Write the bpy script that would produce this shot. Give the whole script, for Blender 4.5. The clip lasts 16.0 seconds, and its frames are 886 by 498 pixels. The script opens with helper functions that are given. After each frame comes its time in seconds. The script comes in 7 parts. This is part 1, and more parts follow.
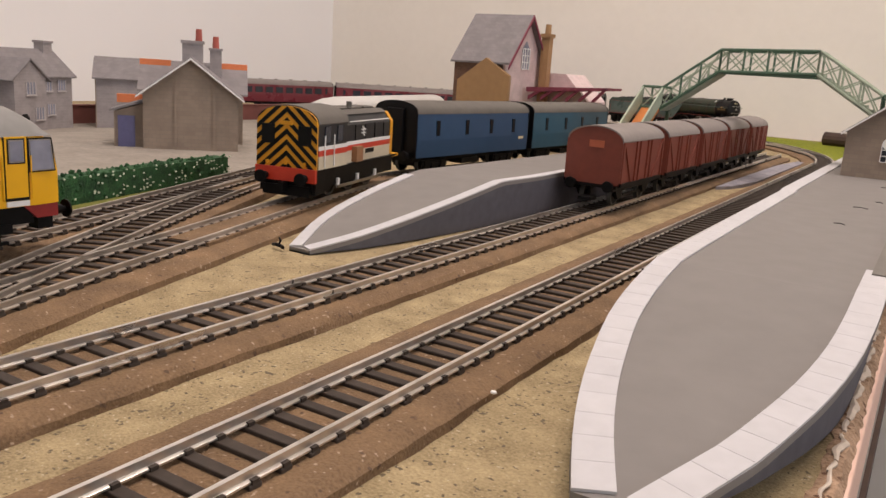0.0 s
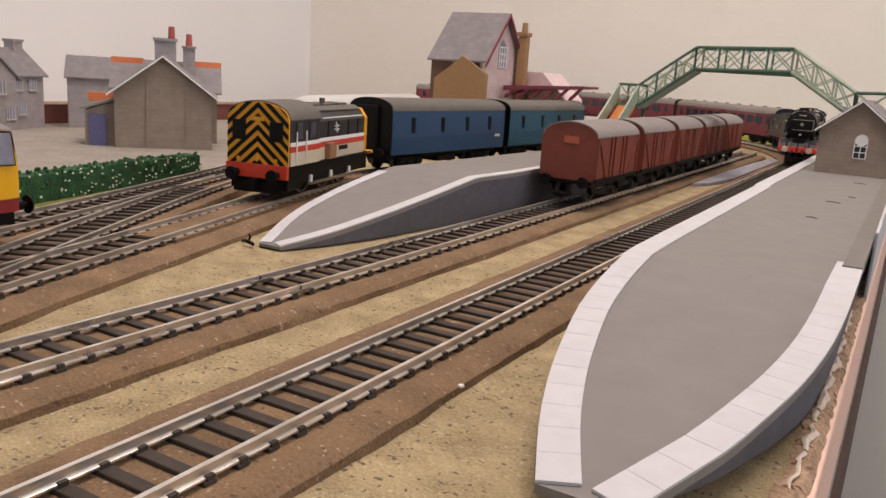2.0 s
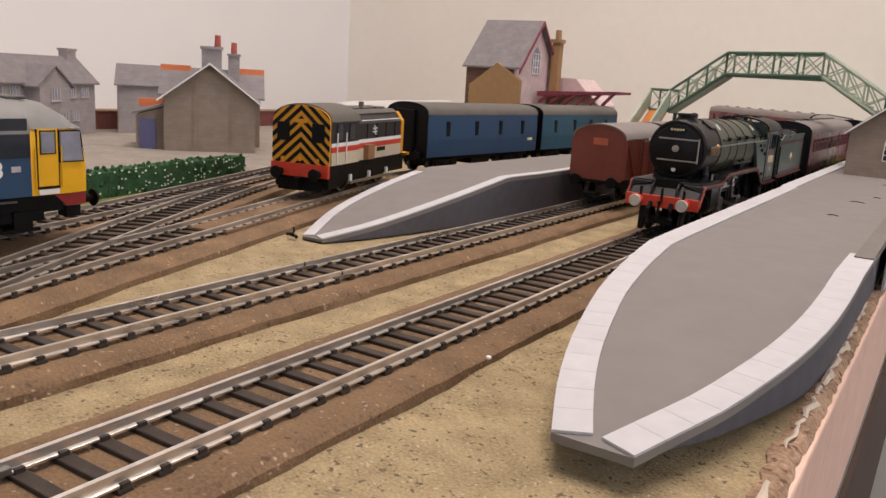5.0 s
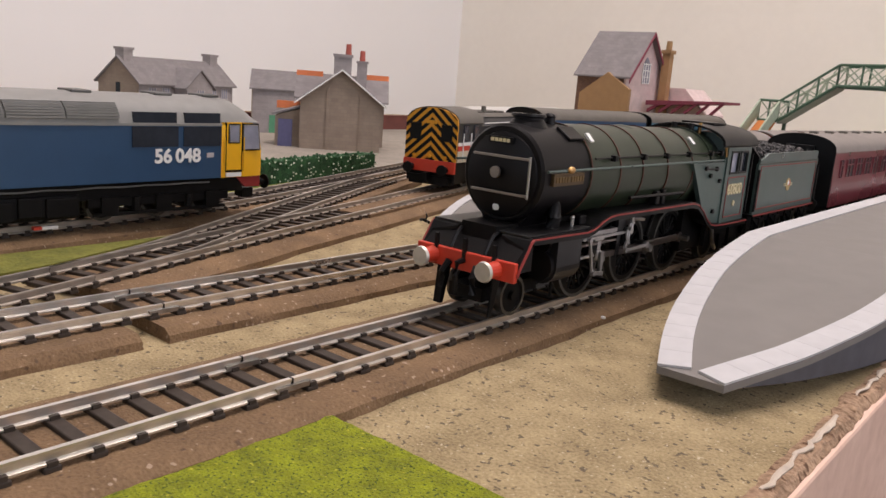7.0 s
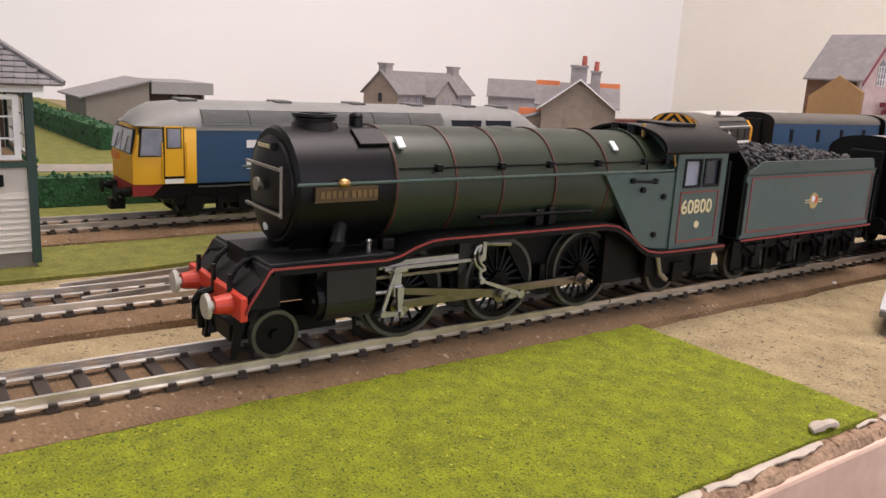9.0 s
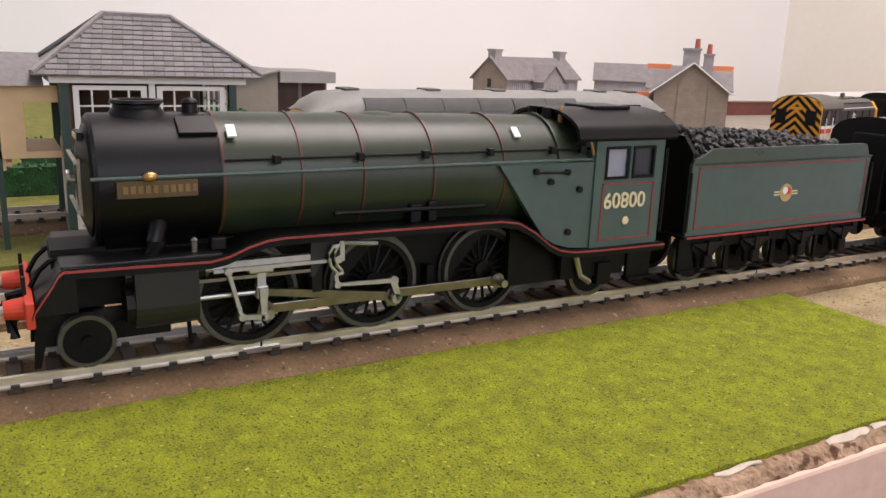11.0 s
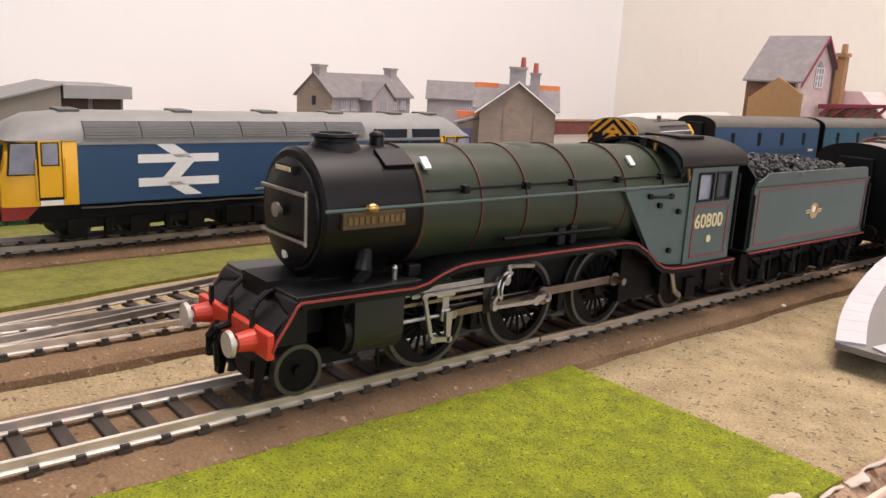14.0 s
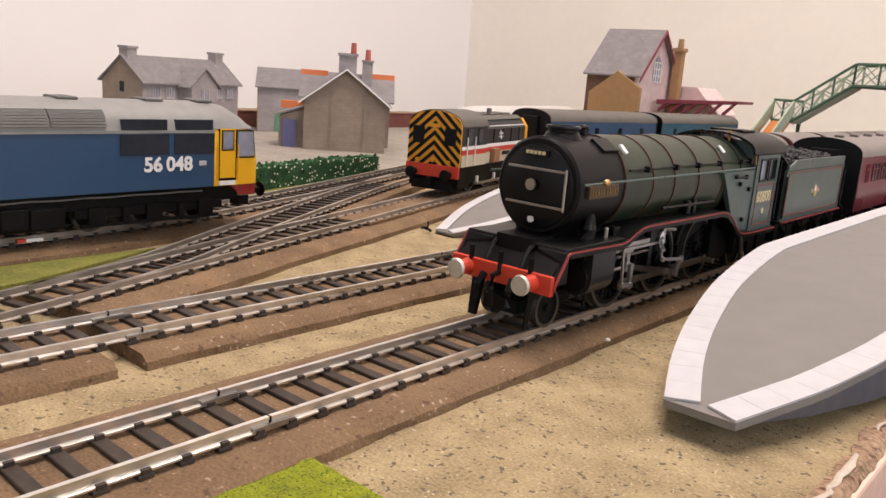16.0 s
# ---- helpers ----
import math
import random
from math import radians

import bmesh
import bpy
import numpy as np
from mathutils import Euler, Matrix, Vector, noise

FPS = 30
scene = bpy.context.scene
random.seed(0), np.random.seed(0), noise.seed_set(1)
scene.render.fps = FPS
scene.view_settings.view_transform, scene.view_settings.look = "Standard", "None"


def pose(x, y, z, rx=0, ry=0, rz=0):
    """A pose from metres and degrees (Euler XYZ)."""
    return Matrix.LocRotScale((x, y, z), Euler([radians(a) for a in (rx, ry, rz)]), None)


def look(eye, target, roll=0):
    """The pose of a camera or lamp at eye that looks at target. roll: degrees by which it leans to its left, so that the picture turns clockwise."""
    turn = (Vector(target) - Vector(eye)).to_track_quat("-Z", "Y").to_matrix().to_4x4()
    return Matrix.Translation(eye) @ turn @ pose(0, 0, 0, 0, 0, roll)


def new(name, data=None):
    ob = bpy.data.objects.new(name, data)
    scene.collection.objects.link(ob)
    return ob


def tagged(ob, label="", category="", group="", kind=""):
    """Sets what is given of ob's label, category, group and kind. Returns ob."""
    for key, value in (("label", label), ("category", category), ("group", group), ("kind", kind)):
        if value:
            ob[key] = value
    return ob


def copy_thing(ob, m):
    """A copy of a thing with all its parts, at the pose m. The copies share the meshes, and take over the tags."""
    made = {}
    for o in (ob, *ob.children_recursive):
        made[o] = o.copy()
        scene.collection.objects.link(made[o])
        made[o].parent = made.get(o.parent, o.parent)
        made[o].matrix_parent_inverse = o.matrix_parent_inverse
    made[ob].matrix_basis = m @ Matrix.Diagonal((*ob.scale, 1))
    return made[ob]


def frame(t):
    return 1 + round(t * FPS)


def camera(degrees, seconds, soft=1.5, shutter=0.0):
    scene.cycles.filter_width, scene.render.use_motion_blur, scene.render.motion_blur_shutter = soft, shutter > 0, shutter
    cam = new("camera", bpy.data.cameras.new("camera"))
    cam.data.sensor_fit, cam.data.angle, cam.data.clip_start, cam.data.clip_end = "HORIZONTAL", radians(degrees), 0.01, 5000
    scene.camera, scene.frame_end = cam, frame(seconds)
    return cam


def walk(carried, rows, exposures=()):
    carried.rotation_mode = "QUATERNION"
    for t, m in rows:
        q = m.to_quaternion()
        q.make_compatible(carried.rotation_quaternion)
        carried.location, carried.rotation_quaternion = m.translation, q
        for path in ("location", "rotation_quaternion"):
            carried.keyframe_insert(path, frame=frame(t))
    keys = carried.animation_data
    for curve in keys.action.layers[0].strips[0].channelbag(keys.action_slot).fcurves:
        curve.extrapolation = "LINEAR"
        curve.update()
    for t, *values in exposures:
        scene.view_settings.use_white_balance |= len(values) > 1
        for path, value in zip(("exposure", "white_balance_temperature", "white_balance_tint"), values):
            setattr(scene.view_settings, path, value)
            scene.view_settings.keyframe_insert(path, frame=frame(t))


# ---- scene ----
cam = camera(58.22, 16.0)
PATH = [
    (0.0, (0.10392, 0.11703, 0.07900), (-0.04769, 0.36738, 0.01313), 3.87),
    (0.5, (0.10313, 0.11746, 0.07748), (-0.04535, 0.37004, 0.01304), 4.14),
    (1.0, (0.10438, 0.11904, 0.07707), (-0.04250, 0.37276, 0.01338), 4.07),
    (1.5, (0.10504, 0.12248, 0.07601), (-0.04047, 0.37656, 0.01066), 3.77),
    (2.0, (0.10575, 0.12159, 0.07607), (-0.03999, 0.37565, 0.01120), 3.82),
    (2.5, (0.10539, 0.12082, 0.07506), (-0.04053, 0.37479, 0.01021), 3.94),
    (3.0, (0.10498, 0.12090, 0.07490), (-0.04073, 0.37520, 0.01088), 4.03),
    (5.5, (0.12116, 0.09882, 0.07314), (-0.04119, 0.34289, 0.00933), 3.77),
    (6.0, (0.12473, 0.09119, 0.07034), (-0.04368, 0.33052, 0.00433), 4.01),
    (6.5, (0.13043, 0.07719, 0.07205), (-0.04750, 0.30952, 0.00600), 4.05),
    (7.0, (0.13606, 0.06099, 0.07245), (-0.05096, 0.28713, 0.01011), 4.40),
    (7.5, (0.14358, 0.04520, 0.07240), (-0.05288, 0.26285, 0.00892), 4.42),
    (8.0, (0.15596, 0.02522, 0.07654), (-0.05350, 0.22995, 0.01163), 3.81),
    (8.5, (0.16866, -0.00180, 0.07585), (-0.05635, 0.18495, 0.00882), 3.49),
    (9.0, (0.17879, -0.02335, 0.07652), (-0.05855, 0.14789, 0.01061), 3.18),
    (11.5, (0.19010, -0.06251, 0.07844), (-0.06439, 0.07860, 0.00550), 1.99),
    (12.0, (0.18918, -0.05783, 0.08144), (-0.06491, 0.08664, 0.01386), 1.68),
    (12.5, (0.18714, -0.05642, 0.08120), (-0.06498, 0.09232, 0.01554), 2.25),
    (13.0, (0.18203, -0.04362, 0.08352), (-0.06363, 0.11605, 0.01905), 2.16),
    (13.5, (0.17001, -0.01912, 0.08318), (-0.06645, 0.15343, 0.01750), 2.33),
    (14.0, (0.15820, 0.00569, 0.07923), (-0.06753, 0.19233, 0.01434), 3.09),
    (14.5, (0.14865, 0.02979, 0.07726), (-0.06514, 0.23019, 0.01295), 3.60),
    (15.0, (0.14295, 0.04430, 0.07642), (-0.06302, 0.25297, 0.01291), 3.81),
    (15.5, (0.13650, 0.05867, 0.07660), (-0.06217, 0.27403, 0.01219), 4.06),
    (16.0, (0.13035, 0.07393, 0.07689), (-0.05937, 0.29721, 0.01248), 4.37),
]
walk(cam, [(t, look(eye, target, roll)) for t, eye, target, roll in PATH],
     [(0.0, -0.42, 6560, 10), (1.5, -0.42, 6420, 10), (5.5, -0.40, 6330, 10), (7.0, -0.37, 6200, 10), (8.0, -0.16, 6160, 10), (9.0, -0.06, 6120, 10), (11.5, 0.04, 6150, 10), (12.5, 0.12, 6150, 10), (14.5, 0.08, 6300, 10), (15.5, 0.02, 6380, 10), (16.0, -0.05, 6400, 10)])

# ---- light ----
world = bpy.data.worlds.new("world")
scene.world = world
world.use_nodes = True
_n = world.node_tree.nodes
_sky = _n.new("ShaderNodeTexSky")
_sky.sky_type, _sky.sun_disc = "NISHITA", False
_sky.sun_elevation, _sky.sun_rotation = radians(40), radians(120)
world.node_tree.links.new(_sky.outputs[0], _n["Background"].inputs[0])
_n["Background"].inputs[1].default_value = 0.12
scene.view_settings.exposure = 0.0


def area_lamp(name, eye, target, sx, sy, watts, color):
    d = bpy.data.lights.new(name, "AREA")
    d.shape, d.size, d.size_y, d.energy, d.color = "RECTANGLE", sx, sy, watts, color
    ob = new(name, d)
    ob.matrix_world = look(eye, target)
    return ob


# daylight standing in the two window openings, and the room's ceiling lamp
area_lamp("window_light", (2.16, 0.35, 0.75), (0.0, 0.35, 0.2), 1.7, 1.1, 19, (1.0, 0.92, 0.94))
area_lamp("window_light", (0.1, -2.16, 0.75), (0.0, 0.3, 0.1), 1.7, 1.1, 6, (1.0, 0.92, 0.95))
area_lamp("ceiling_light", (0.0, 0.55, 1.44), (0.0, 0.55, 0.0), 0.9, 0.9, 32, (1.0, 0.84, 0.78))


# ---- materials ----
def mat(name, color, rough=0.6, metal=0.0, var=0.15, scale=300.0, bump=0.0, fine=6.0, spec=0.5, color2=None, coords="Object", rand=0.0, specks=None):
    m = bpy.data.materials.new(name)
    m.use_nodes = True
    nt = m.node_tree
    N, L = nt.nodes, nt.links
    b = N["Principled BSDF"]
    b.inputs["Roughness"].default_value = rough
    b.inputs["Metallic"].default_value = metal
    b.inputs["Specular IOR Level"].default_value = spec
    tc = N.new("ShaderNodeTexCoord")
    n1 = N.new("ShaderNodeTexNoise")
    n1.inputs["Scale"].default_value, n1.inputs["Detail"].default_value = scale, 6
    n2 = N.new("ShaderNodeTexNoise")
    n2.inputs["Scale"].default_value, n2.inputs["Detail"].default_value = scale / fine, 3
    L.new(tc.outputs[coords], n1.inputs["Vector"])
    L.new(tc.outputs[coords], n2.inputs["Vector"])
    add = N.new("ShaderNodeMath")
    add.operation = "ADD"
    L.new(n1.outputs[0], add.inputs[0])
    L.new(n2.outputs[0], add.inputs[1])
    last = add.outputs[0]
    if rand:
        oi = N.new("ShaderNodeObjectInfo")
        mu = N.new("ShaderNodeMath")
        mu.operation = "MULTIPLY_ADD"
        mu.inputs[1].default_value, mu.inputs[2].default_value = rand, -rand / 2
        L.new(oi.outputs["Random"], mu.inputs[0])
        ad2 = N.new("ShaderNodeMath")
        ad2.operation = "ADD"
        L.new(last, ad2.inputs[0])
        L.new(mu.outputs[0], ad2.inputs[1])
        last = ad2.outputs[0]
    mr = N.new("ShaderNodeMapRange")
    mr.inputs["From Min"].default_value, mr.inputs["From Max"].default_value = 0.65, 1.35
    L.new(last, mr.inputs["Value"])
    mix = N.new("ShaderNodeMix")
    mix.data_type = "RGBA"
    c = Vector(color)
    lo = c * (1 - var)
    hi = Vector(color2) if color2 else c * (1 + var)
    mix.inputs["A"].default_value = (*lo, 1)
    mix.inputs["B"].default_value = (*hi, 1)
    L.new(mr.outputs[0], mix.inputs["Factor"])
    out = mix.outputs["Result"]
    for sc, lo_, hi_, tint in specks or ():
        ns = N.new("ShaderNodeTexNoise")
        ns.inputs["Scale"].default_value, ns.inputs["Detail"].default_value = sc, 1
        L.new(tc.outputs[coords], ns.inputs["Vector"])
        ms = N.new("ShaderNodeMapRange")
        ms.inputs["From Min"].default_value, ms.inputs["From Max"].default_value = lo_, hi_
        L.new(ns.outputs[0], ms.inputs["Value"])
        mk_ = N.new("ShaderNodeMix")
        mk_.data_type = "RGBA"
        L.new(ms.outputs[0], mk_.inputs["Factor"])
        L.new(out, mk_.inputs["A"])
        mk_.inputs["B"].default_value = (*tint, 1)
        out = mk_.outputs["Result"]
    L.new(out, b.inputs["Base Color"])
    rr = N.new("ShaderNodeMapRange")
    rr.inputs["To Min"].default_value, rr.inputs["To Max"].default_value = max(rough - 0.1, 0.05), min(rough + 0.1, 1)
    L.new(n2.outputs[0], rr.inputs["Value"])
    L.new(rr.outputs[0], b.inputs["Roughness"])
    if bump:
        bp = N.new("ShaderNodeBump")
        bp.inputs["Strength"].default_value, bp.inputs["Distance"].default_value = 1.0, bump
        L.new(n1.outputs[0], bp.inputs["Height"])
        L.new(bp.outputs[0], b.inputs["Normal"])
    return m


def brick_mat(name, c1, c2, mortar, w, h, axis="XZ", rough=0.85, gap=0.06):
    """Printed courses of stone or brick on card."""
    m = mat(name, c1, rough, var=0.2, scale=500)
    nt = m.node_tree
    N, L = nt.nodes, nt.links
    b = N["Principled BSDF"]
    tc = N.new("ShaderNodeTexCoord")
    sep = N.new("ShaderNodeSeparateXYZ")
    L.new(tc.outputs["Object"], sep.inputs[0])
    ad = N.new("ShaderNodeMath")
    ad.operation = "ADD"
    L.new(sep.outputs["X"], ad.inputs[0])
    L.new(sep.outputs["Y"], ad.inputs[1])
    cb = N.new("ShaderNodeCombineXYZ")
    L.new(ad.outputs[0], cb.inputs["X"])
    L.new(sep.outputs["Z"], cb.inputs["Y"])
    br = N.new("ShaderNodeTexBrick")
    br.inputs["Scale"].default_value = 1.0
    br.inputs["Brick Width"].default_value, br.inputs["Row Height"].default_value = w, h
    br.inputs["Mortar Size"].default_value = h * gap
    br.inputs["Color1"].default_value, br.inputs["Color2"].default_value, br.inputs["Mortar"].default_value = (*c1, 1), (*c2, 1), (*mortar, 1)
    L.new(cb.outputs[0], br.inputs["Vector"])
    nz = N.new("ShaderNodeTexNoise")
    nz.inputs["Scale"].default_value = 90
    L.new(tc.outputs["Object"], nz.inputs["Vector"])
    mx = N.new("ShaderNodeMix")
    mx.data_type, mx.blend_type = "RGBA", "MULTIPLY"
    mx.inputs["Factor"].default_value = 0.35
    L.new(br.outputs["Color"], mx.inputs["A"])
    L.new(nz.outputs[0], mx.inputs["B"])
    L.new(mx.outputs["Result"], b.inputs["Base Color"])
    return m


SAND = mat("sand", (0.385, 0.29, 0.145), 0.95, var=0.45, scale=1300, bump=0.0007, fine=16, color2=(0.485, 0.385, 0.215), specks=((640, 0.65, 0.70, (0.13, 0.10, 0.06)), (1000, 0.68, 0.74, (0.52, 0.44, 0.30))))
BED = mat("foam_trackbed", (0.180, 0.109, 0.053), 0.9, var=0.35, scale=1300, bump=0.0005, fine=20, color2=(0.255, 0.162, 0.085), specks=((600, 0.68, 0.74, (0.36, 0.27, 0.19)), (350, 0.68, 0.74, (0.10, 0.06, 0.035))))
GRASS = mat("bright_grass_mat", (0.222, 0.252, 0.004), 0.95, var=0.35, scale=1900, bump=0.0012, fine=9, color2=(0.36, 0.41, 0.010), specks=((1500, 0.60, 0.68, (0.07, 0.10, 0.008)), (900, 0.66, 0.74, (0.09, 0.12, 0.01)), (700, 0.68, 0.76, (0.50, 0.48, 0.04))))
GRASS_DARK = mat("olive_grass_mat", (0.13, 0.14, 0.02), 0.95, var=0.3, scale=700, bump=0.0006, color2=(0.22, 0.22, 0.04))
BALLAST = mat("grey_ground", (0.28, 0.25, 0.21), 0.95, var=0.2, scale=250, bump=0.0002)
SLEEPER = mat("black_sleeper_plastic", (0.045, 0.034, 0.026), 0.6, var=0.3, scale=500, rand=0.3, spec=0.3)
RAIL = mat("nickel_silver_rail", (0.80, 0.77, 0.72), 0.30, 0.95, var=0.25, scale=110, bump=0.00003)
PLATTOP = mat("grey_platform_paint", (0.205, 0.192, 0.178), 0.75, var=0.08, scale=90, bump=0.00005)
PLATSIDE = mat("dark_grey_platform_side", (0.085, 0.085, 0.10), 0.7, var=0.2, scale=200)
WHITE = mat("white_edging_paint", (0.53, 0.53, 0.54), 0.6, var=0.07, scale=200, bump=0.00005, rand=0.10)
BLACK = mat("satin_black", (0.0035, 0.0035, 0.004), 0.4, var=0.3, scale=300, spec=0.22)
DARK = mat("dark_frame_plastic", (0.0045, 0.0042, 0.0042), 0.5, var=0.5, scale=400, spec=0.15)
SMOKE = mat("smokebox_black", (0.0040, 0.0034, 0.0040), 0.40, var=0.25, scale=200, spec=0.25)
# one livery green twice: darker on the boiler, paler with reflected sheen painted in
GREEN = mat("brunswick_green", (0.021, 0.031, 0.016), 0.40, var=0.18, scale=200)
GREEN_SHEEN = mat("green_with_sheen", (0.066, 0.100, 0.091), 0.30, var=0.12, scale=200)
REDLINE = mat("red_lining", (0.26, 0.035, 0.03), 0.5, var=0.1)
VALVE = mat("bright_valve_steel", (0.46, 0.45, 0.45), 0.42, 1.0, var=0.2, scale=300)
BAND = mat("dull_red_band", (0.085, 0.026, 0.017), 0.45, var=0.15)
RED = mat("buffer_beam_red", (0.54, 0.044, 0.018), 0.45, var=0.1)
STEEL = mat("worn_steel", (0.36, 0.34, 0.31), 0.38, 1.0, var=0.2, scale=300)
ROD_STEEL = mat("oiled_rod_steel", (0.25, 0.222, 0.21), 0.30, 1.0, var=0.25, scale=300)
DECK = mat("satin_deck_black", (0.007, 0.007, 0.0075), 0.38, var=0.2, scale=200)
WORNTYRE = mat("worn_wheel_tyre", (0.11, 0.105, 0.095), 0.4, 0.8, var=0.2)
CYLBLACK = mat("slate_black_cylinder", (0.010, 0.0105, 0.0125), 0.35, var=0.2, scale=200)
PALESTEEL = mat("pale_buffer_steel", (0.55, 0.53, 0.47), 0.45, 0.6, var=0.15, scale=300)
DULLRAIL = mat("tarnished_rail", (0.46, 0.42, 0.37), 0.45, 0.8, var=0.35, scale=110)
TRIM = mat("pale_grey_trim", (0.46, 0.43, 0.43), 0.8, var=0.1)
WHEELRIM = mat("dull_wheel_tyre", (0.085, 0.083, 0.074), 0.45, 0.5, var=0.2)
BRASS = mat("brass", (0.50, 0.31, 0.13), 0.38, 1.0, var=0.1)
COAL = mat("coal", (0.02, 0.019, 0.02), 0.5, var=0.5, scale=900, bump=0.0008)
MAROON = mat("maroon_paint", (0.15, 0.026, 0.036), 0.28, var=0.1, scale=150)
ROOFGREY = mat("grey_roof_paint", (0.21, 0.185, 0.17), 0.55, var=0.12, scale=150)
ROOFDARK = mat("dark_roof_paint", (0.105, 0.096, 0.082), 0.6, var=0.15, scale=150)
BLUE = mat("rail_blue", (0.020, 0.062, 0.135), 0.42, var=0.08, scale=120)
TEAL = mat("faded_blue", (0.020, 0.085, 0.135), 0.45, var=0.1, scale=120)
LIGHTROOF = mat("pale_grey_roof", (0.23, 0.228, 0.215), 0.55, var=0.12, scale=150)
YELLOW = mat("warning_yellow", (0.80, 0.43, 0.006), 0.4, var=0.06, scale=150)
WASP = mat("wasp_yellow", (0.70, 0.32, 0.012), 0.45, var=0.06, scale=150)
CREAM = mat("cream_stripe", (0.58, 0.51, 0.38), 0.5, var=0.06)
WHITEPAINT = mat("white_lettering", (0.80, 0.80, 0.78), 0.5, var=0.03)
STRAW = mat("straw_lettering", (0.66, 0.58, 0.36), 0.5, var=0.03)
CHARCOAL = mat("charcoal_paint", (0.016, 0.0165, 0.019), 0.45, var=0.1)
BAUXITE = mat("bauxite_brown", (0.19, 0.042, 0.024), 0.55, var=0.15, scale=200)
GLASS = mat("dark_glazing", (0.03, 0.035, 0.045), 0.08, var=0.2)
# pale bluish base colour stands for reflections in the panes
PALEGLASS = mat("reflection_pale_glazing", (0.26, 0.27, 0.33), 0.07, var=0.35, scale=120)
STONE = brick_mat("printed_stone", (0.36, 0.285, 0.22), (0.325, 0.255, 0.20), (0.31, 0.25, 0.20), 0.006, 0.0032)
STONEGREY = brick_mat("printed_grey_stone", (0.40, 0.365, 0.365), (0.36, 0.33, 0.33), (0.41, 0.38, 0.375), 0.006, 0.003)
BRICK = brick_mat("printed_brown_brick", (0.22, 0.12, 0.075), (0.17, 0.09, 0.06), (0.20, 0.14, 0.10), 0.003, 0.0014)
SLATE = brick_mat("printed_slate", (0.27, 0.25, 0.25), (0.24, 0.222, 0.226), (0.24, 0.22, 0.22), 0.005, 0.0035)
SLATEPIECE = mat("moulded_slate", (0.19, 0.18, 0.18), 0.75, var=0.25, scale=400, rand=0.5)
PINK = brick_mat("pink_stone", (0.76, 0.60, 0.58), (0.71, 0.56, 0.54), (0.76, 0.64, 0.61), 0.005, 0.003)
OCHRE = mat("ochre_card", (0.34, 0.205, 0.095), 0.85, var=0.1, scale=150)
ORANGE = mat("orange_ridge_tiles", (0.75, 0.23, 0.09), 0.8, var=0.1)
REDPOT = mat("terracotta_pot", (0.40, 0.10, 0.075), 0.8, var=0.1)
PURPLE = mat("maroon_canopy", (0.20, 0.035, 0.06), 0.6, var=0.1)
BGREEN = mat("bridge_green", (0.07, 0.135, 0.085), 0.55, var=0.15, scale=200)
BPALE = mat("faded_bridge_lattice", (0.34, 0.40, 0.30), 0.6, var=0.2, scale=200)
STAIR = mat("orange_brown_stairs", (0.50, 0.17, 0.035), 0.75, var=0.1)
SBOARD = mat("cream_weatherboard", (0.66, 0.62, 0.54), 0.6, var=0.06, scale=200, rand=0.15)
DKGREEN = mat("dark_green_trim", (0.022, 0.052, 0.042), 0.5, var=0.1)
HEDGE = mat("hedge_foliage", (0.012, 0.055, 0.018), 0.9, var=0.5, scale=900, bump=0.0008, color2=(0.035, 0.13, 0.04))
HEDGEFLECK = mat("hedge_flecks", (0.5, 0.55, 0.42), 0.8, var=0.2)
SHED = mat("taupe_card", (0.22, 0.195, 0.165), 0.85, var=0.08, scale=120)
SHEDROOF = mat("grey_card_roof", (0.27, 0.26, 0.255), 0.8, var=0.08, scale=120)
BLUEDOOR = mat("blue_door", (0.11, 0.11, 0.22), 0.6, var=0.1)
GREENDOOR = mat("green_door", (0.10, 0.30, 0.17), 0.6, var=0.1)
WALLWHITE = mat("white_wall_paint", (0.83, 0.83, 0.84), 0.9, var=0.015, scale=6, bump=0.0)
WALLCREAM = mat("cream_wall_paper", (0.80, 0.77, 0.71), 0.9, var=0.02, scale=60, bump=0.0004)
FLOOR = mat("dark_floor", (0.07, 0.05, 0.04), 0.7, var=0.2, scale=12)
BOARDSIDE = mat("pink_fibreboard", (0.76, 0.51, 0.39), 0.8, var=0.08, scale=160, bump=0.0003, color2=(0.84, 0.60, 0.48))
FIBRE = mat("crumbly_board_core", (0.34, 0.21, 0.12), 0.95, var=0.5, scale=700, bump=0.0012, color2=(0.50, 0.34, 0.22), specks=((380, 0.60, 0.68, (0.12, 0.06, 0.03)),))
TORN = mat("torn_paper", (0.56, 0.48, 0.39), 0.9, var=0.15, scale=300, bump=0.0003)
WOOD = mat("pale_wood", (0.62, 0.45, 0.26), 0.7, var=0.12, scale=120)
TIMBER = mat("dark_timber", (0.055, 0.032, 0.022), 0.7, var=0.3, scale=60)
BRICKRED = mat("brown_red_boundary", (0.15, 0.05, 0.04), 0.8, var=0.2, scale=90)
PALEROOF = mat("off_white_roof", (0.52, 0.51, 0.48), 0.7, var=0.06, scale=100)
SIDESTRIP = mat("olive_grey_strip", (0.17, 0.158, 0.138), 0.75, var=0.12, scale=120)
GREYSCATTER = mat("blue_grey_scatter", (0.27, 0.26, 0.29), 0.95, var=0.35, scale=500, bump=0.0006)
BROWNWALL = mat("brown_interior_darkening", (0.16, 0.10, 0.07), 0.8, var=0.2, scale=150)
ROOFTAB = mat("grey_roof_hatch", (0.10, 0.098, 0.092), 0.6, var=0.15, scale=150)


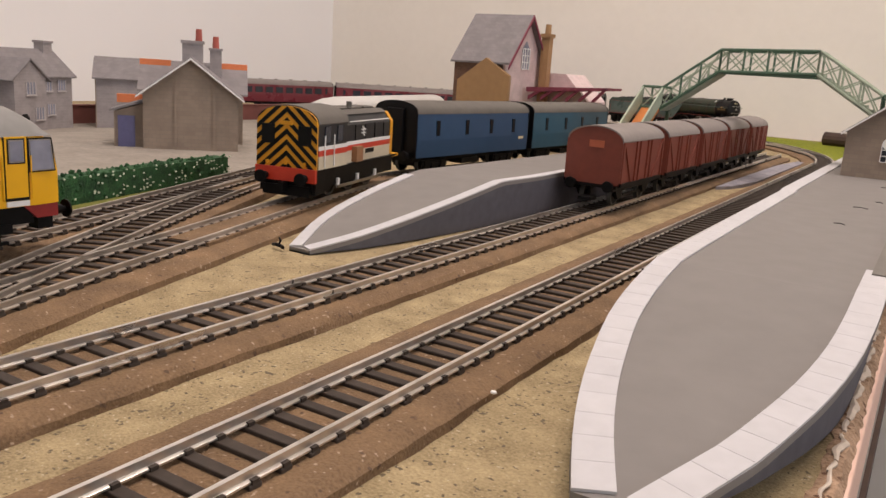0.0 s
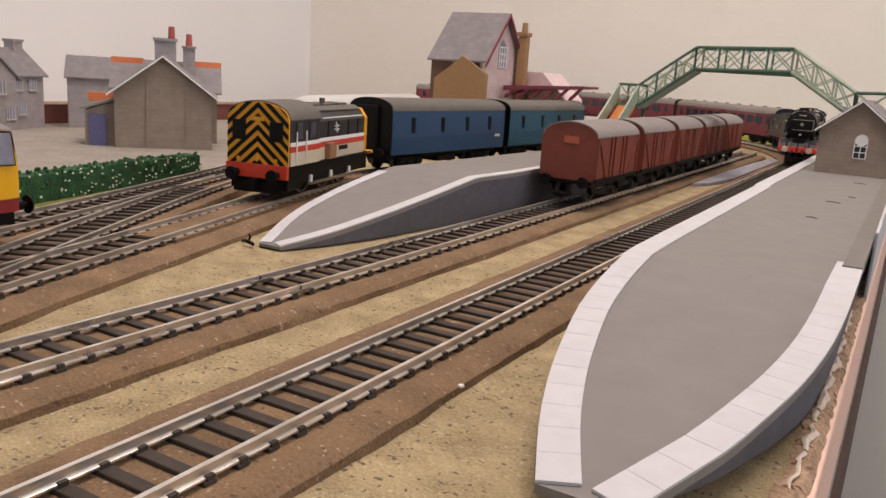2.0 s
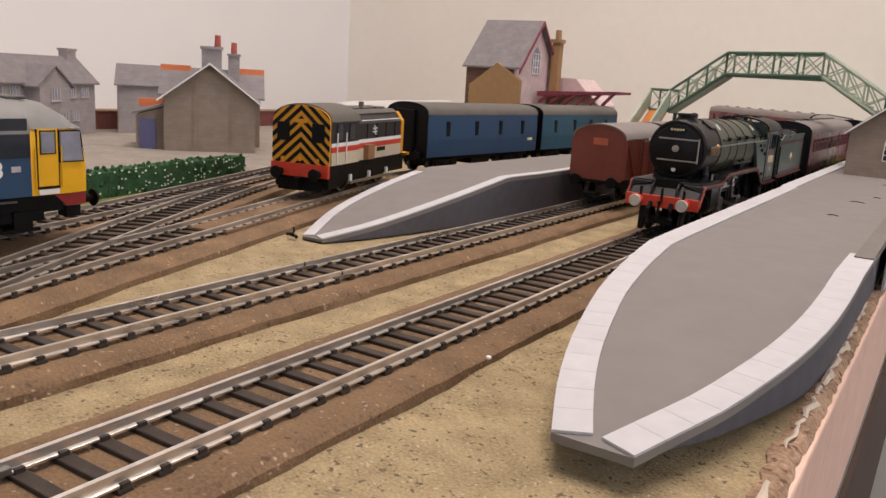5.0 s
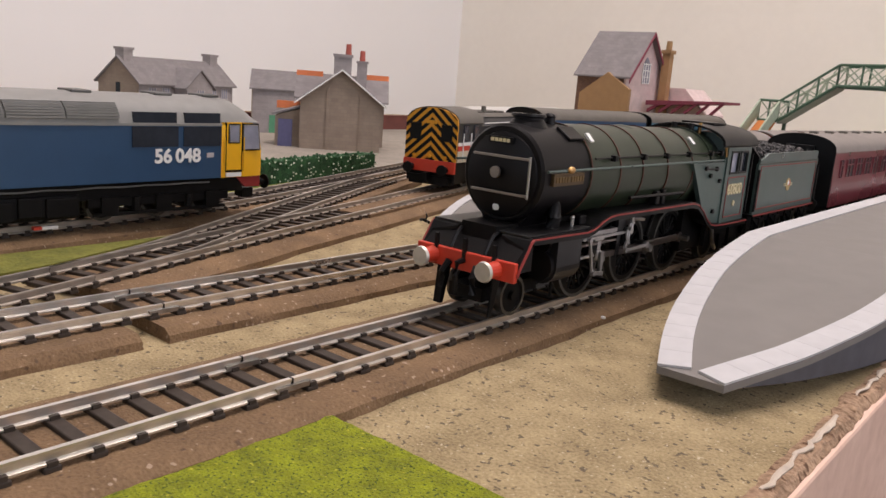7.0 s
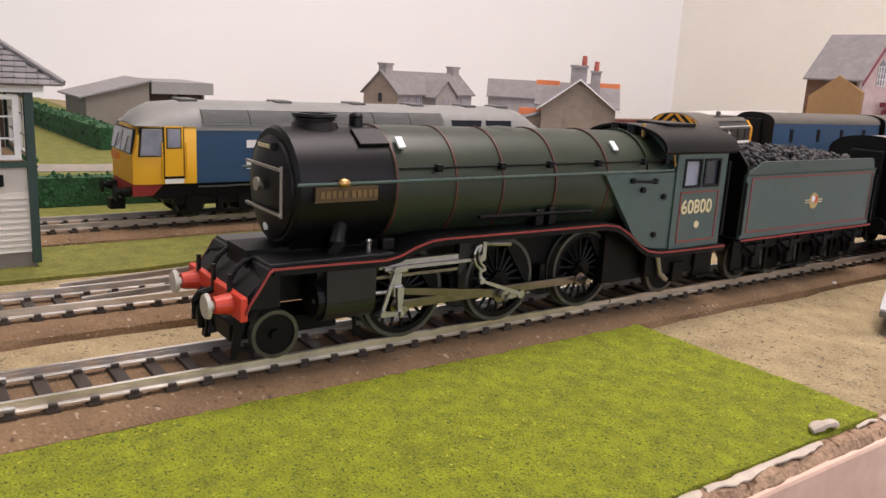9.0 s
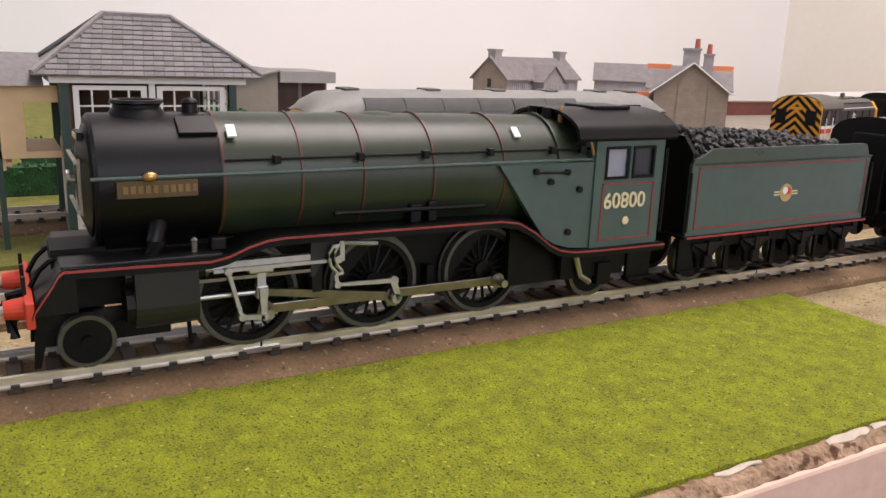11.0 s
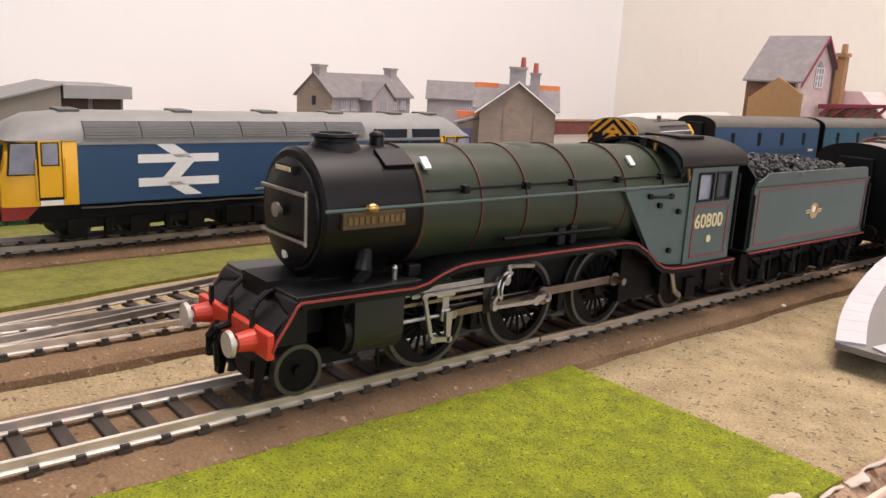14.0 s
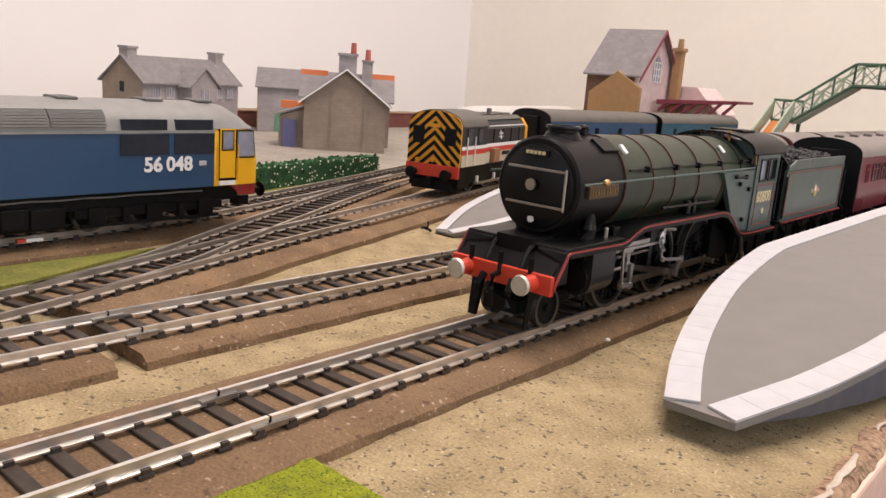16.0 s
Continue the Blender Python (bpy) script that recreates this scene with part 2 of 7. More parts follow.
# ---- builders ----
class Mesh:
    """A bmesh with shapes added to it in metres."""

    def __init__(self):
        self.bm = bmesh.new()

    def box(self, x0, x1, y0, y1, z0, z1, m=None, bevel=0.0):
        r = bmesh.ops.create_cube(self.bm, size=1.0)
        k = Matrix.Translation(((x0 + x1) / 2, (y0 + y1) / 2, (z0 + z1) / 2)) @ Matrix.Diagonal((x1 - x0, y1 - y0, z1 - z0, 1))
        if m:
            k = m @ k
        bmesh.ops.transform(self.bm, matrix=k, verts=r["verts"])
        if bevel:
            es = list({e for v in r["verts"] for e in v.link_edges})
            bmesh.ops.bevel(self.bm, geom=es, offset=bevel, segments=2, profile=0.5, affect="EDGES")
        return self

    def cyl(self, a, b, r, r2=None, n=16):
        a, b = Vector(a), Vector(b)
        d = b - a
        k = Matrix.Translation((a + b) / 2) @ d.to_track_quat("Z", "Y").to_matrix().to_4x4()
        bmesh.ops.create_cone(self.bm, cap_ends=True, segments=n, radius1=r, radius2=r if r2 is None else r2, depth=d.length, matrix=k)
        return self

    def ball(self, c, r, n=10, sx=1, sy=1, sz=1):
        bmesh.ops.create_uvsphere(self.bm, u_segments=n, v_segments=max(6, n // 2), radius=r, matrix=Matrix.Translation(c) @ Matrix.Diagonal((sx, sy, sz, 1)))
        return self

    def prism(self, pts, lo, hi, axis="Y", m=None):
        """A flat outline of 2D points, drawn out along an axis. Y: (x, z); X: (y, z); Z: (x, y)."""
        def at(p, d):
            v = {"Y": (p[0], d, p[1]), "X": (d, p[0], p[1]), "Z": (p[0], p[1], d)}[axis]
            return m @ Vector(v) if m else Vector(v)
        a = [self.bm.verts.new(at(p, lo)) for p in pts]
        b = [self.bm.verts.new(at(p, hi)) for p in pts]
        n = len(pts)
        fs = [self.bm.faces.new(a), self.bm.faces.new(b[::-1])]
        for i in range(n):
            fs.append(self.bm.faces.new((a[i], b[i], b[(i + 1) % n], a[(i + 1) % n])))
        bmesh.ops.recalc_face_normals(self.bm, faces=fs)
        return self

    def loft(self, rings, closed=True, caps=True):
        vs = [[self.bm.verts.new(p) for p in r] for r in rings]
        n = len(rings[0])
        fs = []
        for i in range(len(vs) - 1):
            for j in range(n if closed else n - 1):
                fs.append(self.bm.faces.new((vs[i][j], vs[i][(j + 1) % n], vs[i + 1][(j + 1) % n], vs[i + 1][j])))
        if caps and closed:
            fs += [self.bm.faces.new(vs[0]), self.bm.faces.new(vs[-1])]
        bmesh.ops.recalc_face_normals(self.bm, faces=fs)
        return self

    def tube(self, pts, r, n=8):
        pts = [Vector(p) for p in pts]
        rings = []
        for i, p in enumerate(pts):
            d = (pts[min(i + 1, len(pts) - 1)] - pts[max(i - 1, 0)]).normalized()
            q = d.to_track_quat("Z", "Y").to_matrix()
            rings.append([p + q @ Vector((math.cos(2 * math.pi * j / n) * r, math.sin(2 * math.pi * j / n) * r, 0)) for j in range(n)])
        return self.loft(rings)

    def ring(self, c, r0, r1, half, n=28):
        """A wheel tyre or ring about the X axis."""
        prof = [(r0, -half), (r1, -half), (r1, half), (r0, half)]
        vs = [[self.bm.verts.new((c[0] + w, c[1] + r * math.cos(2 * math.pi * i / n), c[2] + r * math.sin(2 * math.pi * i / n))) for r, w in prof] for i in range(n)]
        fs = []
        for i in range(n):
            for j in range(4):
                fs.append(self.bm.faces.new((vs[i][j], vs[i][(j + 1) % 4], vs[(i + 1) % n][(j + 1) % 4], vs[(i + 1) % n][j])))
        bmesh.ops.recalc_face_normals(self.bm, faces=fs)
        return self

    def done(self, name, material, smooth=False):
        me = bpy.data.meshes.new(name)
        self.bm.to_mesh(me)
        self.bm.free()
        me.materials.append(material)
        if smooth:
            for p in me.polygons:
                p.use_smooth = True
            me.set_sharp_from_angle(angle=radians(35))
        return me


def thing(name, label, category, group="", kind="", at=None):
    ob = new(name)
    if at is not None:
        ob.matrix_world = at
    return tagged(ob, label, category, group, kind)


def part(name, mesh, material, parent, label="", smooth=False, at=None):
    me = mesh.done(name, material, smooth) if isinstance(mesh, Mesh) else mesh
    ob = new(name, me)
    ob.parent = parent
    if at is not None:
        ob.matrix_basis = at
    return tagged(ob, label) if label else ob


def solid(name, mesh, material, label, category, group="", kind="", smooth=False, at=None):
    ob = new(name, mesh.done(name, material, smooth) if isinstance(mesh, Mesh) else mesh)
    if at is not None:
        ob.matrix_world = at
    return tagged(ob, label, category, group, kind)


def text_mesh(text, size, material, depth=0.0002, bold=0.012):
    c = bpy.data.curves.new("lettering", "FONT")
    c.body, c.size, c.extrude, c.align_x, c.align_y, c.offset = text, size, depth, "CENTER", "CENTER", size * bold
    tmp = bpy.data.objects.new("lettering", c)
    scene.collection.objects.link(tmp)
    bpy.context.view_layer.update()
    me = bpy.data.meshes.new_from_object(tmp.evaluated_get(bpy.context.evaluated_depsgraph_get()))
    bpy.data.objects.remove(tmp)
    me.materials.clear()
    me.materials.append(material)
    return me


# lettering that reads from +x, along +y
FACING_X = Matrix(((0, 0, 1, 0), (1, 0, 0, 0), (0, 1, 0, 0), (0, 0, 0, 1)))

# ---- the room ----
RZ = 0.0068
LEFT, FAR, RIGHT, BACK, TOP, LOW = -1.20, 1.68, 2.20, -2.20, 1.50, -0.85


def wall_with_window(name, along, pos, lo, hi, w0, w1, material, label):
    """A wall 0.1 m thick with one window opening; along is the axis it runs on."""
    m = Mesh()
    z0, z1 = 0.2, 1.3
    t = 0.1 if pos > 0 else -0.1
    a, b = min(pos, pos + t), max(pos, pos + t)
    for u0, u1, q0, q1 in ((lo, w0, LOW, TOP), (w1, hi, LOW, TOP), (w0, w1, LOW, z0), (w0, w1, z1, TOP)):
        if along == "Y":
            m.box(a, b, u0, u1, q0, q1)
        else:
            m.box(u0, u1, a, b, q0, q1)
    return solid(name, m, material, label, "wall", kind="structure")


solid("wall_west", Mesh().box(LEFT - 0.1, LEFT, BACK, FAR, LOW, TOP), WALLWHITE, "plain white painted room wall behind the layout", "wall", kind="structure")
solid("wall_north", Mesh().box(LEFT - 0.1, RIGHT + 0.1, FAR, FAR + 0.1, LOW, TOP), WALLCREAM, "cream papered room wall behind the layout", "wall", kind="structure")
wall_with_window("wall_east", "Y", RIGHT, BACK, FAR, -0.5, 1.2, WALLCREAM, "cream papered room wall with a window opening")
wall_with_window("wall_south", "X", BACK, LEFT - 0.1, RIGHT + 0.1, -0.75, 0.95, WALLCREAM, "cream papered room wall with a window opening")
solid("floor", Mesh().box(LEFT - 0.1, RIGHT + 0.1, BACK - 0.1, FAR + 0.1, LOW - 0.1, LOW), FLOOR, "dark room floor below the layout table", "floor", kind="structure")
solid("ceiling", Mesh().box(LEFT - 0.1, RIGHT + 0.1, BACK - 0.1, FAR + 0.1, TOP, TOP + 0.1), WALLWHITE, "plain white ceiling", "ceiling", kind="structure")


def hash_noise(x, y, s, z=0.0):
    return noise.noise(Vector((x * s, y * s, z)))


# ---- baseboard ----
def sheet(name, xs, ys, height, z_low, material, label, category, kind="structure"):
    """A gently uneven slab over a grid of x and y."""
    bm = bmesh.new()
    g = [[bm.verts.new((x, y, height(x, y))) for x in xs] for y in ys]
    for j in range(len(ys) - 1):
        for i in range(len(xs) - 1):
            bm.faces.new((g[j][i], g[j][i + 1], g[j + 1][i + 1], g[j + 1][i]))
    edge = [e for e in bm.edges if e.is_boundary]
    r = bmesh.ops.extrude_edge_only(bm, edges=edge)
    for v in [v for v in r["geom"] if isinstance(v, bmesh.types.BMVert)]:
        v.co.z = z_low
    bmesh.ops.recalc_face_normals(bm, faces=bm.faces)
    me = bpy.data.meshes.new(name)
    bm.to_mesh(me)
    bm.free()
    me.materials.append(material)
    for p in me.polygons:
        p.use_smooth = True
    me.set_sharp_from_angle(angle=radians(35))
    return tagged(new(name, me), label, category, kind=kind)


def span(a, b, step):
    n = max(1, round((b - a) / step))
    return [a + (b - a) * i / n for i in range(n + 1)]


def ease(u):
    u = min(1.0, max(0.0, u))
    return u * u * (3 - 2 * u)


def fall(x, y):
    """How far the layout drops towards the rear corner by the white wall."""
    return -0.017 * ease((-0.50 - x) / 0.30) * ease((y - 0.19) / 0.15)


EDGE = 0.0965
sheet("ground", span(LEFT, EDGE, 0.012), span(-0.9, FAR, 0.012),
      lambda x, y: 0.0008 * hash_noise(x, y, 25) - 0.0008 + fall(x, y), -0.040, SAND, "sand-textured baseboard surface of the model railway", "ground")
table = thing("layout_table", "pinkish fibreboard table carrying the model railway", "table")
part("side_board", Mesh().box(EDGE - 0.03, EDGE + 0.004, -0.9, FAR, -0.060, -0.0022, bevel=0.001), BOARDSIDE, table, "pinkish fibreboard edge with torn facing")
part("table_top", Mesh().box(LEFT, EDGE - 0.031, -0.9, FAR, -0.062, -0.0405), TIMBER, table)
part("side_rail", Mesh().box(EDGE + 0.0045, EDGE + 0.0065, -0.9, FAR, -0.20, -0.0605), TIMBER, table, "dark timber rail under the edge")
for lx in (LEFT + 0.05, -0.02):
    for ly in (-0.85, 0.35, 1.6):
        part("leg", Mesh().box(lx, lx + 0.05, ly, ly + 0.05, LOW, -0.0625), TIMBER, table)

# torn white facing along the board's edge
rng = random.Random(7)
rings = []
for y in span(-0.62, 0.80, 0.0016):
    w = 0.0012 * hash_noise(y, 1.0, 210) + 0.0016 * hash_noise(y, 2.0, 55)
    h = 0.0008 * hash_noise(y, 3.0, 260)
    rings.append([(EDGE - 0.0026 + w, y, -0.0002 + h * 0.4), (EDGE - 0.0002 + w * 0.5, y, 0.0002 + h), (EDGE + 0.0016 + 0.8 * w, y, -0.0003 + h), (EDGE + 0.0030 + 0.4 * w, y, -0.0020 + h), (EDGE + 0.0034, y, -0.0050), (EDGE - 0.0030, y, -0.0050)])
part("crumbled_lip", Mesh().loft(rings), FIBRE, table, "crumbly brown core along the torn board edge")


def torn_strip(y, length, width, lift, seed):
    """A ragged strip of paper facing, curling up from the board's lip."""
    r = random.Random(seed)
    n = max(4, round(length / 0.0011))
    top = []
    for i in range(n + 1):
        u = i / n
        taper = 0.25 + 0.75 * math.sin(math.pi * min(0.96, max(0.04, u))) ** 0.5
        yy = y + length * u
        w = width * taper * (1 + 0.5 * hash_noise(yy, seed, 260))
        x0 = EDGE - 0.0008 + 0.0010 * hash_noise(yy, seed + 5.0, 170)
        z1 = 0.0007 + lift * math.sin(math.pi * u)
        top.append([(x0, yy, 0.0006), (x0 + w * 0.5, yy, z1), (x0 + w, yy + r.uniform(-0.0003, 0.0003), z1 - w * (0.30 + 0.3 * hash_noise(yy, seed + 9.0, 200)))])
    rings = [[p for p in row] + [(p[0], p[1], p[2] - 0.00035) for p in row[::-1]] for row in top]
    return Mesh().loft(rings)


y, k = -0.56, 0
while y < 0.78:
    ln = rng.uniform(0.006, 0.024)
    if rng.random() < 0.86:
        part("torn_facing", torn_strip(y, ln, rng.uniform(0.0010, 0.0026), rng.uniform(0.0, 0.0008), k), TORN, table, "torn pale paper facing along the edge")
    y += ln * rng.uniform(0.85, 1.25)
    k += 1
flake = thing("paper_flake", "curled pale paper flake lying at the board's edge", "flake")
part("curl", Mesh().tube([(0.0935, 0.143, 0.0020), (0.0945, 0.1450, 0.0032), (0.0950, 0.148, 0.0034), (0.0945, 0.151, 0.002)], 0.0010, 7), TORN, flake, smooth=True)
part("lump", Mesh().ball((0.0930, 0.1465, 0.0020), 0.0022, 9, 0.8, 1.3, 0.55), TORN, flake, smooth=True)

# grass mat in front, with a slightly raised ragged edge
sheet("grass_mat", span(0.0195, 0.0955, 0.0022), span(-0.75, 0.169, 0.0022),
      lambda x, y: 0.0013 + 0.0004 * hash_noise(x, y, 320) + 0.0003 * hash_noise(x, y, 60), -0.0015, GRASS, "bright yellow-green grass mat on the board", "grass", kind="stuff")


# ---- tracks ----
def smooth_path(points, step=0.006):
    """A smooth line through (y, x) points, given at even steps of y."""
    ys = np.array([p[0] for p in points])
    xs = np.array([p[1] for p in points])
    d = np.gradient(xs, ys)
    out = []
    for yy in span(ys[0], ys[-1], step):
        i = min(max(np.searchsorted(ys, yy) - 1, 0), len(ys) - 2)
        h = ys[i + 1] - ys[i]
        u = (yy - ys[i]) / h
        x = (2 * u**3 - 3 * u**2 + 1) * xs[i] + (u**3 - 2 * u**2 + u) * h * d[i] + (-2 * u**3 + 3 * u**2) * xs[i + 1] + (u**3 - u**2) * h * d[i + 1]
        out.append((float(x), yy))
    return out


def offset_line(line, off):
    out = []
    for i, (x, y) in enumerate(line):
        a, b = line[max(i - 1, 0)], line[min(i + 1, len(line) - 1)]
        dx, dy = b[0] - a[0], b[1] - a[1]
        l = math.hypot(dx, dy)
        out.append((x + off * dy / l, y - off * dx / l))
    return out


def resample(line, step):
    out, acc = [], 0.0
    for (x0, y0), (x1, y1) in zip(line, line[1:]):
        l = math.hypot(x1 - x0, y1 - y0)
        while acc <= l:
            u = acc / l
            out.append((x0 + (x1 - x0) * u, y0 + (y1 - y0) * u, math.atan2(-(x1 - x0), y1 - y0)))
            acc += step
        acc -= l
    return out


RAIL_PROFILE = [(-0.0011, 0), (0.0011, 0), (0.0011, 0.0004), (0.0003, 0.0007), (0.0003, 0.0017), (0.00055, 0.0019), (0.00055, 0.0025), (-0.00055, 0.0025), (-0.00055, 0.0019), (-0.0003, 0.0017), (-0.0003, 0.0007), (-0.0011, 0.0004)]


def rail_mesh(line, off):
    m = Mesh()
    mid = offset_line(line, off)
    rings = []
    for i, (x, y) in enumerate(mid):
        a, b = mid[max(i - 1, 0)], mid[min(i + 1, len(mid) - 1)]
        dx, dy = b[0] - a[0], b[1] - a[1]
        l = math.hypot(dx, dy)
        rings.append([(x + u * dy / l, y - u * dx / l, RZ - 0.0025 + w + fall(x, y)) for u, w in RAIL_PROFILE])
    return m.loft(rings)


def sleeper_mesh():
    m = Mesh()
    m.box(-0.0102, 0.0102, -0.00155, 0.00155, -0.0014, -0.0002, bevel=0.0003)
    for sx in (-1, 1):
        for o in (-0.0010, 0.0010):
            m.box(sx * 0.0087 + o - 0.0005, sx * 0.0087 + o + 0.0005, -0.0009, 0.0009, -0.0002, 0.0007)
    return m.done("sleeper", SLEEPER)


SLEEPER_MESH = sleeper_mesh()
SLEEPER_Z = RZ - 0.0025


def bed_mesh(line, left=0.0225, right=0.0212, top=0.0172, h=0.0030, seed=0.0, ends=True):
    """The foam strip under a track, with sloping, uneven shoulders."""
    m = Mesh()
    rings = []
    pts = resample(line, 0.004)
    for i, (x, y, a) in enumerate(pts):
        c, s = math.cos(a), math.sin(a)
        prof = [(-left - 0.0012 * hash_noise(y, x, 70, seed), -0.002), (-left + 0.0006 * hash_noise(y, x, 120, seed + 3), h * 0.45), (-top, h), (0, h + 0.0001), (top, h),
                (right - 0.0004 + 0.0006 * hash_noise(y, x, 120, seed + 5), h * 0.45), (right + 0.0012 * hash_noise(y, x, 70, seed + 8), -0.002)]
        rings.append([(x + u * c, y + u * s, w + 0.00025 * hash_noise(x + u, y, 150, seed) + fall(x, y)) for u, w in prof])
    return m.loft(rings)


def track(label, line, beds, spacing=0.0081, rails=(-0.0087, 0.0087), skip=None, bedkw=None, rail_material=RAIL):
    tr = thing("track", label, "track", group="railway tracks", kind="structure")
    for i, b in enumerate(beds):
        part("trackbed", bed_mesh(b, seed=i * 7.3, **(bedkw or {})), BED, tr, "brown foam trackbed with sloping edges", smooth=True)
    for off in rails:
        part("rail", rail_mesh(line, off), rail_material, tr)
    for x, y, a in resample(line, spacing):
        if skip and skip(x, y):
            continue
        part("sleeper", SLEEPER_MESH, None, tr, at=pose(x, y, SLEEPER_Z, 0, 0, math.degrees(a)))
    return tr


def straight(x, a, b, step=0.02):
    return [(x, y) for y in span(a, b, step)]


CURVE_R, BEND = 0.485, 1.06


def main_line(s):
    """The main line: straight towards the camera, then a half circle round the far end, then back along the white wall."""
    if s <= BEND:
        return 0.0, s, 0.0
    a = (s - BEND) / CURVE_R
    if a <= math.pi:
        return -CURVE_R + CURVE_R * math.cos(a), BEND + CURVE_R * math.sin(a), a
    return -2 * CURVE_R, BEND - (s - BEND - math.pi * CURVE_R), math.pi


def main_span(a, b, step=0.012, off=0.0):
    out = []
    for s in span(a, b, step):
        x, y, t = main_line(s)
        out.append((x + off * math.cos(t), y + off * math.sin(t)))
    return out


track("main line track with bright nickel rails on brown foam", main_span(-0.80, 1.25), [main_span(-0.80, 1.25)], bedkw=dict(right=0.0205, left=0.0235))
far_curve = thing("track", "distant curve of the main line round the end of the layout", "track", group="railway tracks", kind="structure")
part("trackbed", bed_mesh(main_span(1.252, 3.05, 0.02), seed=40), BED, far_curve, smooth=True)
for off in (-0.0087, 0.0087):
    part("rail", rail_mesh(main_span(1.252, 3.05, 0.02), off), RAIL, far_curve)
fm = Mesh()
for x, y, a in resample(main_span(1.252, 3.05, 0.02), 0.0081):
    fm.box(-0.0130, 0.0130, -0.00155, 0.00155, -0.0014, 0.0, m=pose(x, y, SLEEPER_Z + fall(x, y), 0, 0, math.degrees(a)))
tagged(part("sleepers", fm, SLEEPER, far_curve), kind="stuff")

T2X = -0.064
T2 = straight(T2X, -0.55, 1.15)
track("second track with bright nickel rails beside the platform ramp", T2, [straight(T2X, -0.55, 0.1655), straight(T2X, 0.1695, 1.15)], bedkw=dict(right=0.0200, left=0.0215))
T3 = smooth_path([(0.02, -0.0685), (0.08, -0.078), (0.142, -0.0925), (0.204, -0.1115), (0.27, -0.132), (0.335, -0.1505), (0.43, -0.1790), (0.50, -0.198), (0.56, -0.2095), (0.62, -0.2095), (0.75, -0.2020), (0.95, -0.192)])
track("siding track curving away behind the far platform", T3, [[p for p in T3 if p[1] > 0.165]], rail_material=DULLRAIL, skip=lambda x, y: y < 0.075, bedkw=dict(left=0.0185, right=0.0225))
T5 = smooth_path([(-0.6, -0.176), (0.0, -0.177), (0.10, -0.178), (0.20, -0.182), (0.28, -0.195), (0.335, -0.212), (0.39, -0.232), (0.47, -0.262), (0.60, -0.312), (0.90, -0.42)])
track("rear siding track curving towards the yard", T5, [T5], rail_material=DULLRAIL)
T4 = smooth_path([(0.17, -0.1005), (0.215, -0.118), (0.25, -0.137), (0.30, -0.164), (0.35, -0.190), (0.41, -0.220), (0.47, -0.247)])
track("crossover track between the two sidings", T4, [T4], rail_material=DULLRAIL, skip=lambda x, y: y < 0.215 or y > 0.44, bedkw=dict(left=0.018, right=0.018))

# dark olive grass strip between the sidings, sandy yard and loop infill
def patch(name, outline, z, material, label, category, kind="structure"):
    return solid(name, Mesh().prism(outline, -0.002, z, "Z"), material, label, category, kind=kind)


patch("grass_strip", [(-0.157, -0.6), (-0.110, -0.6), (-0.110, 0.05), (-0.122, 0.12), (-0.135, 0.18), (-0.157, 0.235)], 0.0006, GRASS_DARK, "olive grass mat strip between two tracks", "grass", "stuff")
patch("grass_strip", [(-0.335, -0.6), (-0.200, -0.6), (-0.200, 0.20), (-0.225, 0.33), (-0.29, 0.5), (-0.335, 0.5)], 0.0006, GRASS_DARK, "olive grass mat strip beside the hedge", "grass", "stuff")
sheet("yard", span(-0.82, -0.50, 0.02), span(0.19, 1.32, 0.02), lambda x, y: 0.0009 + fall(x, y), -0.030, BALLAST, "grey card yard falling towards the boundary", "yard")
patch("yard", [(-0.4995, 0.19), (-0.30, 0.19), (-0.30, 0.50), (-0.34, 0.62), (-0.42, 0.85), (-0.42, 1.32), (-0.4995, 1.32)], 0.0009, BALLAST, "grey card yard in front of the stone houses", "yard")
patch("grass_field", [(LEFT, -0.7), (-0.336, -0.7), (-0.336, 0.11), (-0.312, 0.187), (LEFT, 0.187)], 0.0008, GRASS_DARK, "olive grass field behind the rear hedge", "grass", "stuff")
patch("road", [(-0.405, 0.02), (-0.372, 0.02), (-0.345, 0.186), (-0.385, 0.186)], 0.0014, BALLAST, "narrow pale grey lane across the field", "road")
patch("siding_ballast", [(x, y) for x, y in offset_line([p for p in T3 if p[1] > 0.33], -0.0135)] + [(x, y) for x, y in offset_line([p for p in T3 if p[1] > 0.33], 0.0115)][::-1], 0.0046, BED, "brown grit filling the siding track", "ballast")
for jx, jy in ((0.0087, 0.1668), (-0.0087, 0.1662), (0.0087, -0.0095), (-0.0087, -0.0090), (T2X - 0.0087, 0.3120), (T2X + 0.0087, 0.3120), (T2X + 0.0087, 0.1740), (T2X - 0.0087, 0.1735)):
    j = thing("rail_joiner", "small metal rail joiner clipped over a rail gap", "rail joiner", group="rail joiners", at=pose(jx, jy, RZ - 0.0025))
    part("plate", Mesh().box(-0.0012, 0.0012, -0.0045, 0.0045, 0.00005, 0.0012), STEEL, j)
    part("gap", Mesh().box(-0.00058, 0.00058, -0.00025, 0.00025, 0.0013, 0.00252), BLACK, j, "dark gap between rail ends")
patch("scatter_patch", [(-0.0425, 0.775), (-0.034, 0.79), (-0.0255, 0.85), (-0.0245, 1.12), (-0.033, 1.13), (-0.041, 1.05), (-0.043, 0.90)], 0.0018, GREYSCATTER, "blue-grey scatter spilt between the tracks", "ballast", "stuff")
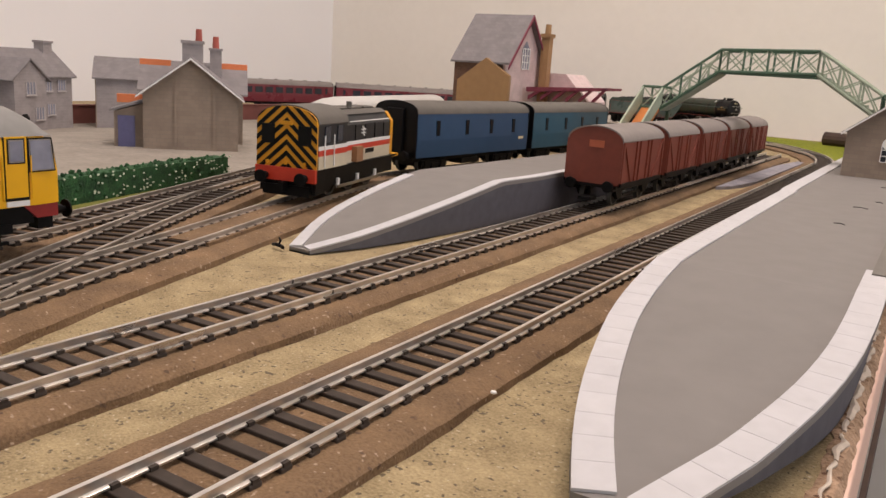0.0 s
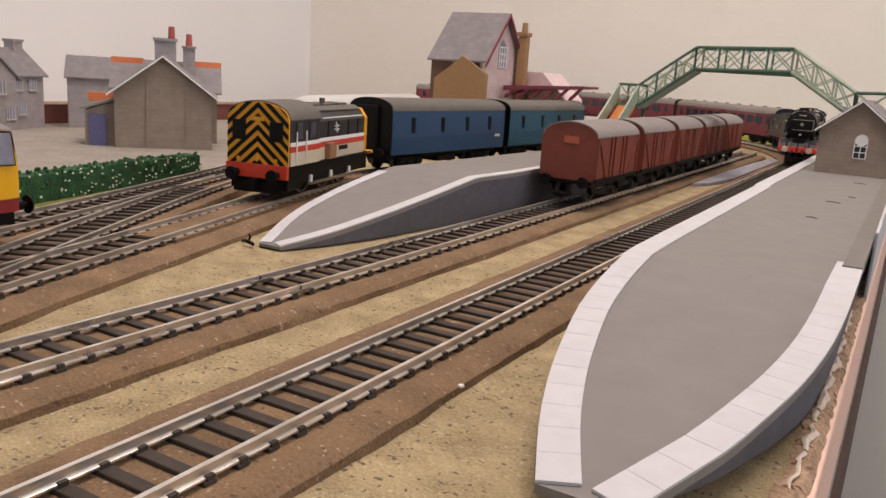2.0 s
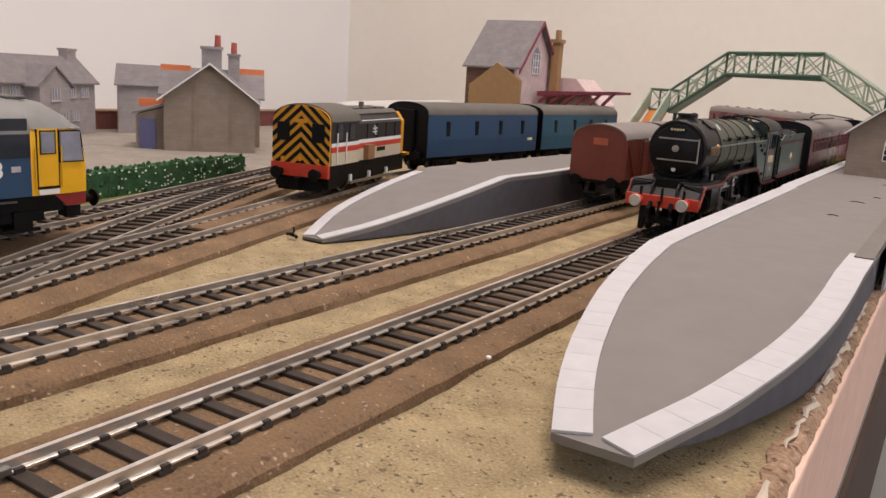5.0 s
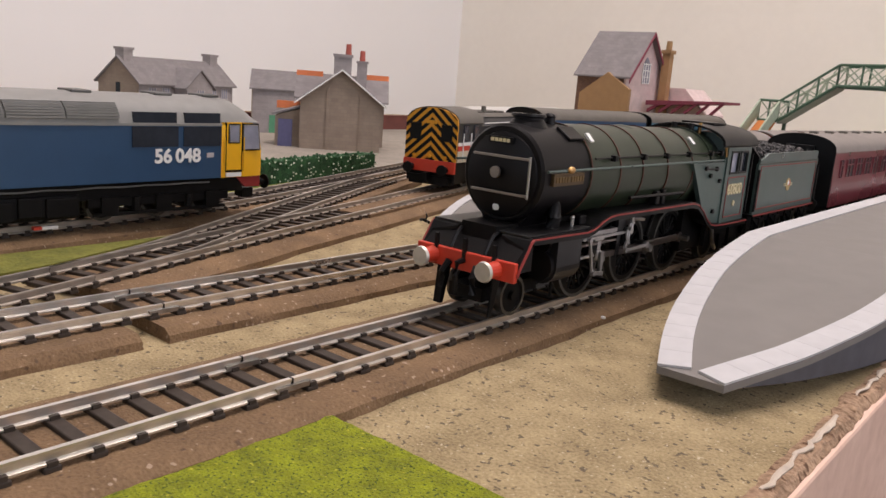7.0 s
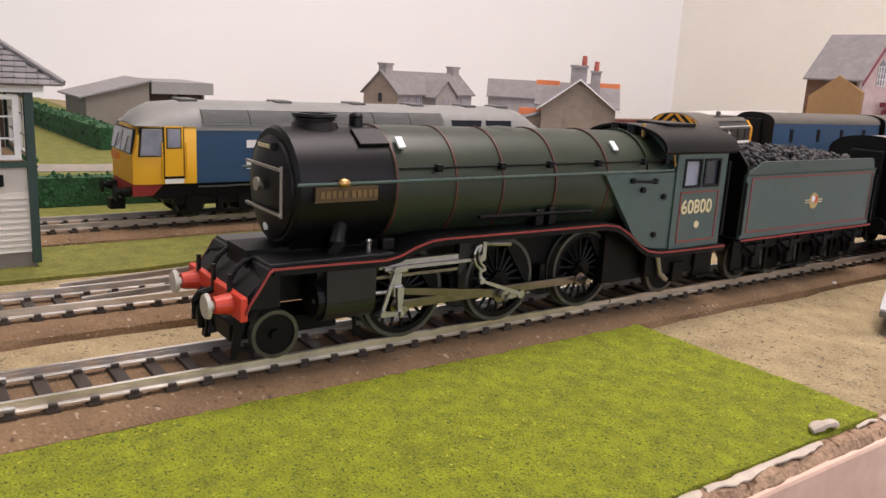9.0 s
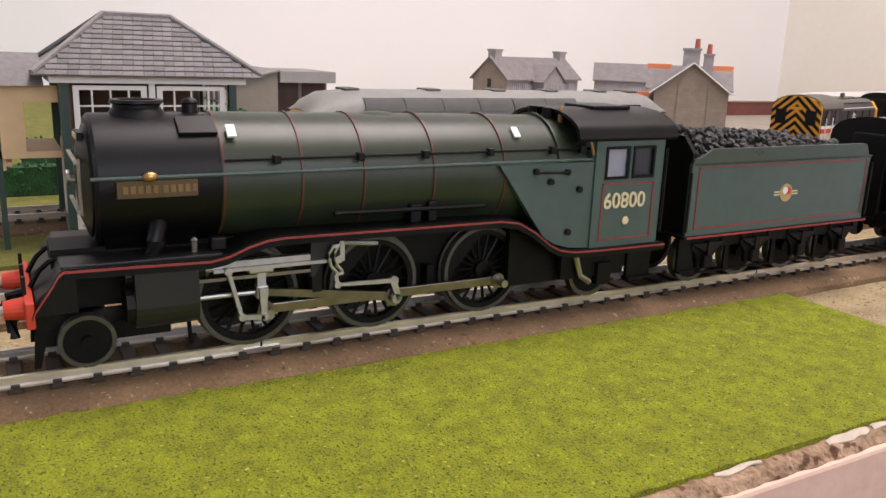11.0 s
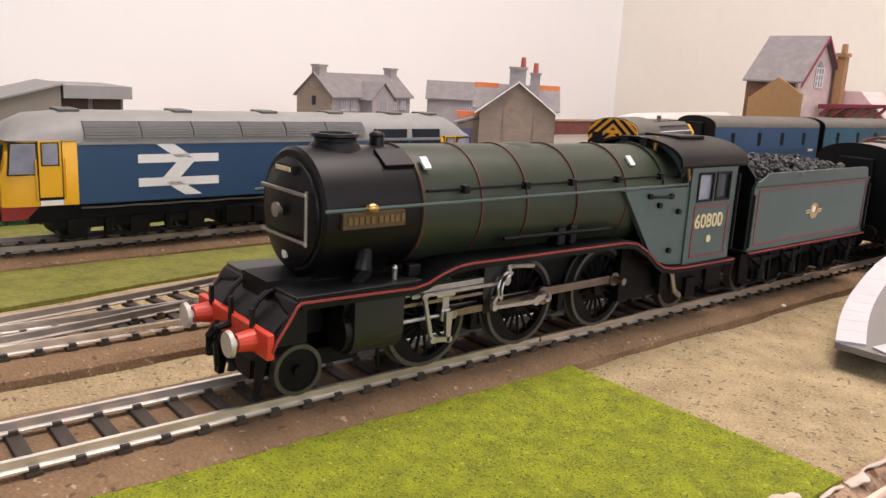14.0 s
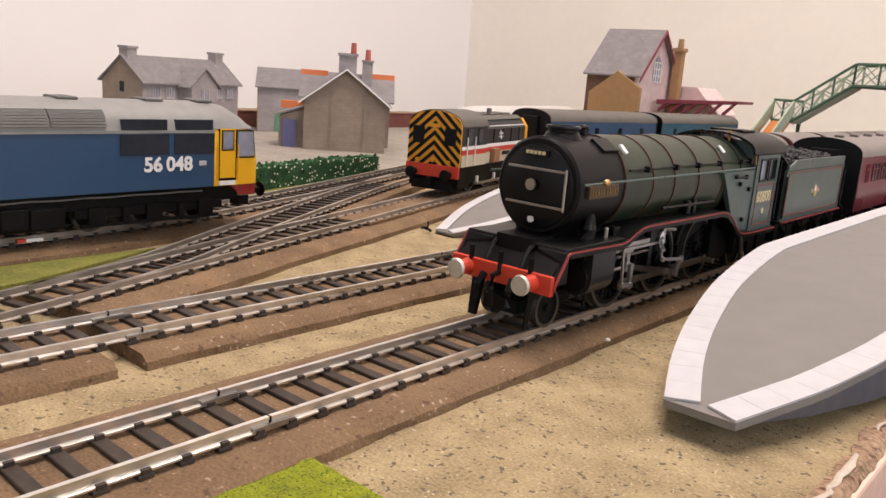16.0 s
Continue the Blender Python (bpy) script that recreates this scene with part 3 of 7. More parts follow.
patch("grass_corner", [(-0.02, 1.25), (0.094, 1.0), (0.094, 1.6), (-0.3, 1.64), (-0.12, 1.48)], 0.0008, GRASS, "bright yellow-green grass mat at the far curve", "grass", "stuff")

# ---- platforms ----
def bez(a, b, c, n):
    return [tuple((1 - u) ** 2 * p + 2 * u * (1 - u) * q + u * u * r for p, q, r in zip(a, b, c)) for u in [i / n for i in range(n + 1)]]


def platform(label, left, right, height, far, edge, slabs_to, inset=0.0, tails="l"):
    """A platform whose ramp narrows to a blunt tip. left and right: (x, y) lines from the tip along each side; height(y): its top."""
    pf = thing("platform", label, "platform", group="station platforms")
    n = len(left)
    m = Mesh()
    rings = []
    for (lx, ly), (rx, ry) in zip(left, right):
        rings.append([(lx, ly, max(0.0, height(left[0][1]) - 0.0019 - (ly - left[0][1]) * 0.06)), (rx - inset, ry, max(0.0, height(right[0][1]) - 0.0019 - (ry - right[0][1]) * 0.06)), (rx - inset, ry, height(ry) - 0.0019), (lx, ly, height(ly) - 0.0019)])
    m.loft(rings)
    part("wall", m, PLATSIDE, pf, "dark grey moulded platform side")
    m = Mesh()
    rings = []
    for (lx, ly), (rx, ry) in zip(left, right):
        rings.append([(lx, ly, height(ly) - 0.0019), (rx, ry, height(ry) - 0.0019), (rx, ry, height(ry)), (lx, ly, height(ly))])
    m.loft(rings)
    part("surface", m, PLATTOP, pf, "grey painted platform surface")
    for side, line, sgn in (("l", left, 1), ("r", right, -1)):
        pts = resample(line, 0.0001)
        acc = 0
        slab = 0.0092
        k = 0
        while (k + 1) * slab < len(pts) * 0.0001 and pts[int(k * slab / 0.0001)][1] < slabs_to[0 if side == "l" else 1]:
            a = pts[int((k * slab + 0.00005) / 0.0001)]
            b = pts[min(int(((k + 1) * slab - 0.00005) / 0.0001), len(pts) - 1)]
            quad = []
            for (x, y, t), w in ((a, 0.0), (a, edge), (b, edge), (b, 0.0)):
                quad.append((x + sgn * w * math.cos(t), y + sgn * w * math.sin(t)))
            mm = Mesh()
            mm.loft([[(x, y, height(y) + 0.0001) for x, y in quad], [(x, y, height(y) + 0.0007) for x, y in quad]])
            part("edging_slab", mm, WHITE, pf)
            k += 1
        x0 = line[-1][0]
        ys = pts[min(int(k * slab / 0.0001), len(pts) - 1)][1]
        while ys < far - 0.001 and side in tails:
            y1 = min(ys + 0.03, far)
            mm = Mesh().box(min(x0, x0 + sgn * edge), max(x0, x0 + sgn * edge), ys + 0.0001, y1 - 0.0001, height(ys) + 0.0001, height(ys) + 0.0007)
            part("edging_slab", mm, WHITE, pf)
            ys = y1
    return pf


P1 = 0.0225


def p1_height(y):
    return min(P1, 0.0068 + max(0, y - 0.24) * (P1 - 0.0068) / 0.135)


n1 = 24
l1 = smooth_path([(0.2415, 0.0586), (0.259, 0.0513), (0.277, 0.0452), (0.300, 0.0393), (0.322, 0.0348), (0.345, 0.0322), (0.375, 0.0308), (0.405, 0.0304)]) + [(0.0303 - 0.003 * (y - 0.42), y) for y in span(0.42, 1.02, 0.05)]
r1 = smooth_path([(0.2415, 0.0757), (0.2585, 0.0818), (0.268, 0.0852), (0.283, 0.0890), (0.300, 0.0928), (0.3246, 0.0964), (0.350, 0.0980), (0.375, 0.0985), (0.405, 0.0985)]) + [(0.0985, y) for y in span(0.42, 1.02, 0.05)]
near_platform = platform("long grey platform with white edging and a pointed ramp", l1, r1, p1_height, 1.02, 0.0081, (0.62, 0.405), 0.0022)
part("side_step", Mesh().box(0.0925, 0.0985, 0.405, 1.02, P1, P1 + 0.0012), SIDESTRIP, near_platform, "raised olive-grey strip along the rear edge")
part("rear_edge", Mesh().box(0.0988, 0.1000, 0.47, 1.02, 0.0, P1 + 0.004, bevel=0.0003), WHITE, near_platform, "pale upright strip along the rear")
for i, (cx, cy, ln) in enumerate(((0.0745, 0.585, 0.006), (0.0715, 0.515, 0.004), (0.081, 0.62, 0.003), (0.080, 0.71, 0.006))):
    part("wire_clip", Mesh().tube([(cx - ln * 0.6, cy + 0.001, P1 + 0.0001), (cx, cy + 0.0016, P1 + 0.0003), (cx + ln * 0.6, cy, P1 + 0.0001)], 0.0002, 5), BLACK, near_platform, "thin dark wire scrap pressed into the surface")


def p2_height(y):
    return min(P1, 0.0012 + max(0, y - 0.366) * (P1 - 0.0012) / 0.128)


l2 = smooth_path([(0.366, -0.1235), (0.398, -0.1365), (0.443, -0.1440), (0.481, -0.1450), (0.52, -0.1440)]) + [(-0.1435 + 0.03 * (y - 0.53), y) for y in span(0.53, 1.0, 0.05)]
r2 = smooth_path([(0.366, -0.1120), (0.390, -0.1035), (0.410, -0.0995), (0.4485, -0.0940), (0.4785, -0.0910), (0.52, -0.0878)]) + [(-0.0870, y) for y in span(0.53, 1.0, 0.05)]
platform("far grey platform with white edging and a narrow ramp", l2, r2, p2_height, 1.0, 0.0055, (0.48, 0.60), tails="r")


# ---- the stone hut on the near platform ----
def gable_house(name, label, cat, m, w, d, eave, ridge, wall, roof, over=0.003, thick=0.0012):
    """A small card building: front gable on -y, ridge along y. Returns the Empty."""
    h = thing(name, label, cat, at=m)
    part("wall", Mesh().prism([(-w / 2, 0), (w / 2, 0), (w / 2, eave), (0, ridge), (-w / 2, eave)], 0, d), wall, h)
    s = (ridge - eave) / (w / 2)
    for sg in (-1, 1):
        lo = (sg * (w / 2 + over), eave - s * over)
        part("roof", Mesh().prism([(0, ridge), lo, (lo[0], lo[1] + thick), (0, ridge + thick)], -over, d + over), roof, h)
    return h


def bargeboards(h, w, eave, ridge, y, over, material, wd=0.0022):
    s = (ridge - eave) / (w / 2)
    for sg in (-1, 1):
        lo = (sg * (w / 2 + over), eave - s * over)
        part("bargeboard", Mesh().prism([(0, ridge - wd * 0.6), (lo[0], lo[1] - wd * 0.6), (lo[0], lo[1] + wd * 0.6), (0, ridge + wd * 0.6)], y - 0.0009, y), material, h)


def sash(parent, cx, z, w, hgt, y, bars=(2, 3), frame_mat=None, glass=None, arch=False):
    fm = frame_mat or WHITEPAINT
    win = part("window", Mesh().box(cx - w / 2, cx + w / 2, y - 0.0004, y + 0.0006, z, z + hgt), glass or GLASS, parent)
    t = w * 0.07
    g = Mesh()
    for i in range(bars[0] + 1):
        x = cx - w / 2 + w * i / bars[0]
        g.box(x - t / 2, x + t / 2, y - 0.0009, y + 0.0002, z, z + hgt)
    for j in range(bars[1] + 1):
        q = z + hgt * j / bars[1]
        g.box(cx - w / 2, cx + w / 2, y - 0.00085, y + 0.0002, q - t / 2, q + t / 2)
    part("frame", g, fm, win)
    return win


hut = gable_house("platform_building", "small brown stone building with a slate roof on the platform", "building", pose(0.0705, 0.770, P1), 0.050, 0.17, 0.033, 0.053, STONE, SLATE, 0.0035)
bargeboards(hut, 0.050, 0.033, 0.053, -0.0036, 0.0035, WHITEPAINT, 0.0012)
sash(hut, 0.003, 0.0125, 0.008, 0.013, -0.0002)
part("arch", Mesh().cyl((0.003, -0.0008, 0.0255), (0.003, 0.0002, 0.0255), 0.0042, n=14), WHITEPAINT, hut)

# ---- station building far off ----
stn = thing("station_building", "tall pink and brick station building with a grey slate roof", "building", at=pose(-0.306, 0.86, 0.0, 0, 0, 0))
part("brick_wall", Mesh().box(-0.041, 0.018, 0.0, 0.085, 0.0, 0.092), BRICK, stn, "brown brick side wall")
part("ochre_gable", Mesh().prism([(-0.033, 0.0), (0.028, 0.0), (0.028, 0.077), (0.000, 0.094), (-0.033, 0.070)], -0.006, -0.001), OCHRE, stn, "ochre card gable wall")
part("pink_gable", Mesh().prism([(-0.001, 0.0), (0.086, 0.0), (0.086, 0.092), (0.0425, 0.139), (-0.001, 0.092)], 0.018, 0.0205, "X"), PINK, stn, "pink stone gable with a pointed window")
part("back_gable", Mesh().prism([(0.0, 0.092), (0.085, 0.092), (0.0425, 0.138)], -0.041, -0.038, "X"), BRICK, stn)
for a, b in (((-0.004, 0.088), (0.0425, 0.139)), ((0.089, 0.088), (0.0425, 0.139))):
    part("roof", Mesh().prism([a, b, (b[0], b[1] + 0.002), (a[0], a[1] + 0.002)], -0.044, 0.0265, "X"), SLATE, stn, "steep grey slate roof")
for a, b in (((-0.006, 0.085), (0.0425, 0.139)), ((0.091, 0.085), (0.0425, 0.139))):
    part("bargeboard", Mesh().prism([(a[0], a[1] - 0.002), (b[0], b[1] - 0.002), (b[0], b[1] + 0.002), (a[0], a[1] + 0.002)], 0.0266, 0.0276, "X"), PURPLE, stn)
part("window", Mesh().prism([(0.034, 0.085), (0.051, 0.085), (0.051, 0.106), (0.0425, 0.114), (0.034, 0.106)], 0.0207, 0.0212, "X"), PALEGLASS, stn)
wb = Mesh()
for q in (0.034, 0.0395, 0.0455, 0.051):
    wb.box(0.0212, 0.0218, q - 0.0006, q + 0.0006, 0.085, 0.107)
for q in (0.085, 0.092, 0.099, 0.106):
    wb.box(0.0212, 0.0218, 0.034, 0.051, q - 0.0005, q + 0.0005)
part("glazing_bars", wb, WHITEPAINT, stn)
ch = part("chimney", Mesh().box(0.0250, 0.0340, 0.070, 0.080, 0.0, 0.120).box(0.0235, 0.0355, 0.0685, 0.0815, 0.120, 0.124), OCHRE, stn, "tall ochre brick chimney")
part("pot", Mesh().cyl((0.0295, 0.075, 0.124), (0.0295, 0.075, 0.134), 0.0035, 0.003), OCHRE, ch)
part("wing", Mesh().prism([(0.0205, 0.0), (0.078, 0.0), (0.078, 0.055), (0.050, 0.083), (0.0205, 0.083)], 0.086, 0.14), PINK, stn, "low pink wing under the canopy")
part("canopy", Mesh().prism([(0.026, 0.062), (0.114, 0.069), (0.114, 0.0715), (0.026, 0.067)], 0.040, 0.090), PURPLE, stn, "maroon platform canopy")
for i in range(6):
    x = 0.028 + i * 0.0145
    part("canopy_bracket", Mesh().prism([(x, 0.054), (x + 0.0135, 0.0625 + i * 0.0012), (x + 0.0135, 0.0655 + i * 0.0012), (x, 0.058)], 0.041, 0.045), PURPLE, stn)

# ---- footbridge ----
br = thing("footbridge", "green lattice footbridge with faded stair flights", "footbridge", at=pose(0, 0.84, 0))
Y0, Y1 = 0.0, 0.028


def lattice(name, side_y, a, b, depth, bays, material):
    """One trussed side between two chord ends (x, z) on its lower chord."""
    (xa, za), (xb, zb) = a, b
    top = part(name, Mesh().cyl((xa, side_y, za + depth), (xb, side_y, zb + depth), 0.0012, n=6), material, br)
    def strut(nm, p, q, r):
        part(nm, Mesh().cyl((p[0], side_y, p[1]), (q[0], side_y, q[1]), r, n=6), BPALE if nm == "diagonal" else material, top)
    strut("lower_chord", a, b, 0.0013)
    for i in range(bays + 1):
        u = i / bays
        x, z = xa + (xb - xa) * u, za + (zb - za) * u
        strut("upright", (x, z), (x, z + depth), 0.0010)
        if i < bays:
            u2 = (i + 1) / bays
            x2, z2 = xa + (xb - xa) * u2, za + (zb - za) * u2
            strut("diagonal", (x, z), (x2, z2 + depth), 0.0006)
            strut("diagonal", (x, z + depth), (x2, z2), 0.0006)


XL0, XL1, XR0, XR1 = -0.125, -0.068, 0.010, 0.060
for sy in (Y0, Y1):
    lattice("truss", sy, (XL1, 0.093), (XR0, 0.095), 0.0185, 4, BGREEN)
    lattice("flight_truss", sy, (XL0 + 0.010, 0.058), (XL1, 0.093), 0.0185, 3, BPALE if sy == Y1 else BGREEN)
    lattice("flight_truss", sy, (XR0, 0.095), (XR1, 0.063), 0.0185, 3, BPALE)
    lattice("landing_rail", sy, (XL0 - 0.008, 0.058), (XL0 + 0.010, 0.058), 0.0185, 1, BGREEN)
    lattice("landing_rail", sy, (XR1, 0.063), (XR1 + 0.024, 0.064), 0.0185, 1, BGREEN)
part("deck", Mesh().box(XL1, XR0, Y0, Y1, 0.0915, 0.0935), BGREEN, br)
for (xa, za), (xb, zb) in (((XL0 + 0.010, 0.058), (XL1, 0.093)), ((XR0, 0.095), (XR1, 0.063))):
    fl = part("flight", Mesh().prism([(xa, za - 0.0025), (xb, zb - 0.0025), (xb, zb), (xa, za)], Y0 + 0.001, Y1 - 0.001), BPALE, br, "faded grey-green stair flight")
    for i in range(10):
        u = (i + 0.5) / 10
        part("step", Mesh().box(xa + (xb - xa) * u - 0.002, xa + (xb - xa) * u + 0.002, Y0 + 0.002, Y1 - 0.002, za + (zb - za) * u, za + (zb - za) * u + 0.0025), BPALE, fl)
part("landing", Mesh().box(XL0 - 0.008, XL0 + 0.010, Y0, Y1, 0.0565, 0.0585), BGREEN, br)
part("landing", Mesh().box(XR1, XR1 + 0.024, Y0, Y1, 0.0615, 0.0635), BGREEN, br)
# lower flight that comes down towards the viewer
st = part("lower_flight", Mesh().prism([(Y0, 0.058), (-0.062, P1), (-0.062, P1 - 0.002), (Y0, 0.0555)], XL0 - 0.007, XL0 + 0.009, "X"), STAIR, br, "orange-brown lower stair flight")
for sx in (XL0 - 0.008, XL0 + 0.010):
    part("handrail", Mesh().prism([(Y0, 0.062), (-0.064, P1 + 0.003), (-0.064, P1 + 0.014), (Y0, 0.077)], sx - 0.0008, sx + 0.0008, "X"), BPALE, br)
for x in (XL0 - 0.007, XL0 + 0.009):
    part("post", Mesh().box(x - 0.0014, x + 0.0014, Y1 - 0.003, Y1, P1, 0.058), BGREEN, br)
for x in (XR1 + 0.002, XR1 + 0.022):
    part("post", Mesh().box(x - 0.0014, x + 0.0014, Y1 - 0.003, Y1, P1, 0.0615), BGREEN, br)

# ---- the stone houses beyond the yard ----
gab = gable_house("stone_house", "brown stone house with white bargeboards and a tall chimney", "house", pose(-0.416, 0.566, 0, 0, 0, 47), 0.074, 0.085, 0.046, 0.074, STONE, SLATE, 0.005)
bargeboards(gab, 0.074, 0.046, 0.074, -0.0052, 0.005, WHITEPAINT, 0.0014)
for x in (-0.012, 0.018):
    part("buttress", Mesh().box(x - 0.0012, x + 0.0012, -0.0012, 0.0, 0.0, 0.058), STONE, gab)
chim = part("chimney", Mesh().box(-0.009, 0.008, 0.050, 0.064, 0.055, 0.089).box(-0.0102, 0.0092, 0.0488, 0.0652, 0.0865, 0.089), STONEGREY, gab, "grey stone chimney stack")
part("chimney", Mesh().box(0.0135, 0.0235, 0.066, 0.076, 0.050, 0.084).box(0.0125, 0.0245, 0.065, 0.077, 0.0820, 0.084), STONEGREY, gab, "grey stone chimney stack")
for x, y, z in ((0.0045, 0.057, 0.089), (0.0185, 0.071, 0.084)):
    part("pot", Mesh().cyl((x, y, z), (x, y, z + 0.010), 0.0029, 0.0024), REDPOT, chim, "red chimney pot")
part("lean_to", Mesh().prism([(-0.060, 0.0), (-0.0375, 0.0), (-0.0375, 0.036), (-0.060, 0.029)], 0.010, 0.05), STONE, gab)
lr = part("lean_to_roof", Mesh().prism([(-0.063, 0.029), (-0.0372, 0.0372), (-0.0372, 0.0390), (-0.063, 0.0308)], 0.007, 0.053), SLATE, gab)
part("ridge", Mesh().box(-0.062, -0.0375, 0.048, 0.054, 0.034, 0.041), ORANGE, gab, "orange ridge tiles")
part("door", Mesh().box(-0.057, -0.044, 0.0085, 0.0098, 0.0, 0.026), BLUEDOOR, gab, "faded blue door")
part("cross_wing", Mesh().prism([(0.055, 0.0), (0.105, 0.0), (0.105, 0.046), (0.080, 0.066), (0.055, 0.046)], -0.042, 0.042, "X"), STONE, gab)
part("cross_roof", Mesh().prism([(0.050, 0.044), (0.080, 0.0675), (0.110, 0.044), (0.110, 0.0455), (0.080, 0.069), (0.050, 0.0455)], -0.046, 0.046, "X"), SLATE, gab)
for sx in (-1, 1):
    part("ridge", Mesh().box(min(sx * 0.020, sx * 0.046), max(sx * 0.020, sx * 0.046), 0.0765, 0.0835, 0.0660, 0.0712), ORANGE, gab, "orange ridge tiles")


def stone_cottage(label, at, length, depth, eave, ridge):
    low = -0.018
    h = thing("stone_cottage", label, "house", group="grey stone cottages", at=at)
    part("wall", Mesh().prism([(0, low), (depth, low), (depth, eave), (depth / 2, ridge), (0, eave)], 0, length), STONEGREY, h)
    part("end_gable", Mesh().prism([(0, low), (depth, low), (depth, eave), (depth / 2, ridge), (0, eave)], -0.0012, -0.0002), STONE, h, "brown stone gable end")
    for a, b in (((-0.004, eave - 0.003), (depth / 2, ridge)), ((depth + 0.004, eave - 0.003), (depth / 2, ridge))):
        part("roof", Mesh().prism([a, b, (b[0], b[1] + 0.0018), (a[0], a[1] + 0.0018)], -0.004, length + 0.004), SLATE, h)
    return h


CD, CL = 0.056, 0.168
c1 = stone_cottage("grey stone cottage with twin chimneys and a porch gable", pose(-0.7458, 0.5033, 0, 0, 0, 19), CL, CD, 0.0445, 0.070)
for y in (0.008, CL - 0.010):
    part("chimney", Mesh().box(CD / 2 - 0.006, CD / 2 + 0.006, y - 0.007, y + 0.007, 0.058, 0.0785).box(CD / 2 - 0.0072, CD / 2 + 0.0072, y - 0.0082, y + 0.0082, 0.0785, 0.0812), STONEGREY, c1)
part("porch", Mesh().prism([(0.057, -0.018), (0.103, -0.018), (0.103, 0.042), (0.080, 0.0600), (0.057, 0.042)], 0.03, 0.0745, "X"), STONEGREY, c1, "projecting grey stone gable")
part("porch_roof", Mesh().prism([(0.052, 0.0385), (0.080, 0.0608), (0.108, 0.0385), (0.108, 0.0403), (0.080, 0.0626), (0.052, 0.0403)], 0.03, 0.0770, "X"), SLATE, c1)


def stone_window(house, x, y, z, half, tall):
    """A mullioned window with a pale sill, in the plane x."""
    w = part("window", Mesh().box(x + 0.0002, x + 0.0008, y - half, y + half, z, z + tall), PALEGLASS, house)
    g = Mesh()
    for i in range(4):
        q = -half + 2 * half * i / 3
        g.box(x + 0.0008, x + 0.0012, y + q - 0.0005, y + q + 0.0005, z, z + tall)
    part("frame", g, TRIM, w)
    part("sill", Mesh().box(x, x + 0.0016, y - half - 0.0012, y + half + 0.0012, z - 0.0018, z - 0.0002), TRIM, w)


for y, z in ((0.020, 0.028), (0.042, 0.028), (0.020, 0.002), (0.128, 0.028), (0.150, 0.028), (0.132, 0.002)):
    stone_window(c1, CD, y, z, 0.0060, 0.0110)
for y, z, half in ((0.080, 0.026, 0.0065), (0.092, 0.000, 0.0060)):
    stone_window(c1, 0.0745, y, z, half, 0.0120)
part("doorway", Mesh().prism([(0.0645, -0.017), (0.0765, -0.017), (0.0765, 0.002), (0.0735, 0.006), (0.0675, 0.006), (0.0645, 0.002)], 0.0744, 0.0750, "X"), BLACK, c1, "dark arched doorway")
part("window", Mesh().box(0.025, 0.031, -0.0018, -0.0012, 0.032, 0.043), GLASS, c1)

c2 = stone_cottage("grey stone terrace house with a green door", pose(-0.782, 0.742, 0, 0, 0, -40), 0.15, 0.060, 0.045, 0.066)
part("door", Mesh().box(0.0602, 0.0612, 0.022, 0.036, -0.0165, 0.010), GREENDOOR, c2, "pale green door")
for y in (0.06, 0.09, 0.118):
    for z in (0.0, 0.026):
        stone_window(c2, 0.060, y, z, 0.005, 0.010)

# ---- shed ----
shed = thing("card_shed", "taupe card goods shed with a sloping grey roof", "shed", at=pose(-0.66, 0.163, 0))
part("wall", Mesh().prism([(-0.017, 0.0), (0.043, 0.0), (0.043, 0.048), (-0.017, 0.032)], -0.10, 0.0, "X"), SHED, shed)
part("roof", Mesh().prism([(-0.024, 0.0305), (0.0445, 0.0490), (0.0445, 0.0508), (-0.024, 0.0323)], -0.104, 0.004, "X"), SHEDROOF, shed)
part("rear_bay", Mesh().box(-0.10, -0.02, 0.0435, 0.106, 0.0, 0.046), SHED, shed)
part("fascia", Mesh().box(-0.104, 0.003, 0.0448, 0.108, 0.037, 0.0490), SHEDROOF, shed, "deep grey fascia over open bays")
for y0, y1 in ((0.047, 0.072), (0.077, 0.103)):
    part("opening", Mesh().box(-0.0195, -0.018, y0, y1, 0.004, 0.0365), TIMBER, shed, "dark open bay")


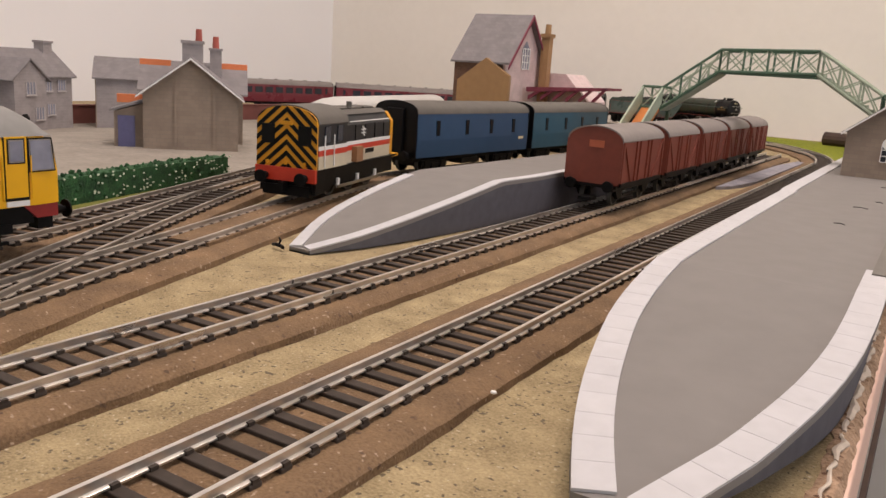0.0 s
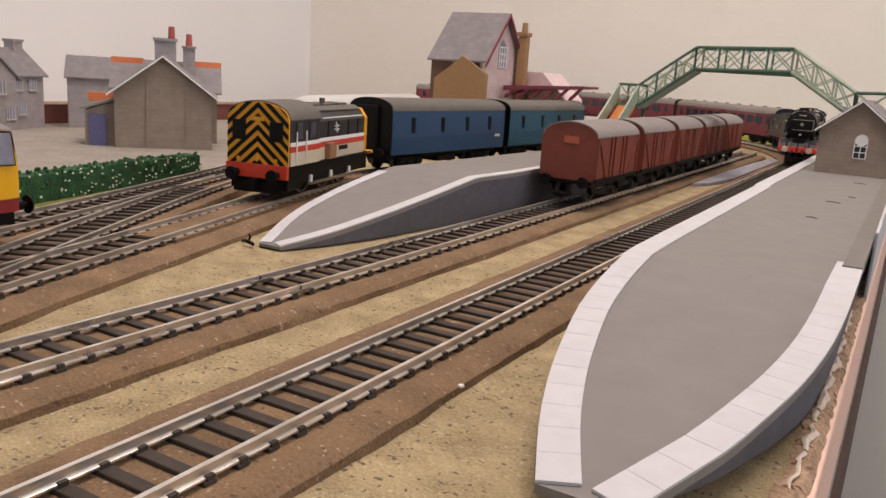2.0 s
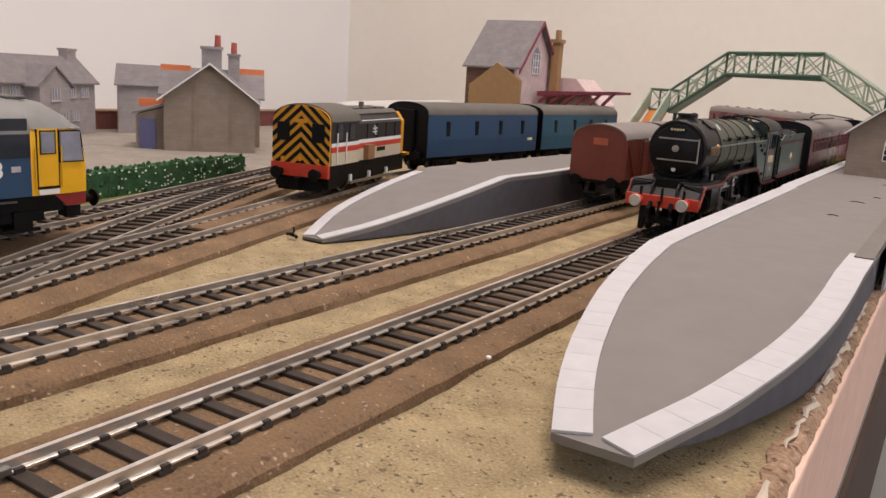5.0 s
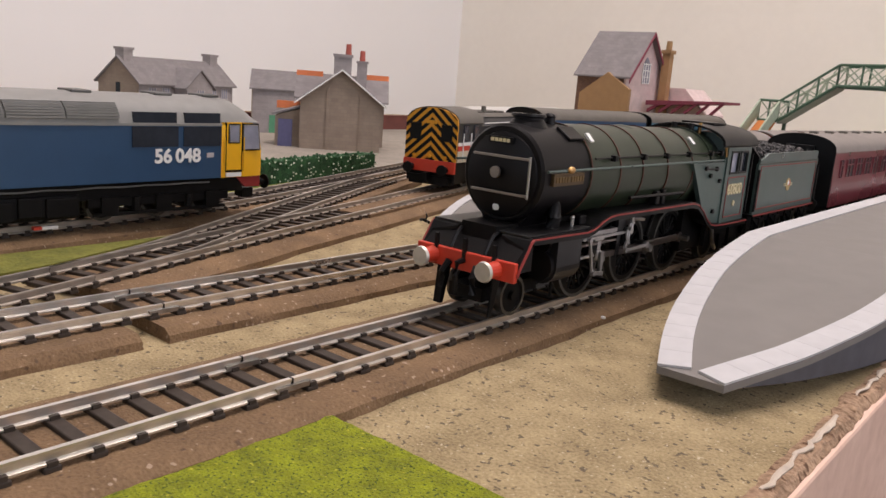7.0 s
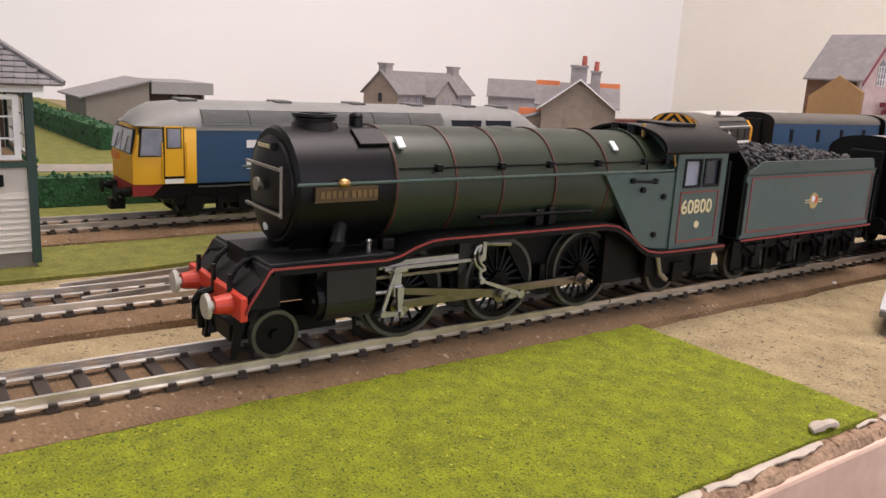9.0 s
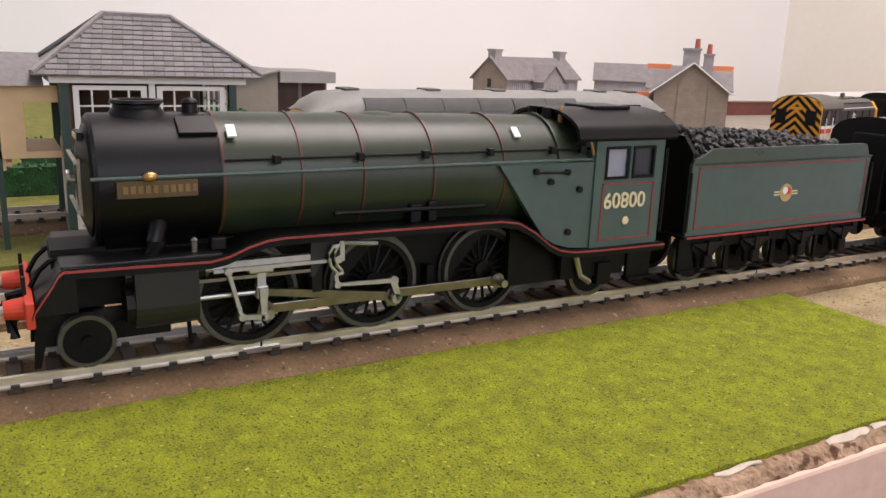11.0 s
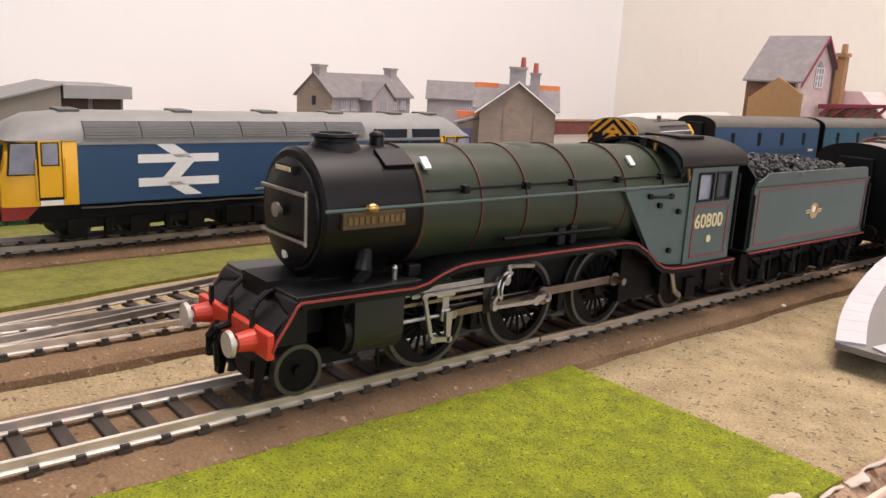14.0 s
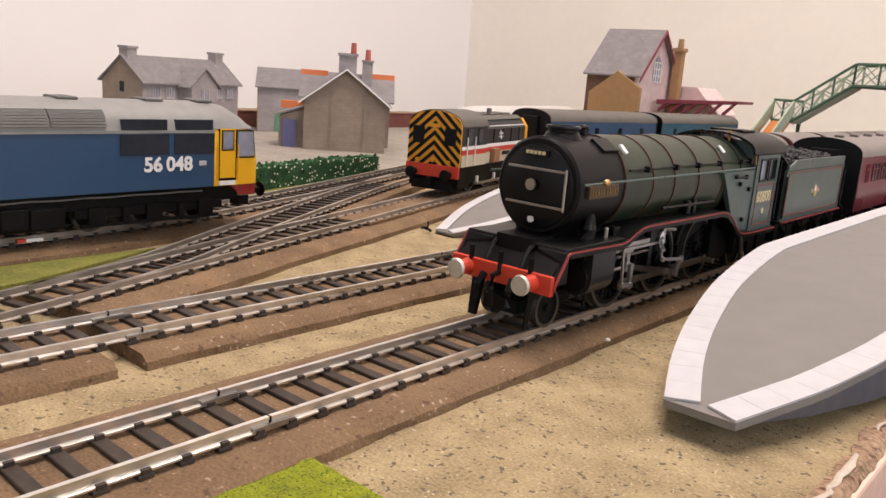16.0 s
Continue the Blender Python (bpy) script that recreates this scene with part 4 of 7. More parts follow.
# ---- hedges ----
def hedge(label, pts, width, height, seed, flecks):
    h = thing("hedge", label, "hedge", group="clipped hedges")
    r = random.Random(seed)
    m = Mesh()
    line = resample(pts, 0.0028)
    for x, y, a in line:
        for k in range(15):
            u, w = r.uniform(-0.5, 0.5) * width, r.uniform(0.05, 0.96) * height
            s = r.uniform(0.0009, 0.0016)
            mat4 = Matrix.Translation((x + u * math.cos(a), y + u * math.sin(a), w)) @ Euler((r.uniform(0, 3), r.uniform(0, 3), r.uniform(0, 3))).to_matrix().to_4x4() @ Matrix.Diagonal((1.2, 0.9, r.uniform(0.4, 0.8), 1))
            bmesh.ops.create_icosphere(m.bm, subdivisions=1, radius=s, matrix=mat4)
    part("foliage", m, HEDGE, h)
    core = Mesh()
    rings = []
    for x, y, a in line[::2]:
        c, s = math.cos(a), math.sin(a)
        rings.append([(x + u * c, y + u * s, w) for u, w in ((-width * 0.45, 0.0), (-width * 0.45, height * 0.9), (width * 0.45, height * 0.9), (width * 0.45, 0.0))])
    core.loft(rings)
    part("core", core, HEDGE, h)
    if flecks:
        f = Mesh()
        for i in range(flecks):
            x, y, a = r.choice(line)
            w = r.uniform(0.1, 0.95) * height
            u = width * 0.58
            f.box(-0.0004, 0.0004, -0.0005, 0.0005, -0.0003, 0.0003, m=pose(x + u * math.cos(a), y + u * math.sin(a), w, r.uniform(0, 90), r.uniform(0, 90), r.uniform(0, 90)))
        tagged(part("flecks", f, HEDGEFLECK, h, "pale flecks of scatter"), kind="stuff")
    return h


hedge("dark green flock hedge with pale flecks beside the yard", [(-0.245, 0.22), (-0.262, 0.35), (-0.278, 0.41), (-0.293, 0.485)], 0.012, 0.0160, 3, 170)
hedge("dark green flock hedge behind the rear siding", [(-0.250, -0.30), (-0.248, 0.0), (-0.246, 0.11)], 0.012, 0.0165, 5, 0)
hedge("short green hedge beside the lane", [(-0.350, -0.05), (-0.350, 0.055)], 0.014, 0.017, 6, 0)
hedge("long dark hedge across the field by the shed", [(-0.80, 0.112), (-0.48, 0.128)], 0.02, 0.020, 8, 0)

# low brown boundary by the wall behind the houses
fence = thing("boundary_wall", "low brown-red boundary strip along the white wall", "boundary wall")
part("strip", Mesh().box(-0.815, -0.805, 0.45, 1.30, -0.0165, 0.0055), BRICKRED, fence)
part("coping", Mesh().box(-0.816, -0.804, 0.45, 1.30, 0.0055, 0.0070), BRICKRED, fence)
log = solid("log_pile", Mesh().cyl((-0.055, 1.545, 0.011), (0.022, 1.525, 0.011), 0.011, n=12).cyl((-0.055, 1.566, 0.009), (0.022, 1.546, 0.009), 0.009, n=12), TIMBER, "brown pile of model logs on the far grass", "logs")
crumb = solid("paper_crumb", Mesh().ball((0.0221, 0.2806, 0.0030), 0.0007, 8, 1.3, 1, 0.7), WHITEPAINT, "tiny white crumb on the trackbed edge", "crumb")
twig = thing("wire_scrap", "tangled black wire scrap at the platform tip", "wire")
part("wire", Mesh().tube([(-0.131, 0.364, 0.0012), (-0.128, 0.363, 0.0018), (-0.1255, 0.3635, 0.0012), (-0.1235, 0.362, 0.0012)], 0.0008, 6), BLACK, twig)
part("wire", Mesh().tube([(-0.1275, 0.3635, 0.0012), (-0.1265, 0.3638, 0.0035), (-0.126, 0.3625, 0.0050)], 0.0005, 6), BLACK, twig)

# signal box
sb = thing("signal_box", "model signal box with slate hipped roof and cream boarding", "signal box", at=pose(-0.1535, -0.0100, 0))
W, D = 0.052, 0.060  # x depth, y length
part("plinth", Mesh().box(-W / 2, W / 2, -D / 2, D / 2, 0.0, 0.006), SHED, sb)
part("core", Mesh().box(-W / 2 + 0.0008, W / 2 - 0.0008, -D / 2 + 0.0008, D / 2 - 0.0008, 0.006, 0.036), SBOARD, sb)
for i in range(10):
    z = 0.006 + i * 0.0021
    part("weatherboard", Mesh().prism([(W / 2 - 0.001, z), (W / 2 + 0.0006, z), (W / 2 - 0.0002, z + 0.0021), (W / 2 - 0.001, z + 0.0021)], -D / 2, D / 2), SBOARD, sb)
part("name_board", Mesh().box(W / 2 + 0.0006, W / 2 + 0.0014, -0.024, 0.021, 0.0295, 0.0335), BLACK, sb, "black name board with pale bars")
bar = Mesh()
for i in range(13):
    bar.box(W / 2 + 0.0014, W / 2 + 0.0017, -0.022 + i * 0.0032, -0.0198 + i * 0.0032, 0.0307, 0.0323)
part("name_bars", bar, WHITEPAINT, sb)
for y in (-D / 2, D / 2):
    for x in (-W / 2, W / 2):
        part("corner_post", Mesh().box(x - 0.0014, x + 0.0014, y - 0.0014, y + 0.0014, 0.002, 0.064), DKGREEN, sb, "dark green corner post")
part("back_wall", Mesh().box(-W / 2, -W / 2 + 0.0012, -D / 2 + 0.0015, D / 2 - 0.0015, 0.036, 0.063), SBOARD, sb)
part("cabin_floor", Mesh().box(-W / 2 + 0.001, W / 2 - 0.001, -D / 2 + 0.001, D / 2 - 0.001, 0.036, 0.0372), WOOD, sb)
# brown panels added to put the cabin's inner shade behind the panes
part("lining", Mesh().box(-W / 2 + 0.0013, -W / 2 + 0.0022, -D / 2 + 0.002, D / 2 - 0.002, 0.0373, 0.0612).box(-W / 2 + 0.0023, W / 2 - 0.0020, -D / 2 + 0.0020, -D / 2 + 0.0028, 0.0373, 0.0612), BROWNWALL, sb, "brown panels added to darken the cabin behind the panes")
part("lever_frame", Mesh().box(0.004, 0.010, -0.02, 0.02, 0.0372, 0.046), TIMBER, sb)


def glazed(parent, along, at_, lo, hi, z0, z1, cols, rows):
    """A white window with panes, in the plane x = at_ (along y) or y = at_ (along x)."""
    f = Mesh()
    t = 0.0010
    def bx(u0, u1, q0, q1, d=0.0007):
        if along == "Y":
            f.box(at_ - d + 0.0002, at_ + d, u0, u1, q0, q1)
        else:
            f.box(u0, u1, at_ - d + 0.0002, at_ + d, q0, q1)
    bx(lo, lo + 2 * t, z0, z1), bx(hi - 2 * t, hi, z0, z1), bx(lo + 2 * t, hi - 2 * t, z0, z0 + 1.6 * t), bx(lo + 2 * t, hi - 2 * t, z1 - 1.6 * t, z1)
    for i in range(1, cols):
        u = lo + (hi - lo) * i / cols
        bx(u - t * 0.3, u + t * 0.3, z0 + 1.6 * t, z1 - 1.6 * t, 0.0006)
    for j in range(1, rows):
        q = z0 + (z1 - z0) * j / rows
        bx(lo + 2 * t, hi - 2 * t, q - t * 0.3, q + t * 0.3, 0.0005)
    return part("window_frame", f, WHITEPAINT, parent, "white window frame with small panes")


glazed(sb, "Y", W / 2, -0.0270, -0.0018, 0.0385, 0.0605, 4, 3)
glazed(sb, "Y", W / 2, 0.0018, 0.0270, 0.0385, 0.0605, 4, 3)
glazed(sb, "X", D / 2, -0.024, 0.024, 0.0385, 0.0605, 5, 3)
part("mullion", Mesh().box(W / 2 - 0.0006, W / 2 + 0.0012, -0.0011, 0.0011, 0.0378, 0.0615), WHITEPAINT, sb)
part("sill", Mesh().box(W / 2 - 0.001, W / 2 + 0.0016, -D / 2, D / 2, 0.0360, 0.0378), DKGREEN, sb)
part("fascia", Mesh().box(-W / 2 - 0.004, W / 2 + 0.004, -D / 2 - 0.0045, D / 2 + 0.0045, 0.0615, 0.0640), WHITEPAINT, sb, "white eaves board")
ex, ey, ez, hz, hy = W / 2 + 0.0085, D / 2 + 0.0100, 0.0640, 0.0855, 0.0125
roof = Mesh()
v = [roof.bm.verts.new(p) for p in ((-ex, -ey, ez), (ex, -ey, ez), (ex, ey, ez), (-ex, ey, ez), (0, -hy, hz), (0, hy, hz))]
for f in ((0, 1, 4), (1, 2, 5, 4), (2, 3, 5), (3, 0, 4, 5), (3, 2, 1, 0)):
    roof.bm.faces.new([v[i] for i in f])
bmesh.ops.recalc_face_normals(roof.bm, faces=roof.bm.faces)
rf = part("roof", roof, SLATEPIECE, sb, "hipped grey slate roof")
ROWS = 12
sl = Mesh().prism([(-0.00172, 0.0), (0.00172, 0.0), (0.00172, 0.0005), (-0.00172, 0.0005)], 0, 0.0030).done("slate", SLATEPIECE)
slope = math.atan2(hz - ez, ex)
for j in range(ROWS):
    u = j / ROWS
    x, z = ex * (1 - u), ez + (hz - ez) * u
    half = ey * (1 - u) + hy * u
    k = -half + 0.0022 + (0.0018 if j % 2 else 0)
    while k < half - 0.0015:
        o = part("slate", sl, None, rf, at=Matrix.Translation((x + 0.0004, k, z + 0.0002)) @ Matrix.Rotation(radians(90), 4, "Z") @ Matrix.Rotation(slope - 0.09, 4, "X"))
        k += 0.0036
slope2 = math.atan2(hz - ez, ey - hy)
for j in range(ROWS):
    u = j / ROWS
    y, z = ey + (hy - ey) * u, ez + (hz - ez) * u
    half = ex * (1 - u)
    k = -half + 0.002 + (0.0018 if j % 2 else 0)
    while k < half - 0.0015:
        part("slate", sl, None, rf, at=Matrix.Translation((k, y + 0.0004, z + 0.0002)) @ Matrix.Rotation(radians(180), 4, "Z") @ Matrix.Rotation(slope2 - 0.09, 4, "X"))
        k += 0.0036
for sx in (-1, 1):
    for sy in (-1, 1):
        part("hip_tile", Mesh().cyl((sx * ex, sy * ey, ez + 0.0012), (0, sy * hy, hz + 0.0010), 0.0010, n=6), SLATEPIECE, rf)
part("ridge_tile", Mesh().cyl((0, -hy, hz + 0.0008), (0, hy, hz + 0.0008), 0.0011, n=6), SLATEPIECE, rf)
porch = part("porch", Mesh().box(-0.020, 0.020, -D / 2 - 0.022, -D / 2 - 0.0015, 0.034, 0.0365), WOOD, sb, "cream porch landing")
part("porch_wall", Mesh().box(0.0185, 0.0198, -D / 2 - 0.022, -D / 2 - 0.013, 0.0365, 0.060), WOOD, porch)
part("porch_header", Mesh().box(0.0185, 0.0198, -D / 2 - 0.013, -D / 2 - 0.0015, 0.054, 0.060), WOOD, porch)
part("porch_roof", Mesh().prism([(-0.024, 0.060), (0.024, 0.060), (0.0, 0.071)], -D / 2 - 0.026, -D / 2 - 0.006), SLATEPIECE, sb)
for i in range(9):
    part("stair_tread", Mesh().box(0.004, 0.018, -D / 2 - 0.024 - i * 0.0055, -D / 2 - 0.018 - i * 0.0055, 0.031 - i * 0.0035, 0.0325 - i * 0.0035), WOOD, sb)
for x in (0.0035, 0.0185):
    part("stringer", Mesh().prism([(-D / 2 - 0.020, 0.034), (-D / 2 - 0.070, 0.002), (-D / 2 - 0.070, -0.001), (-D / 2 - 0.020, 0.030)], x - 0.0006, x + 0.0006, "X"), WOOD, sb)
    part("stair_rail", Mesh().cyl((x, -D / 2 - 0.020, 0.050), (x, -D / 2 - 0.070, 0.018), 0.0009, n=6), WOOD, sb)
    for i in range(4):
        y = -D / 2 - 0.022 - i * 0.0155
        part("baluster", Mesh().cyl((x, y, 0.033 - i * 0.0099), (x, y, 0.049 - i * 0.0099), 0.0007, n=6), WOOD, sb)
part("porch_post", Mesh().box(0.0180, 0.0200, -D / 2 - 0.023, -D / 2 - 0.021, 0.0, 0.050), DKGREEN, sb)

# ---- rolling stock ----
def disc_wheel(parent, name, y, z, r, x, rim=None):
    w = part(name, Mesh().cyl((x - 0.0012, 0, 0), (x + 0.0006, 0, 0), r * 0.86, n=20).cyl((x - 0.0012, 0, 0), (x + 0.0018, 0, 0), r * 0.22, n=10), DARK, parent, at=pose(0, y, z))
    part("tyre", Mesh().ring((x, 0, 0), r * 0.84, r, 0.0013, 24), rim or WHEELRIM, w, smooth=True)
    return w


def bogie(parent, y, length, r, width=0.0125, sides=True):
    b = part("bogie", Mesh().box(-width * 0.6, width * 0.6, -length / 2, length / 2, r * 0.8, r * 1.7), DARK, parent, at=pose(0, y, 0))
    for sx in (-1, 1):
        for o in (-1, 1):
            disc_wheel(b, "wheel", o * length * 0.33, r, r, sx * 0.0085)
        if sides:
            fr = Mesh().box(sx * width - 0.0009, sx * width + 0.0009, -length / 2, length / 2, r * 0.9, r * 1.6)
            for o in (-1, 1):
                fr.box(sx * width - 0.0013, sx * width + 0.0016, o * length * 0.33 - 0.003, o * length * 0.33 + 0.003, r * 0.55, r * 1.5)
            fr.box(sx * width - 0.0013, sx * width + 0.0015, -0.004, 0.004, r * 0.35, r * 1.2)
            part("side_frame", fr, DARK, b)
    return b


def buffers(parent, y, sgn, z, beam=None, head=None, gap=0.0114, ln=0.0055):
    for sx in (-1, 1):
        b = part("buffer", Mesh().cyl((sx * gap, y, z), (sx * gap, y + sgn * ln * 0.6, z), 0.0021, 0.0018, n=14), beam or DARK, parent)
        part("buffer_head", Mesh().cyl((sx * gap, y + sgn * ln * 0.5, z), (sx * gap, y + sgn * ln * 0.9, z), 0.0010, n=10).cyl((sx * gap, y + sgn * ln * 0.88, z), (sx * gap, y + sgn * ln, z), 0.0034, 0.0032, n=18), head or DARK, b, smooth=True)


# -- vans --
def van(first, at):
    v = thing("covered_van", "bauxite brown four-wheeled covered goods van" if not first else "bauxite brown covered goods van with a plain end and label panel", "wagon", group="rake of goods vans", at=at)
    L, Wd = 0.0755, 0.0335
    part("body", Mesh().prism([(-Wd / 2, 0.0135), (Wd / 2, 0.0135)] + [(Wd / 2 - 0.0001, 0.0385)] + [(Wd / 2 * math.cos(math.pi * i / 10), 0.0385 + 0.0078 * math.sin(math.pi * i / 10)) for i in range(1, 10)] + [(-Wd / 2 + 0.0001, 0.0385)], 0, L), BAUXITE, v)
    rp = [(Wd / 2 * 1.02 * math.cos(math.pi * i / 12), 0.0388 + 0.0082 * math.sin(math.pi * i / 12)) for i in range(13)]
    part("roof", Mesh().prism(rp + [(p[0] * 0.97, p[1] - 0.0007) for p in rp[::-1]], -0.0006, L + 0.0006), ROOFGREY, v, smooth=True)
    for sx in (-1, 1):
        x = sx * Wd / 2
        for y in (0.0012, 0.024, 0.0305, 0.0450, 0.0515, L - 0.0012):
            part("stanchion", Mesh().box(x - 0.0008, x + 0.0009, y - 0.0009, y + 0.0009, 0.0135, 0.0385), BAUXITE, v)
        for (y0, z0), (y1, z1) in (((0.003, 0.037), (0.018, 0.015)), ((L - 0.003, 0.037), (L - 0.018, 0.015))):
            part("brace", Mesh().prism([(y0 - 0.0009, z0), (y0 + 0.0009, z0), (y1 + 0.0009, z1), (y1 - 0.0009, z1)], x - 0.0007, x + 0.0008, "X"), BAUXITE, v)
        part("sole_bar", Mesh().box(x - 0.0008, x + 0.0010, 0.0, L, 0.0130, 0.0150), DARK, v)
        fr = Mesh().box(sx * 0.0115 - 0.001, sx * 0.0115 + 0.001, 0.002, L - 0.002, 0.0095, 0.0130)
        for y in (0.014, L - 0.014):
            fr.prism([(y - 0.006, 0.0095), (y + 0.006, 0.0095), (y + 0.002, 0.0045), (y - 0.002, 0.0045)], sx * 0.0115 - 0.001, sx * 0.0115 + 0.001, "X")
        fr.box(sx * 0.0125 - 0.0005, sx * 0.0125 + 0.0005, 0.02, 0.05, 0.006, 0.0072)
        part("underframe", fr, DARK, v)
        for y in (0.014, L - 0.014):
            disc_wheel(v, "wheel", y, 0.0065, 0.0065, sx * 0.0085)
    part("floor", Mesh().box(-0.015, 0.015, 0.0, L, 0.0115, 0.0135), DARK, v)
    buffers(v, 0.0, -1, 0.0130)
    buffers(v, L, 1, 0.0130)
    part("coupling", Mesh().box(-0.004, 0.004, -0.009, 0.0, 0.0045, 0.0065), DARK, v)
    if first:
        part("label_panel", Mesh().box(-0.0035, 0.0055, -0.0006, 0.0, 0.0345, 0.0385), mat("red_brown_panel", (0.42, 0.11, 0.05), 0.6), v, "lighter red-brown label panel")
    return v


first_van = van(True, pose(T2X, 0.556, RZ))
second = van(False, pose(T2X, 0.556 + 0.0885, RZ))
for i in range(2, 5):
    copy_thing(second, pose(T2X, 0.556 + 0.0885 * i, RZ))


# -- coaches --
def coach_body(v, L, Wd, low, side, crown, paint, roofpaint, end_paint, z0=0.0):
    prof = [(-Wd / 2, low), (-Wd / 2 - 0.0004, low + (side - low) * 0.4), (-Wd / 2 + 0.0003, side)]
    outline = prof + [(-p[0], p[1]) for p in prof[::-1]]
    part("body", Mesh().prism(outline, 0.0006, L - 0.0006), paint, v)
    n = 14
    rp = [(Wd / 2 * math.cos(math.pi * i / n), side + (crown - side) * math.sin(math.pi * i / n) ** 0.75) for i in range(n + 1)]
    part("roof", Mesh().prism(rp, 0.0002, L - 0.0002), roofpaint, v, smooth=True)
    for y in (0.0, L):
        part("end_panel", Mesh().prism([(-Wd / 2, low), (Wd / 2, low)] + [(p[0] * 1.005, p[1] + 0.0002) for p in rp], y - 0.0005, y + 0.0005), end_paint, v, "black coach end")
        part("gangway", Mesh().box(-0.0075, 0.0075, min(y, y + (0.003 if y else -0.003)), max(y, y + (0.003 if y else -0.003)), low + 0.001, side + 0.003, bevel=0.0006), BLACK, v, "black corridor connection")
    part("underframe", Mesh().box(-0.012, 0.012, 0.004, L - 0.004, low - 0.0035, low - 0.0002), DARK, v)
    part("equipment_box", Mesh().box(-0.013, 0.013, L * 0.42, L * 0.58, low - 0.0075, low - 0.0036), DARK, v)


def passenger_coach():
    L, Wd = 0.258, 0.0372
    v = thing("passenger_coach", "maroon corridor coach with grey roof and black ends", "coach", group="maroon passenger coaches")
    coach_body(v, L, Wd, 0.0125, 0.0425, 0.0515, MAROON, ROOFGREY, BLACK)
    for sx in (-1, 1):
        x = sx * (Wd / 2 + 0.0002)
        for y in [0.016] + [0.034 + i * 0.0205 for i in range(10)] + [L - 0.016]:
            w0 = 0.0022 if y in (0.016, L - 0.016) else 0.0072
            w = part("window", Mesh().box(x - 0.0006, x + 0.0002, y - w0, y + w0, 0.0285, 0.0385), GLASS, v)
            g = Mesh()
            for q in (-w0, w0) if w0 < 0.003 else (-w0, 0.0, w0):
                g.box(x - 0.0002, x + 0.0006, y + q - 0.0005, y + q + 0.0005, 0.0285, 0.0385)
            g.box(x - 0.0002, x + 0.0005, y - w0, y + w0, 0.0352, 0.0358)
            part("window_frame", g, MAROON, w)
    for i in range(8):
        y = 0.02 + i * 0.031
        part("roof_vent", Mesh().box(-0.0022, 0.0022, y - 0.002, y + 0.002, 0.0508, 0.0528, bevel=0.0004), ROOFDARK, v)
    bogie(v, 0.042, 0.034, 0.0062)
    bogie(v, L - 0.042, 0.034, 0.0062)
    buffers(v, 0.0, -1, 0.0138)
    buffers(v, L, 1, 0.0138)
    return v


def parcels_van(label, at, paint, L):
    v = thing("parcels_van", label, "coach", group="blue parcels vans", at=at)
    coach_body(v, L, 0.0362, 0.0125, 0.0420, 0.0500, paint, ROOFDARK, BLACK)
    for sx in (-1, 1):
        x = sx * 0.0182
        for u in (0.16, 0.40, 0.62, 0.84):
            y = L * u
            w = part("window", Mesh().box(x - 0.0005, x + 0.0003, y - 0.0022, y + 0.0022, 0.0270, 0.0375), BLACK, v, "narrow dark window")
        part("number_bars", Mesh().box(x - 0.0002, x + 0.0005, L * 0.90, L * 0.95, 0.0215, 0.0235), STRAW, v)
    bogie(v, 0.03, 0.030, 0.0062)
    bogie(v, L - 0.03, 0.030, 0.0062)
    buffers(v, 0.0, -1, 0.0138)
    return v


parcels_van("rail-blue parcels van with small square windows", pose(-0.2115, 0.565, RZ, 0, 0, -2.5), BLUE, 0.155)
parcels_van("faded teal-blue parcels van with a dark end", pose(-0.2045, 0.729, RZ, 0, 0, -2.5), TEAL, 0.155)
white_van = thing("white_roofed_van", "parked van with a long white roof behind the diesel", "coach", at=pose(-0.381, 0.690, RZ, 0, 0, 13.6))
part("body", Mesh().box(-0.0165, 0.0165, 0.0, 0.30, 0.0, 0.0315), CREAM, white_van, "cream body side")
roof_rings = []
for yy, k in ((-0.002, 0.15), (0.004, 0.62), (0.014, 0.90), (0.030, 1.0), (0.302, 1.0)):
    roof_rings.append([(0.0172 * math.cos(math.pi * i / 12), yy, 0.0315 + 0.0090 * k * math.sin(math.pi * i / 12)) for i in range(13)])
part("roof", Mesh().loft(roof_rings), PALEROOF, white_van, "long white domed roof", smooth=True)

# -- shunting diesel --
sh = thing("shunter_locomotive", "small shunting diesel with yellow-black chevrons and red buffer beam", "locomotive", at=pose(-0.180, 0.424, RZ, 0, 0, 14))
CW = 0.0345
cab_out = [(-CW / 2, 0.0175), (CW / 2, 0.0175), (CW / 2, 0.0405)] + [(CW / 2 * math.cos(math.pi * i / 12), 0.0405 + 0.0085 * math.sin(math.pi * i / 12) ** 0.9) for i in range(1, 12)] + [(-CW / 2, 0.0405)]
part("cab", Mesh().prism(cab_out, 0.0012, 0.036), CHARCOAL, sh, "charcoal grey cab")
cabf = part("cab_end", Mesh().prism(cab_out, 0.0, 0.0012), WASP, sh, "yellow cab end with black chevrons")


def clip_poly(poly, keep):
    """Cut a polygon by the half plane keep(p) >= 0."""
    out = []
    for i, p in enumerate(poly):
        q = poly[(i + 1) % len(poly)]
        a, b = keep(p), keep(q)
        if a >= 0:
            out.append(p)
        if (a >= 0) != (b >= 0):
            u = a / (a - b)
            out.append((p[0] + (q[0] - p[0]) * u, p[1] + (q[1] - p[1]) * u))
    return out


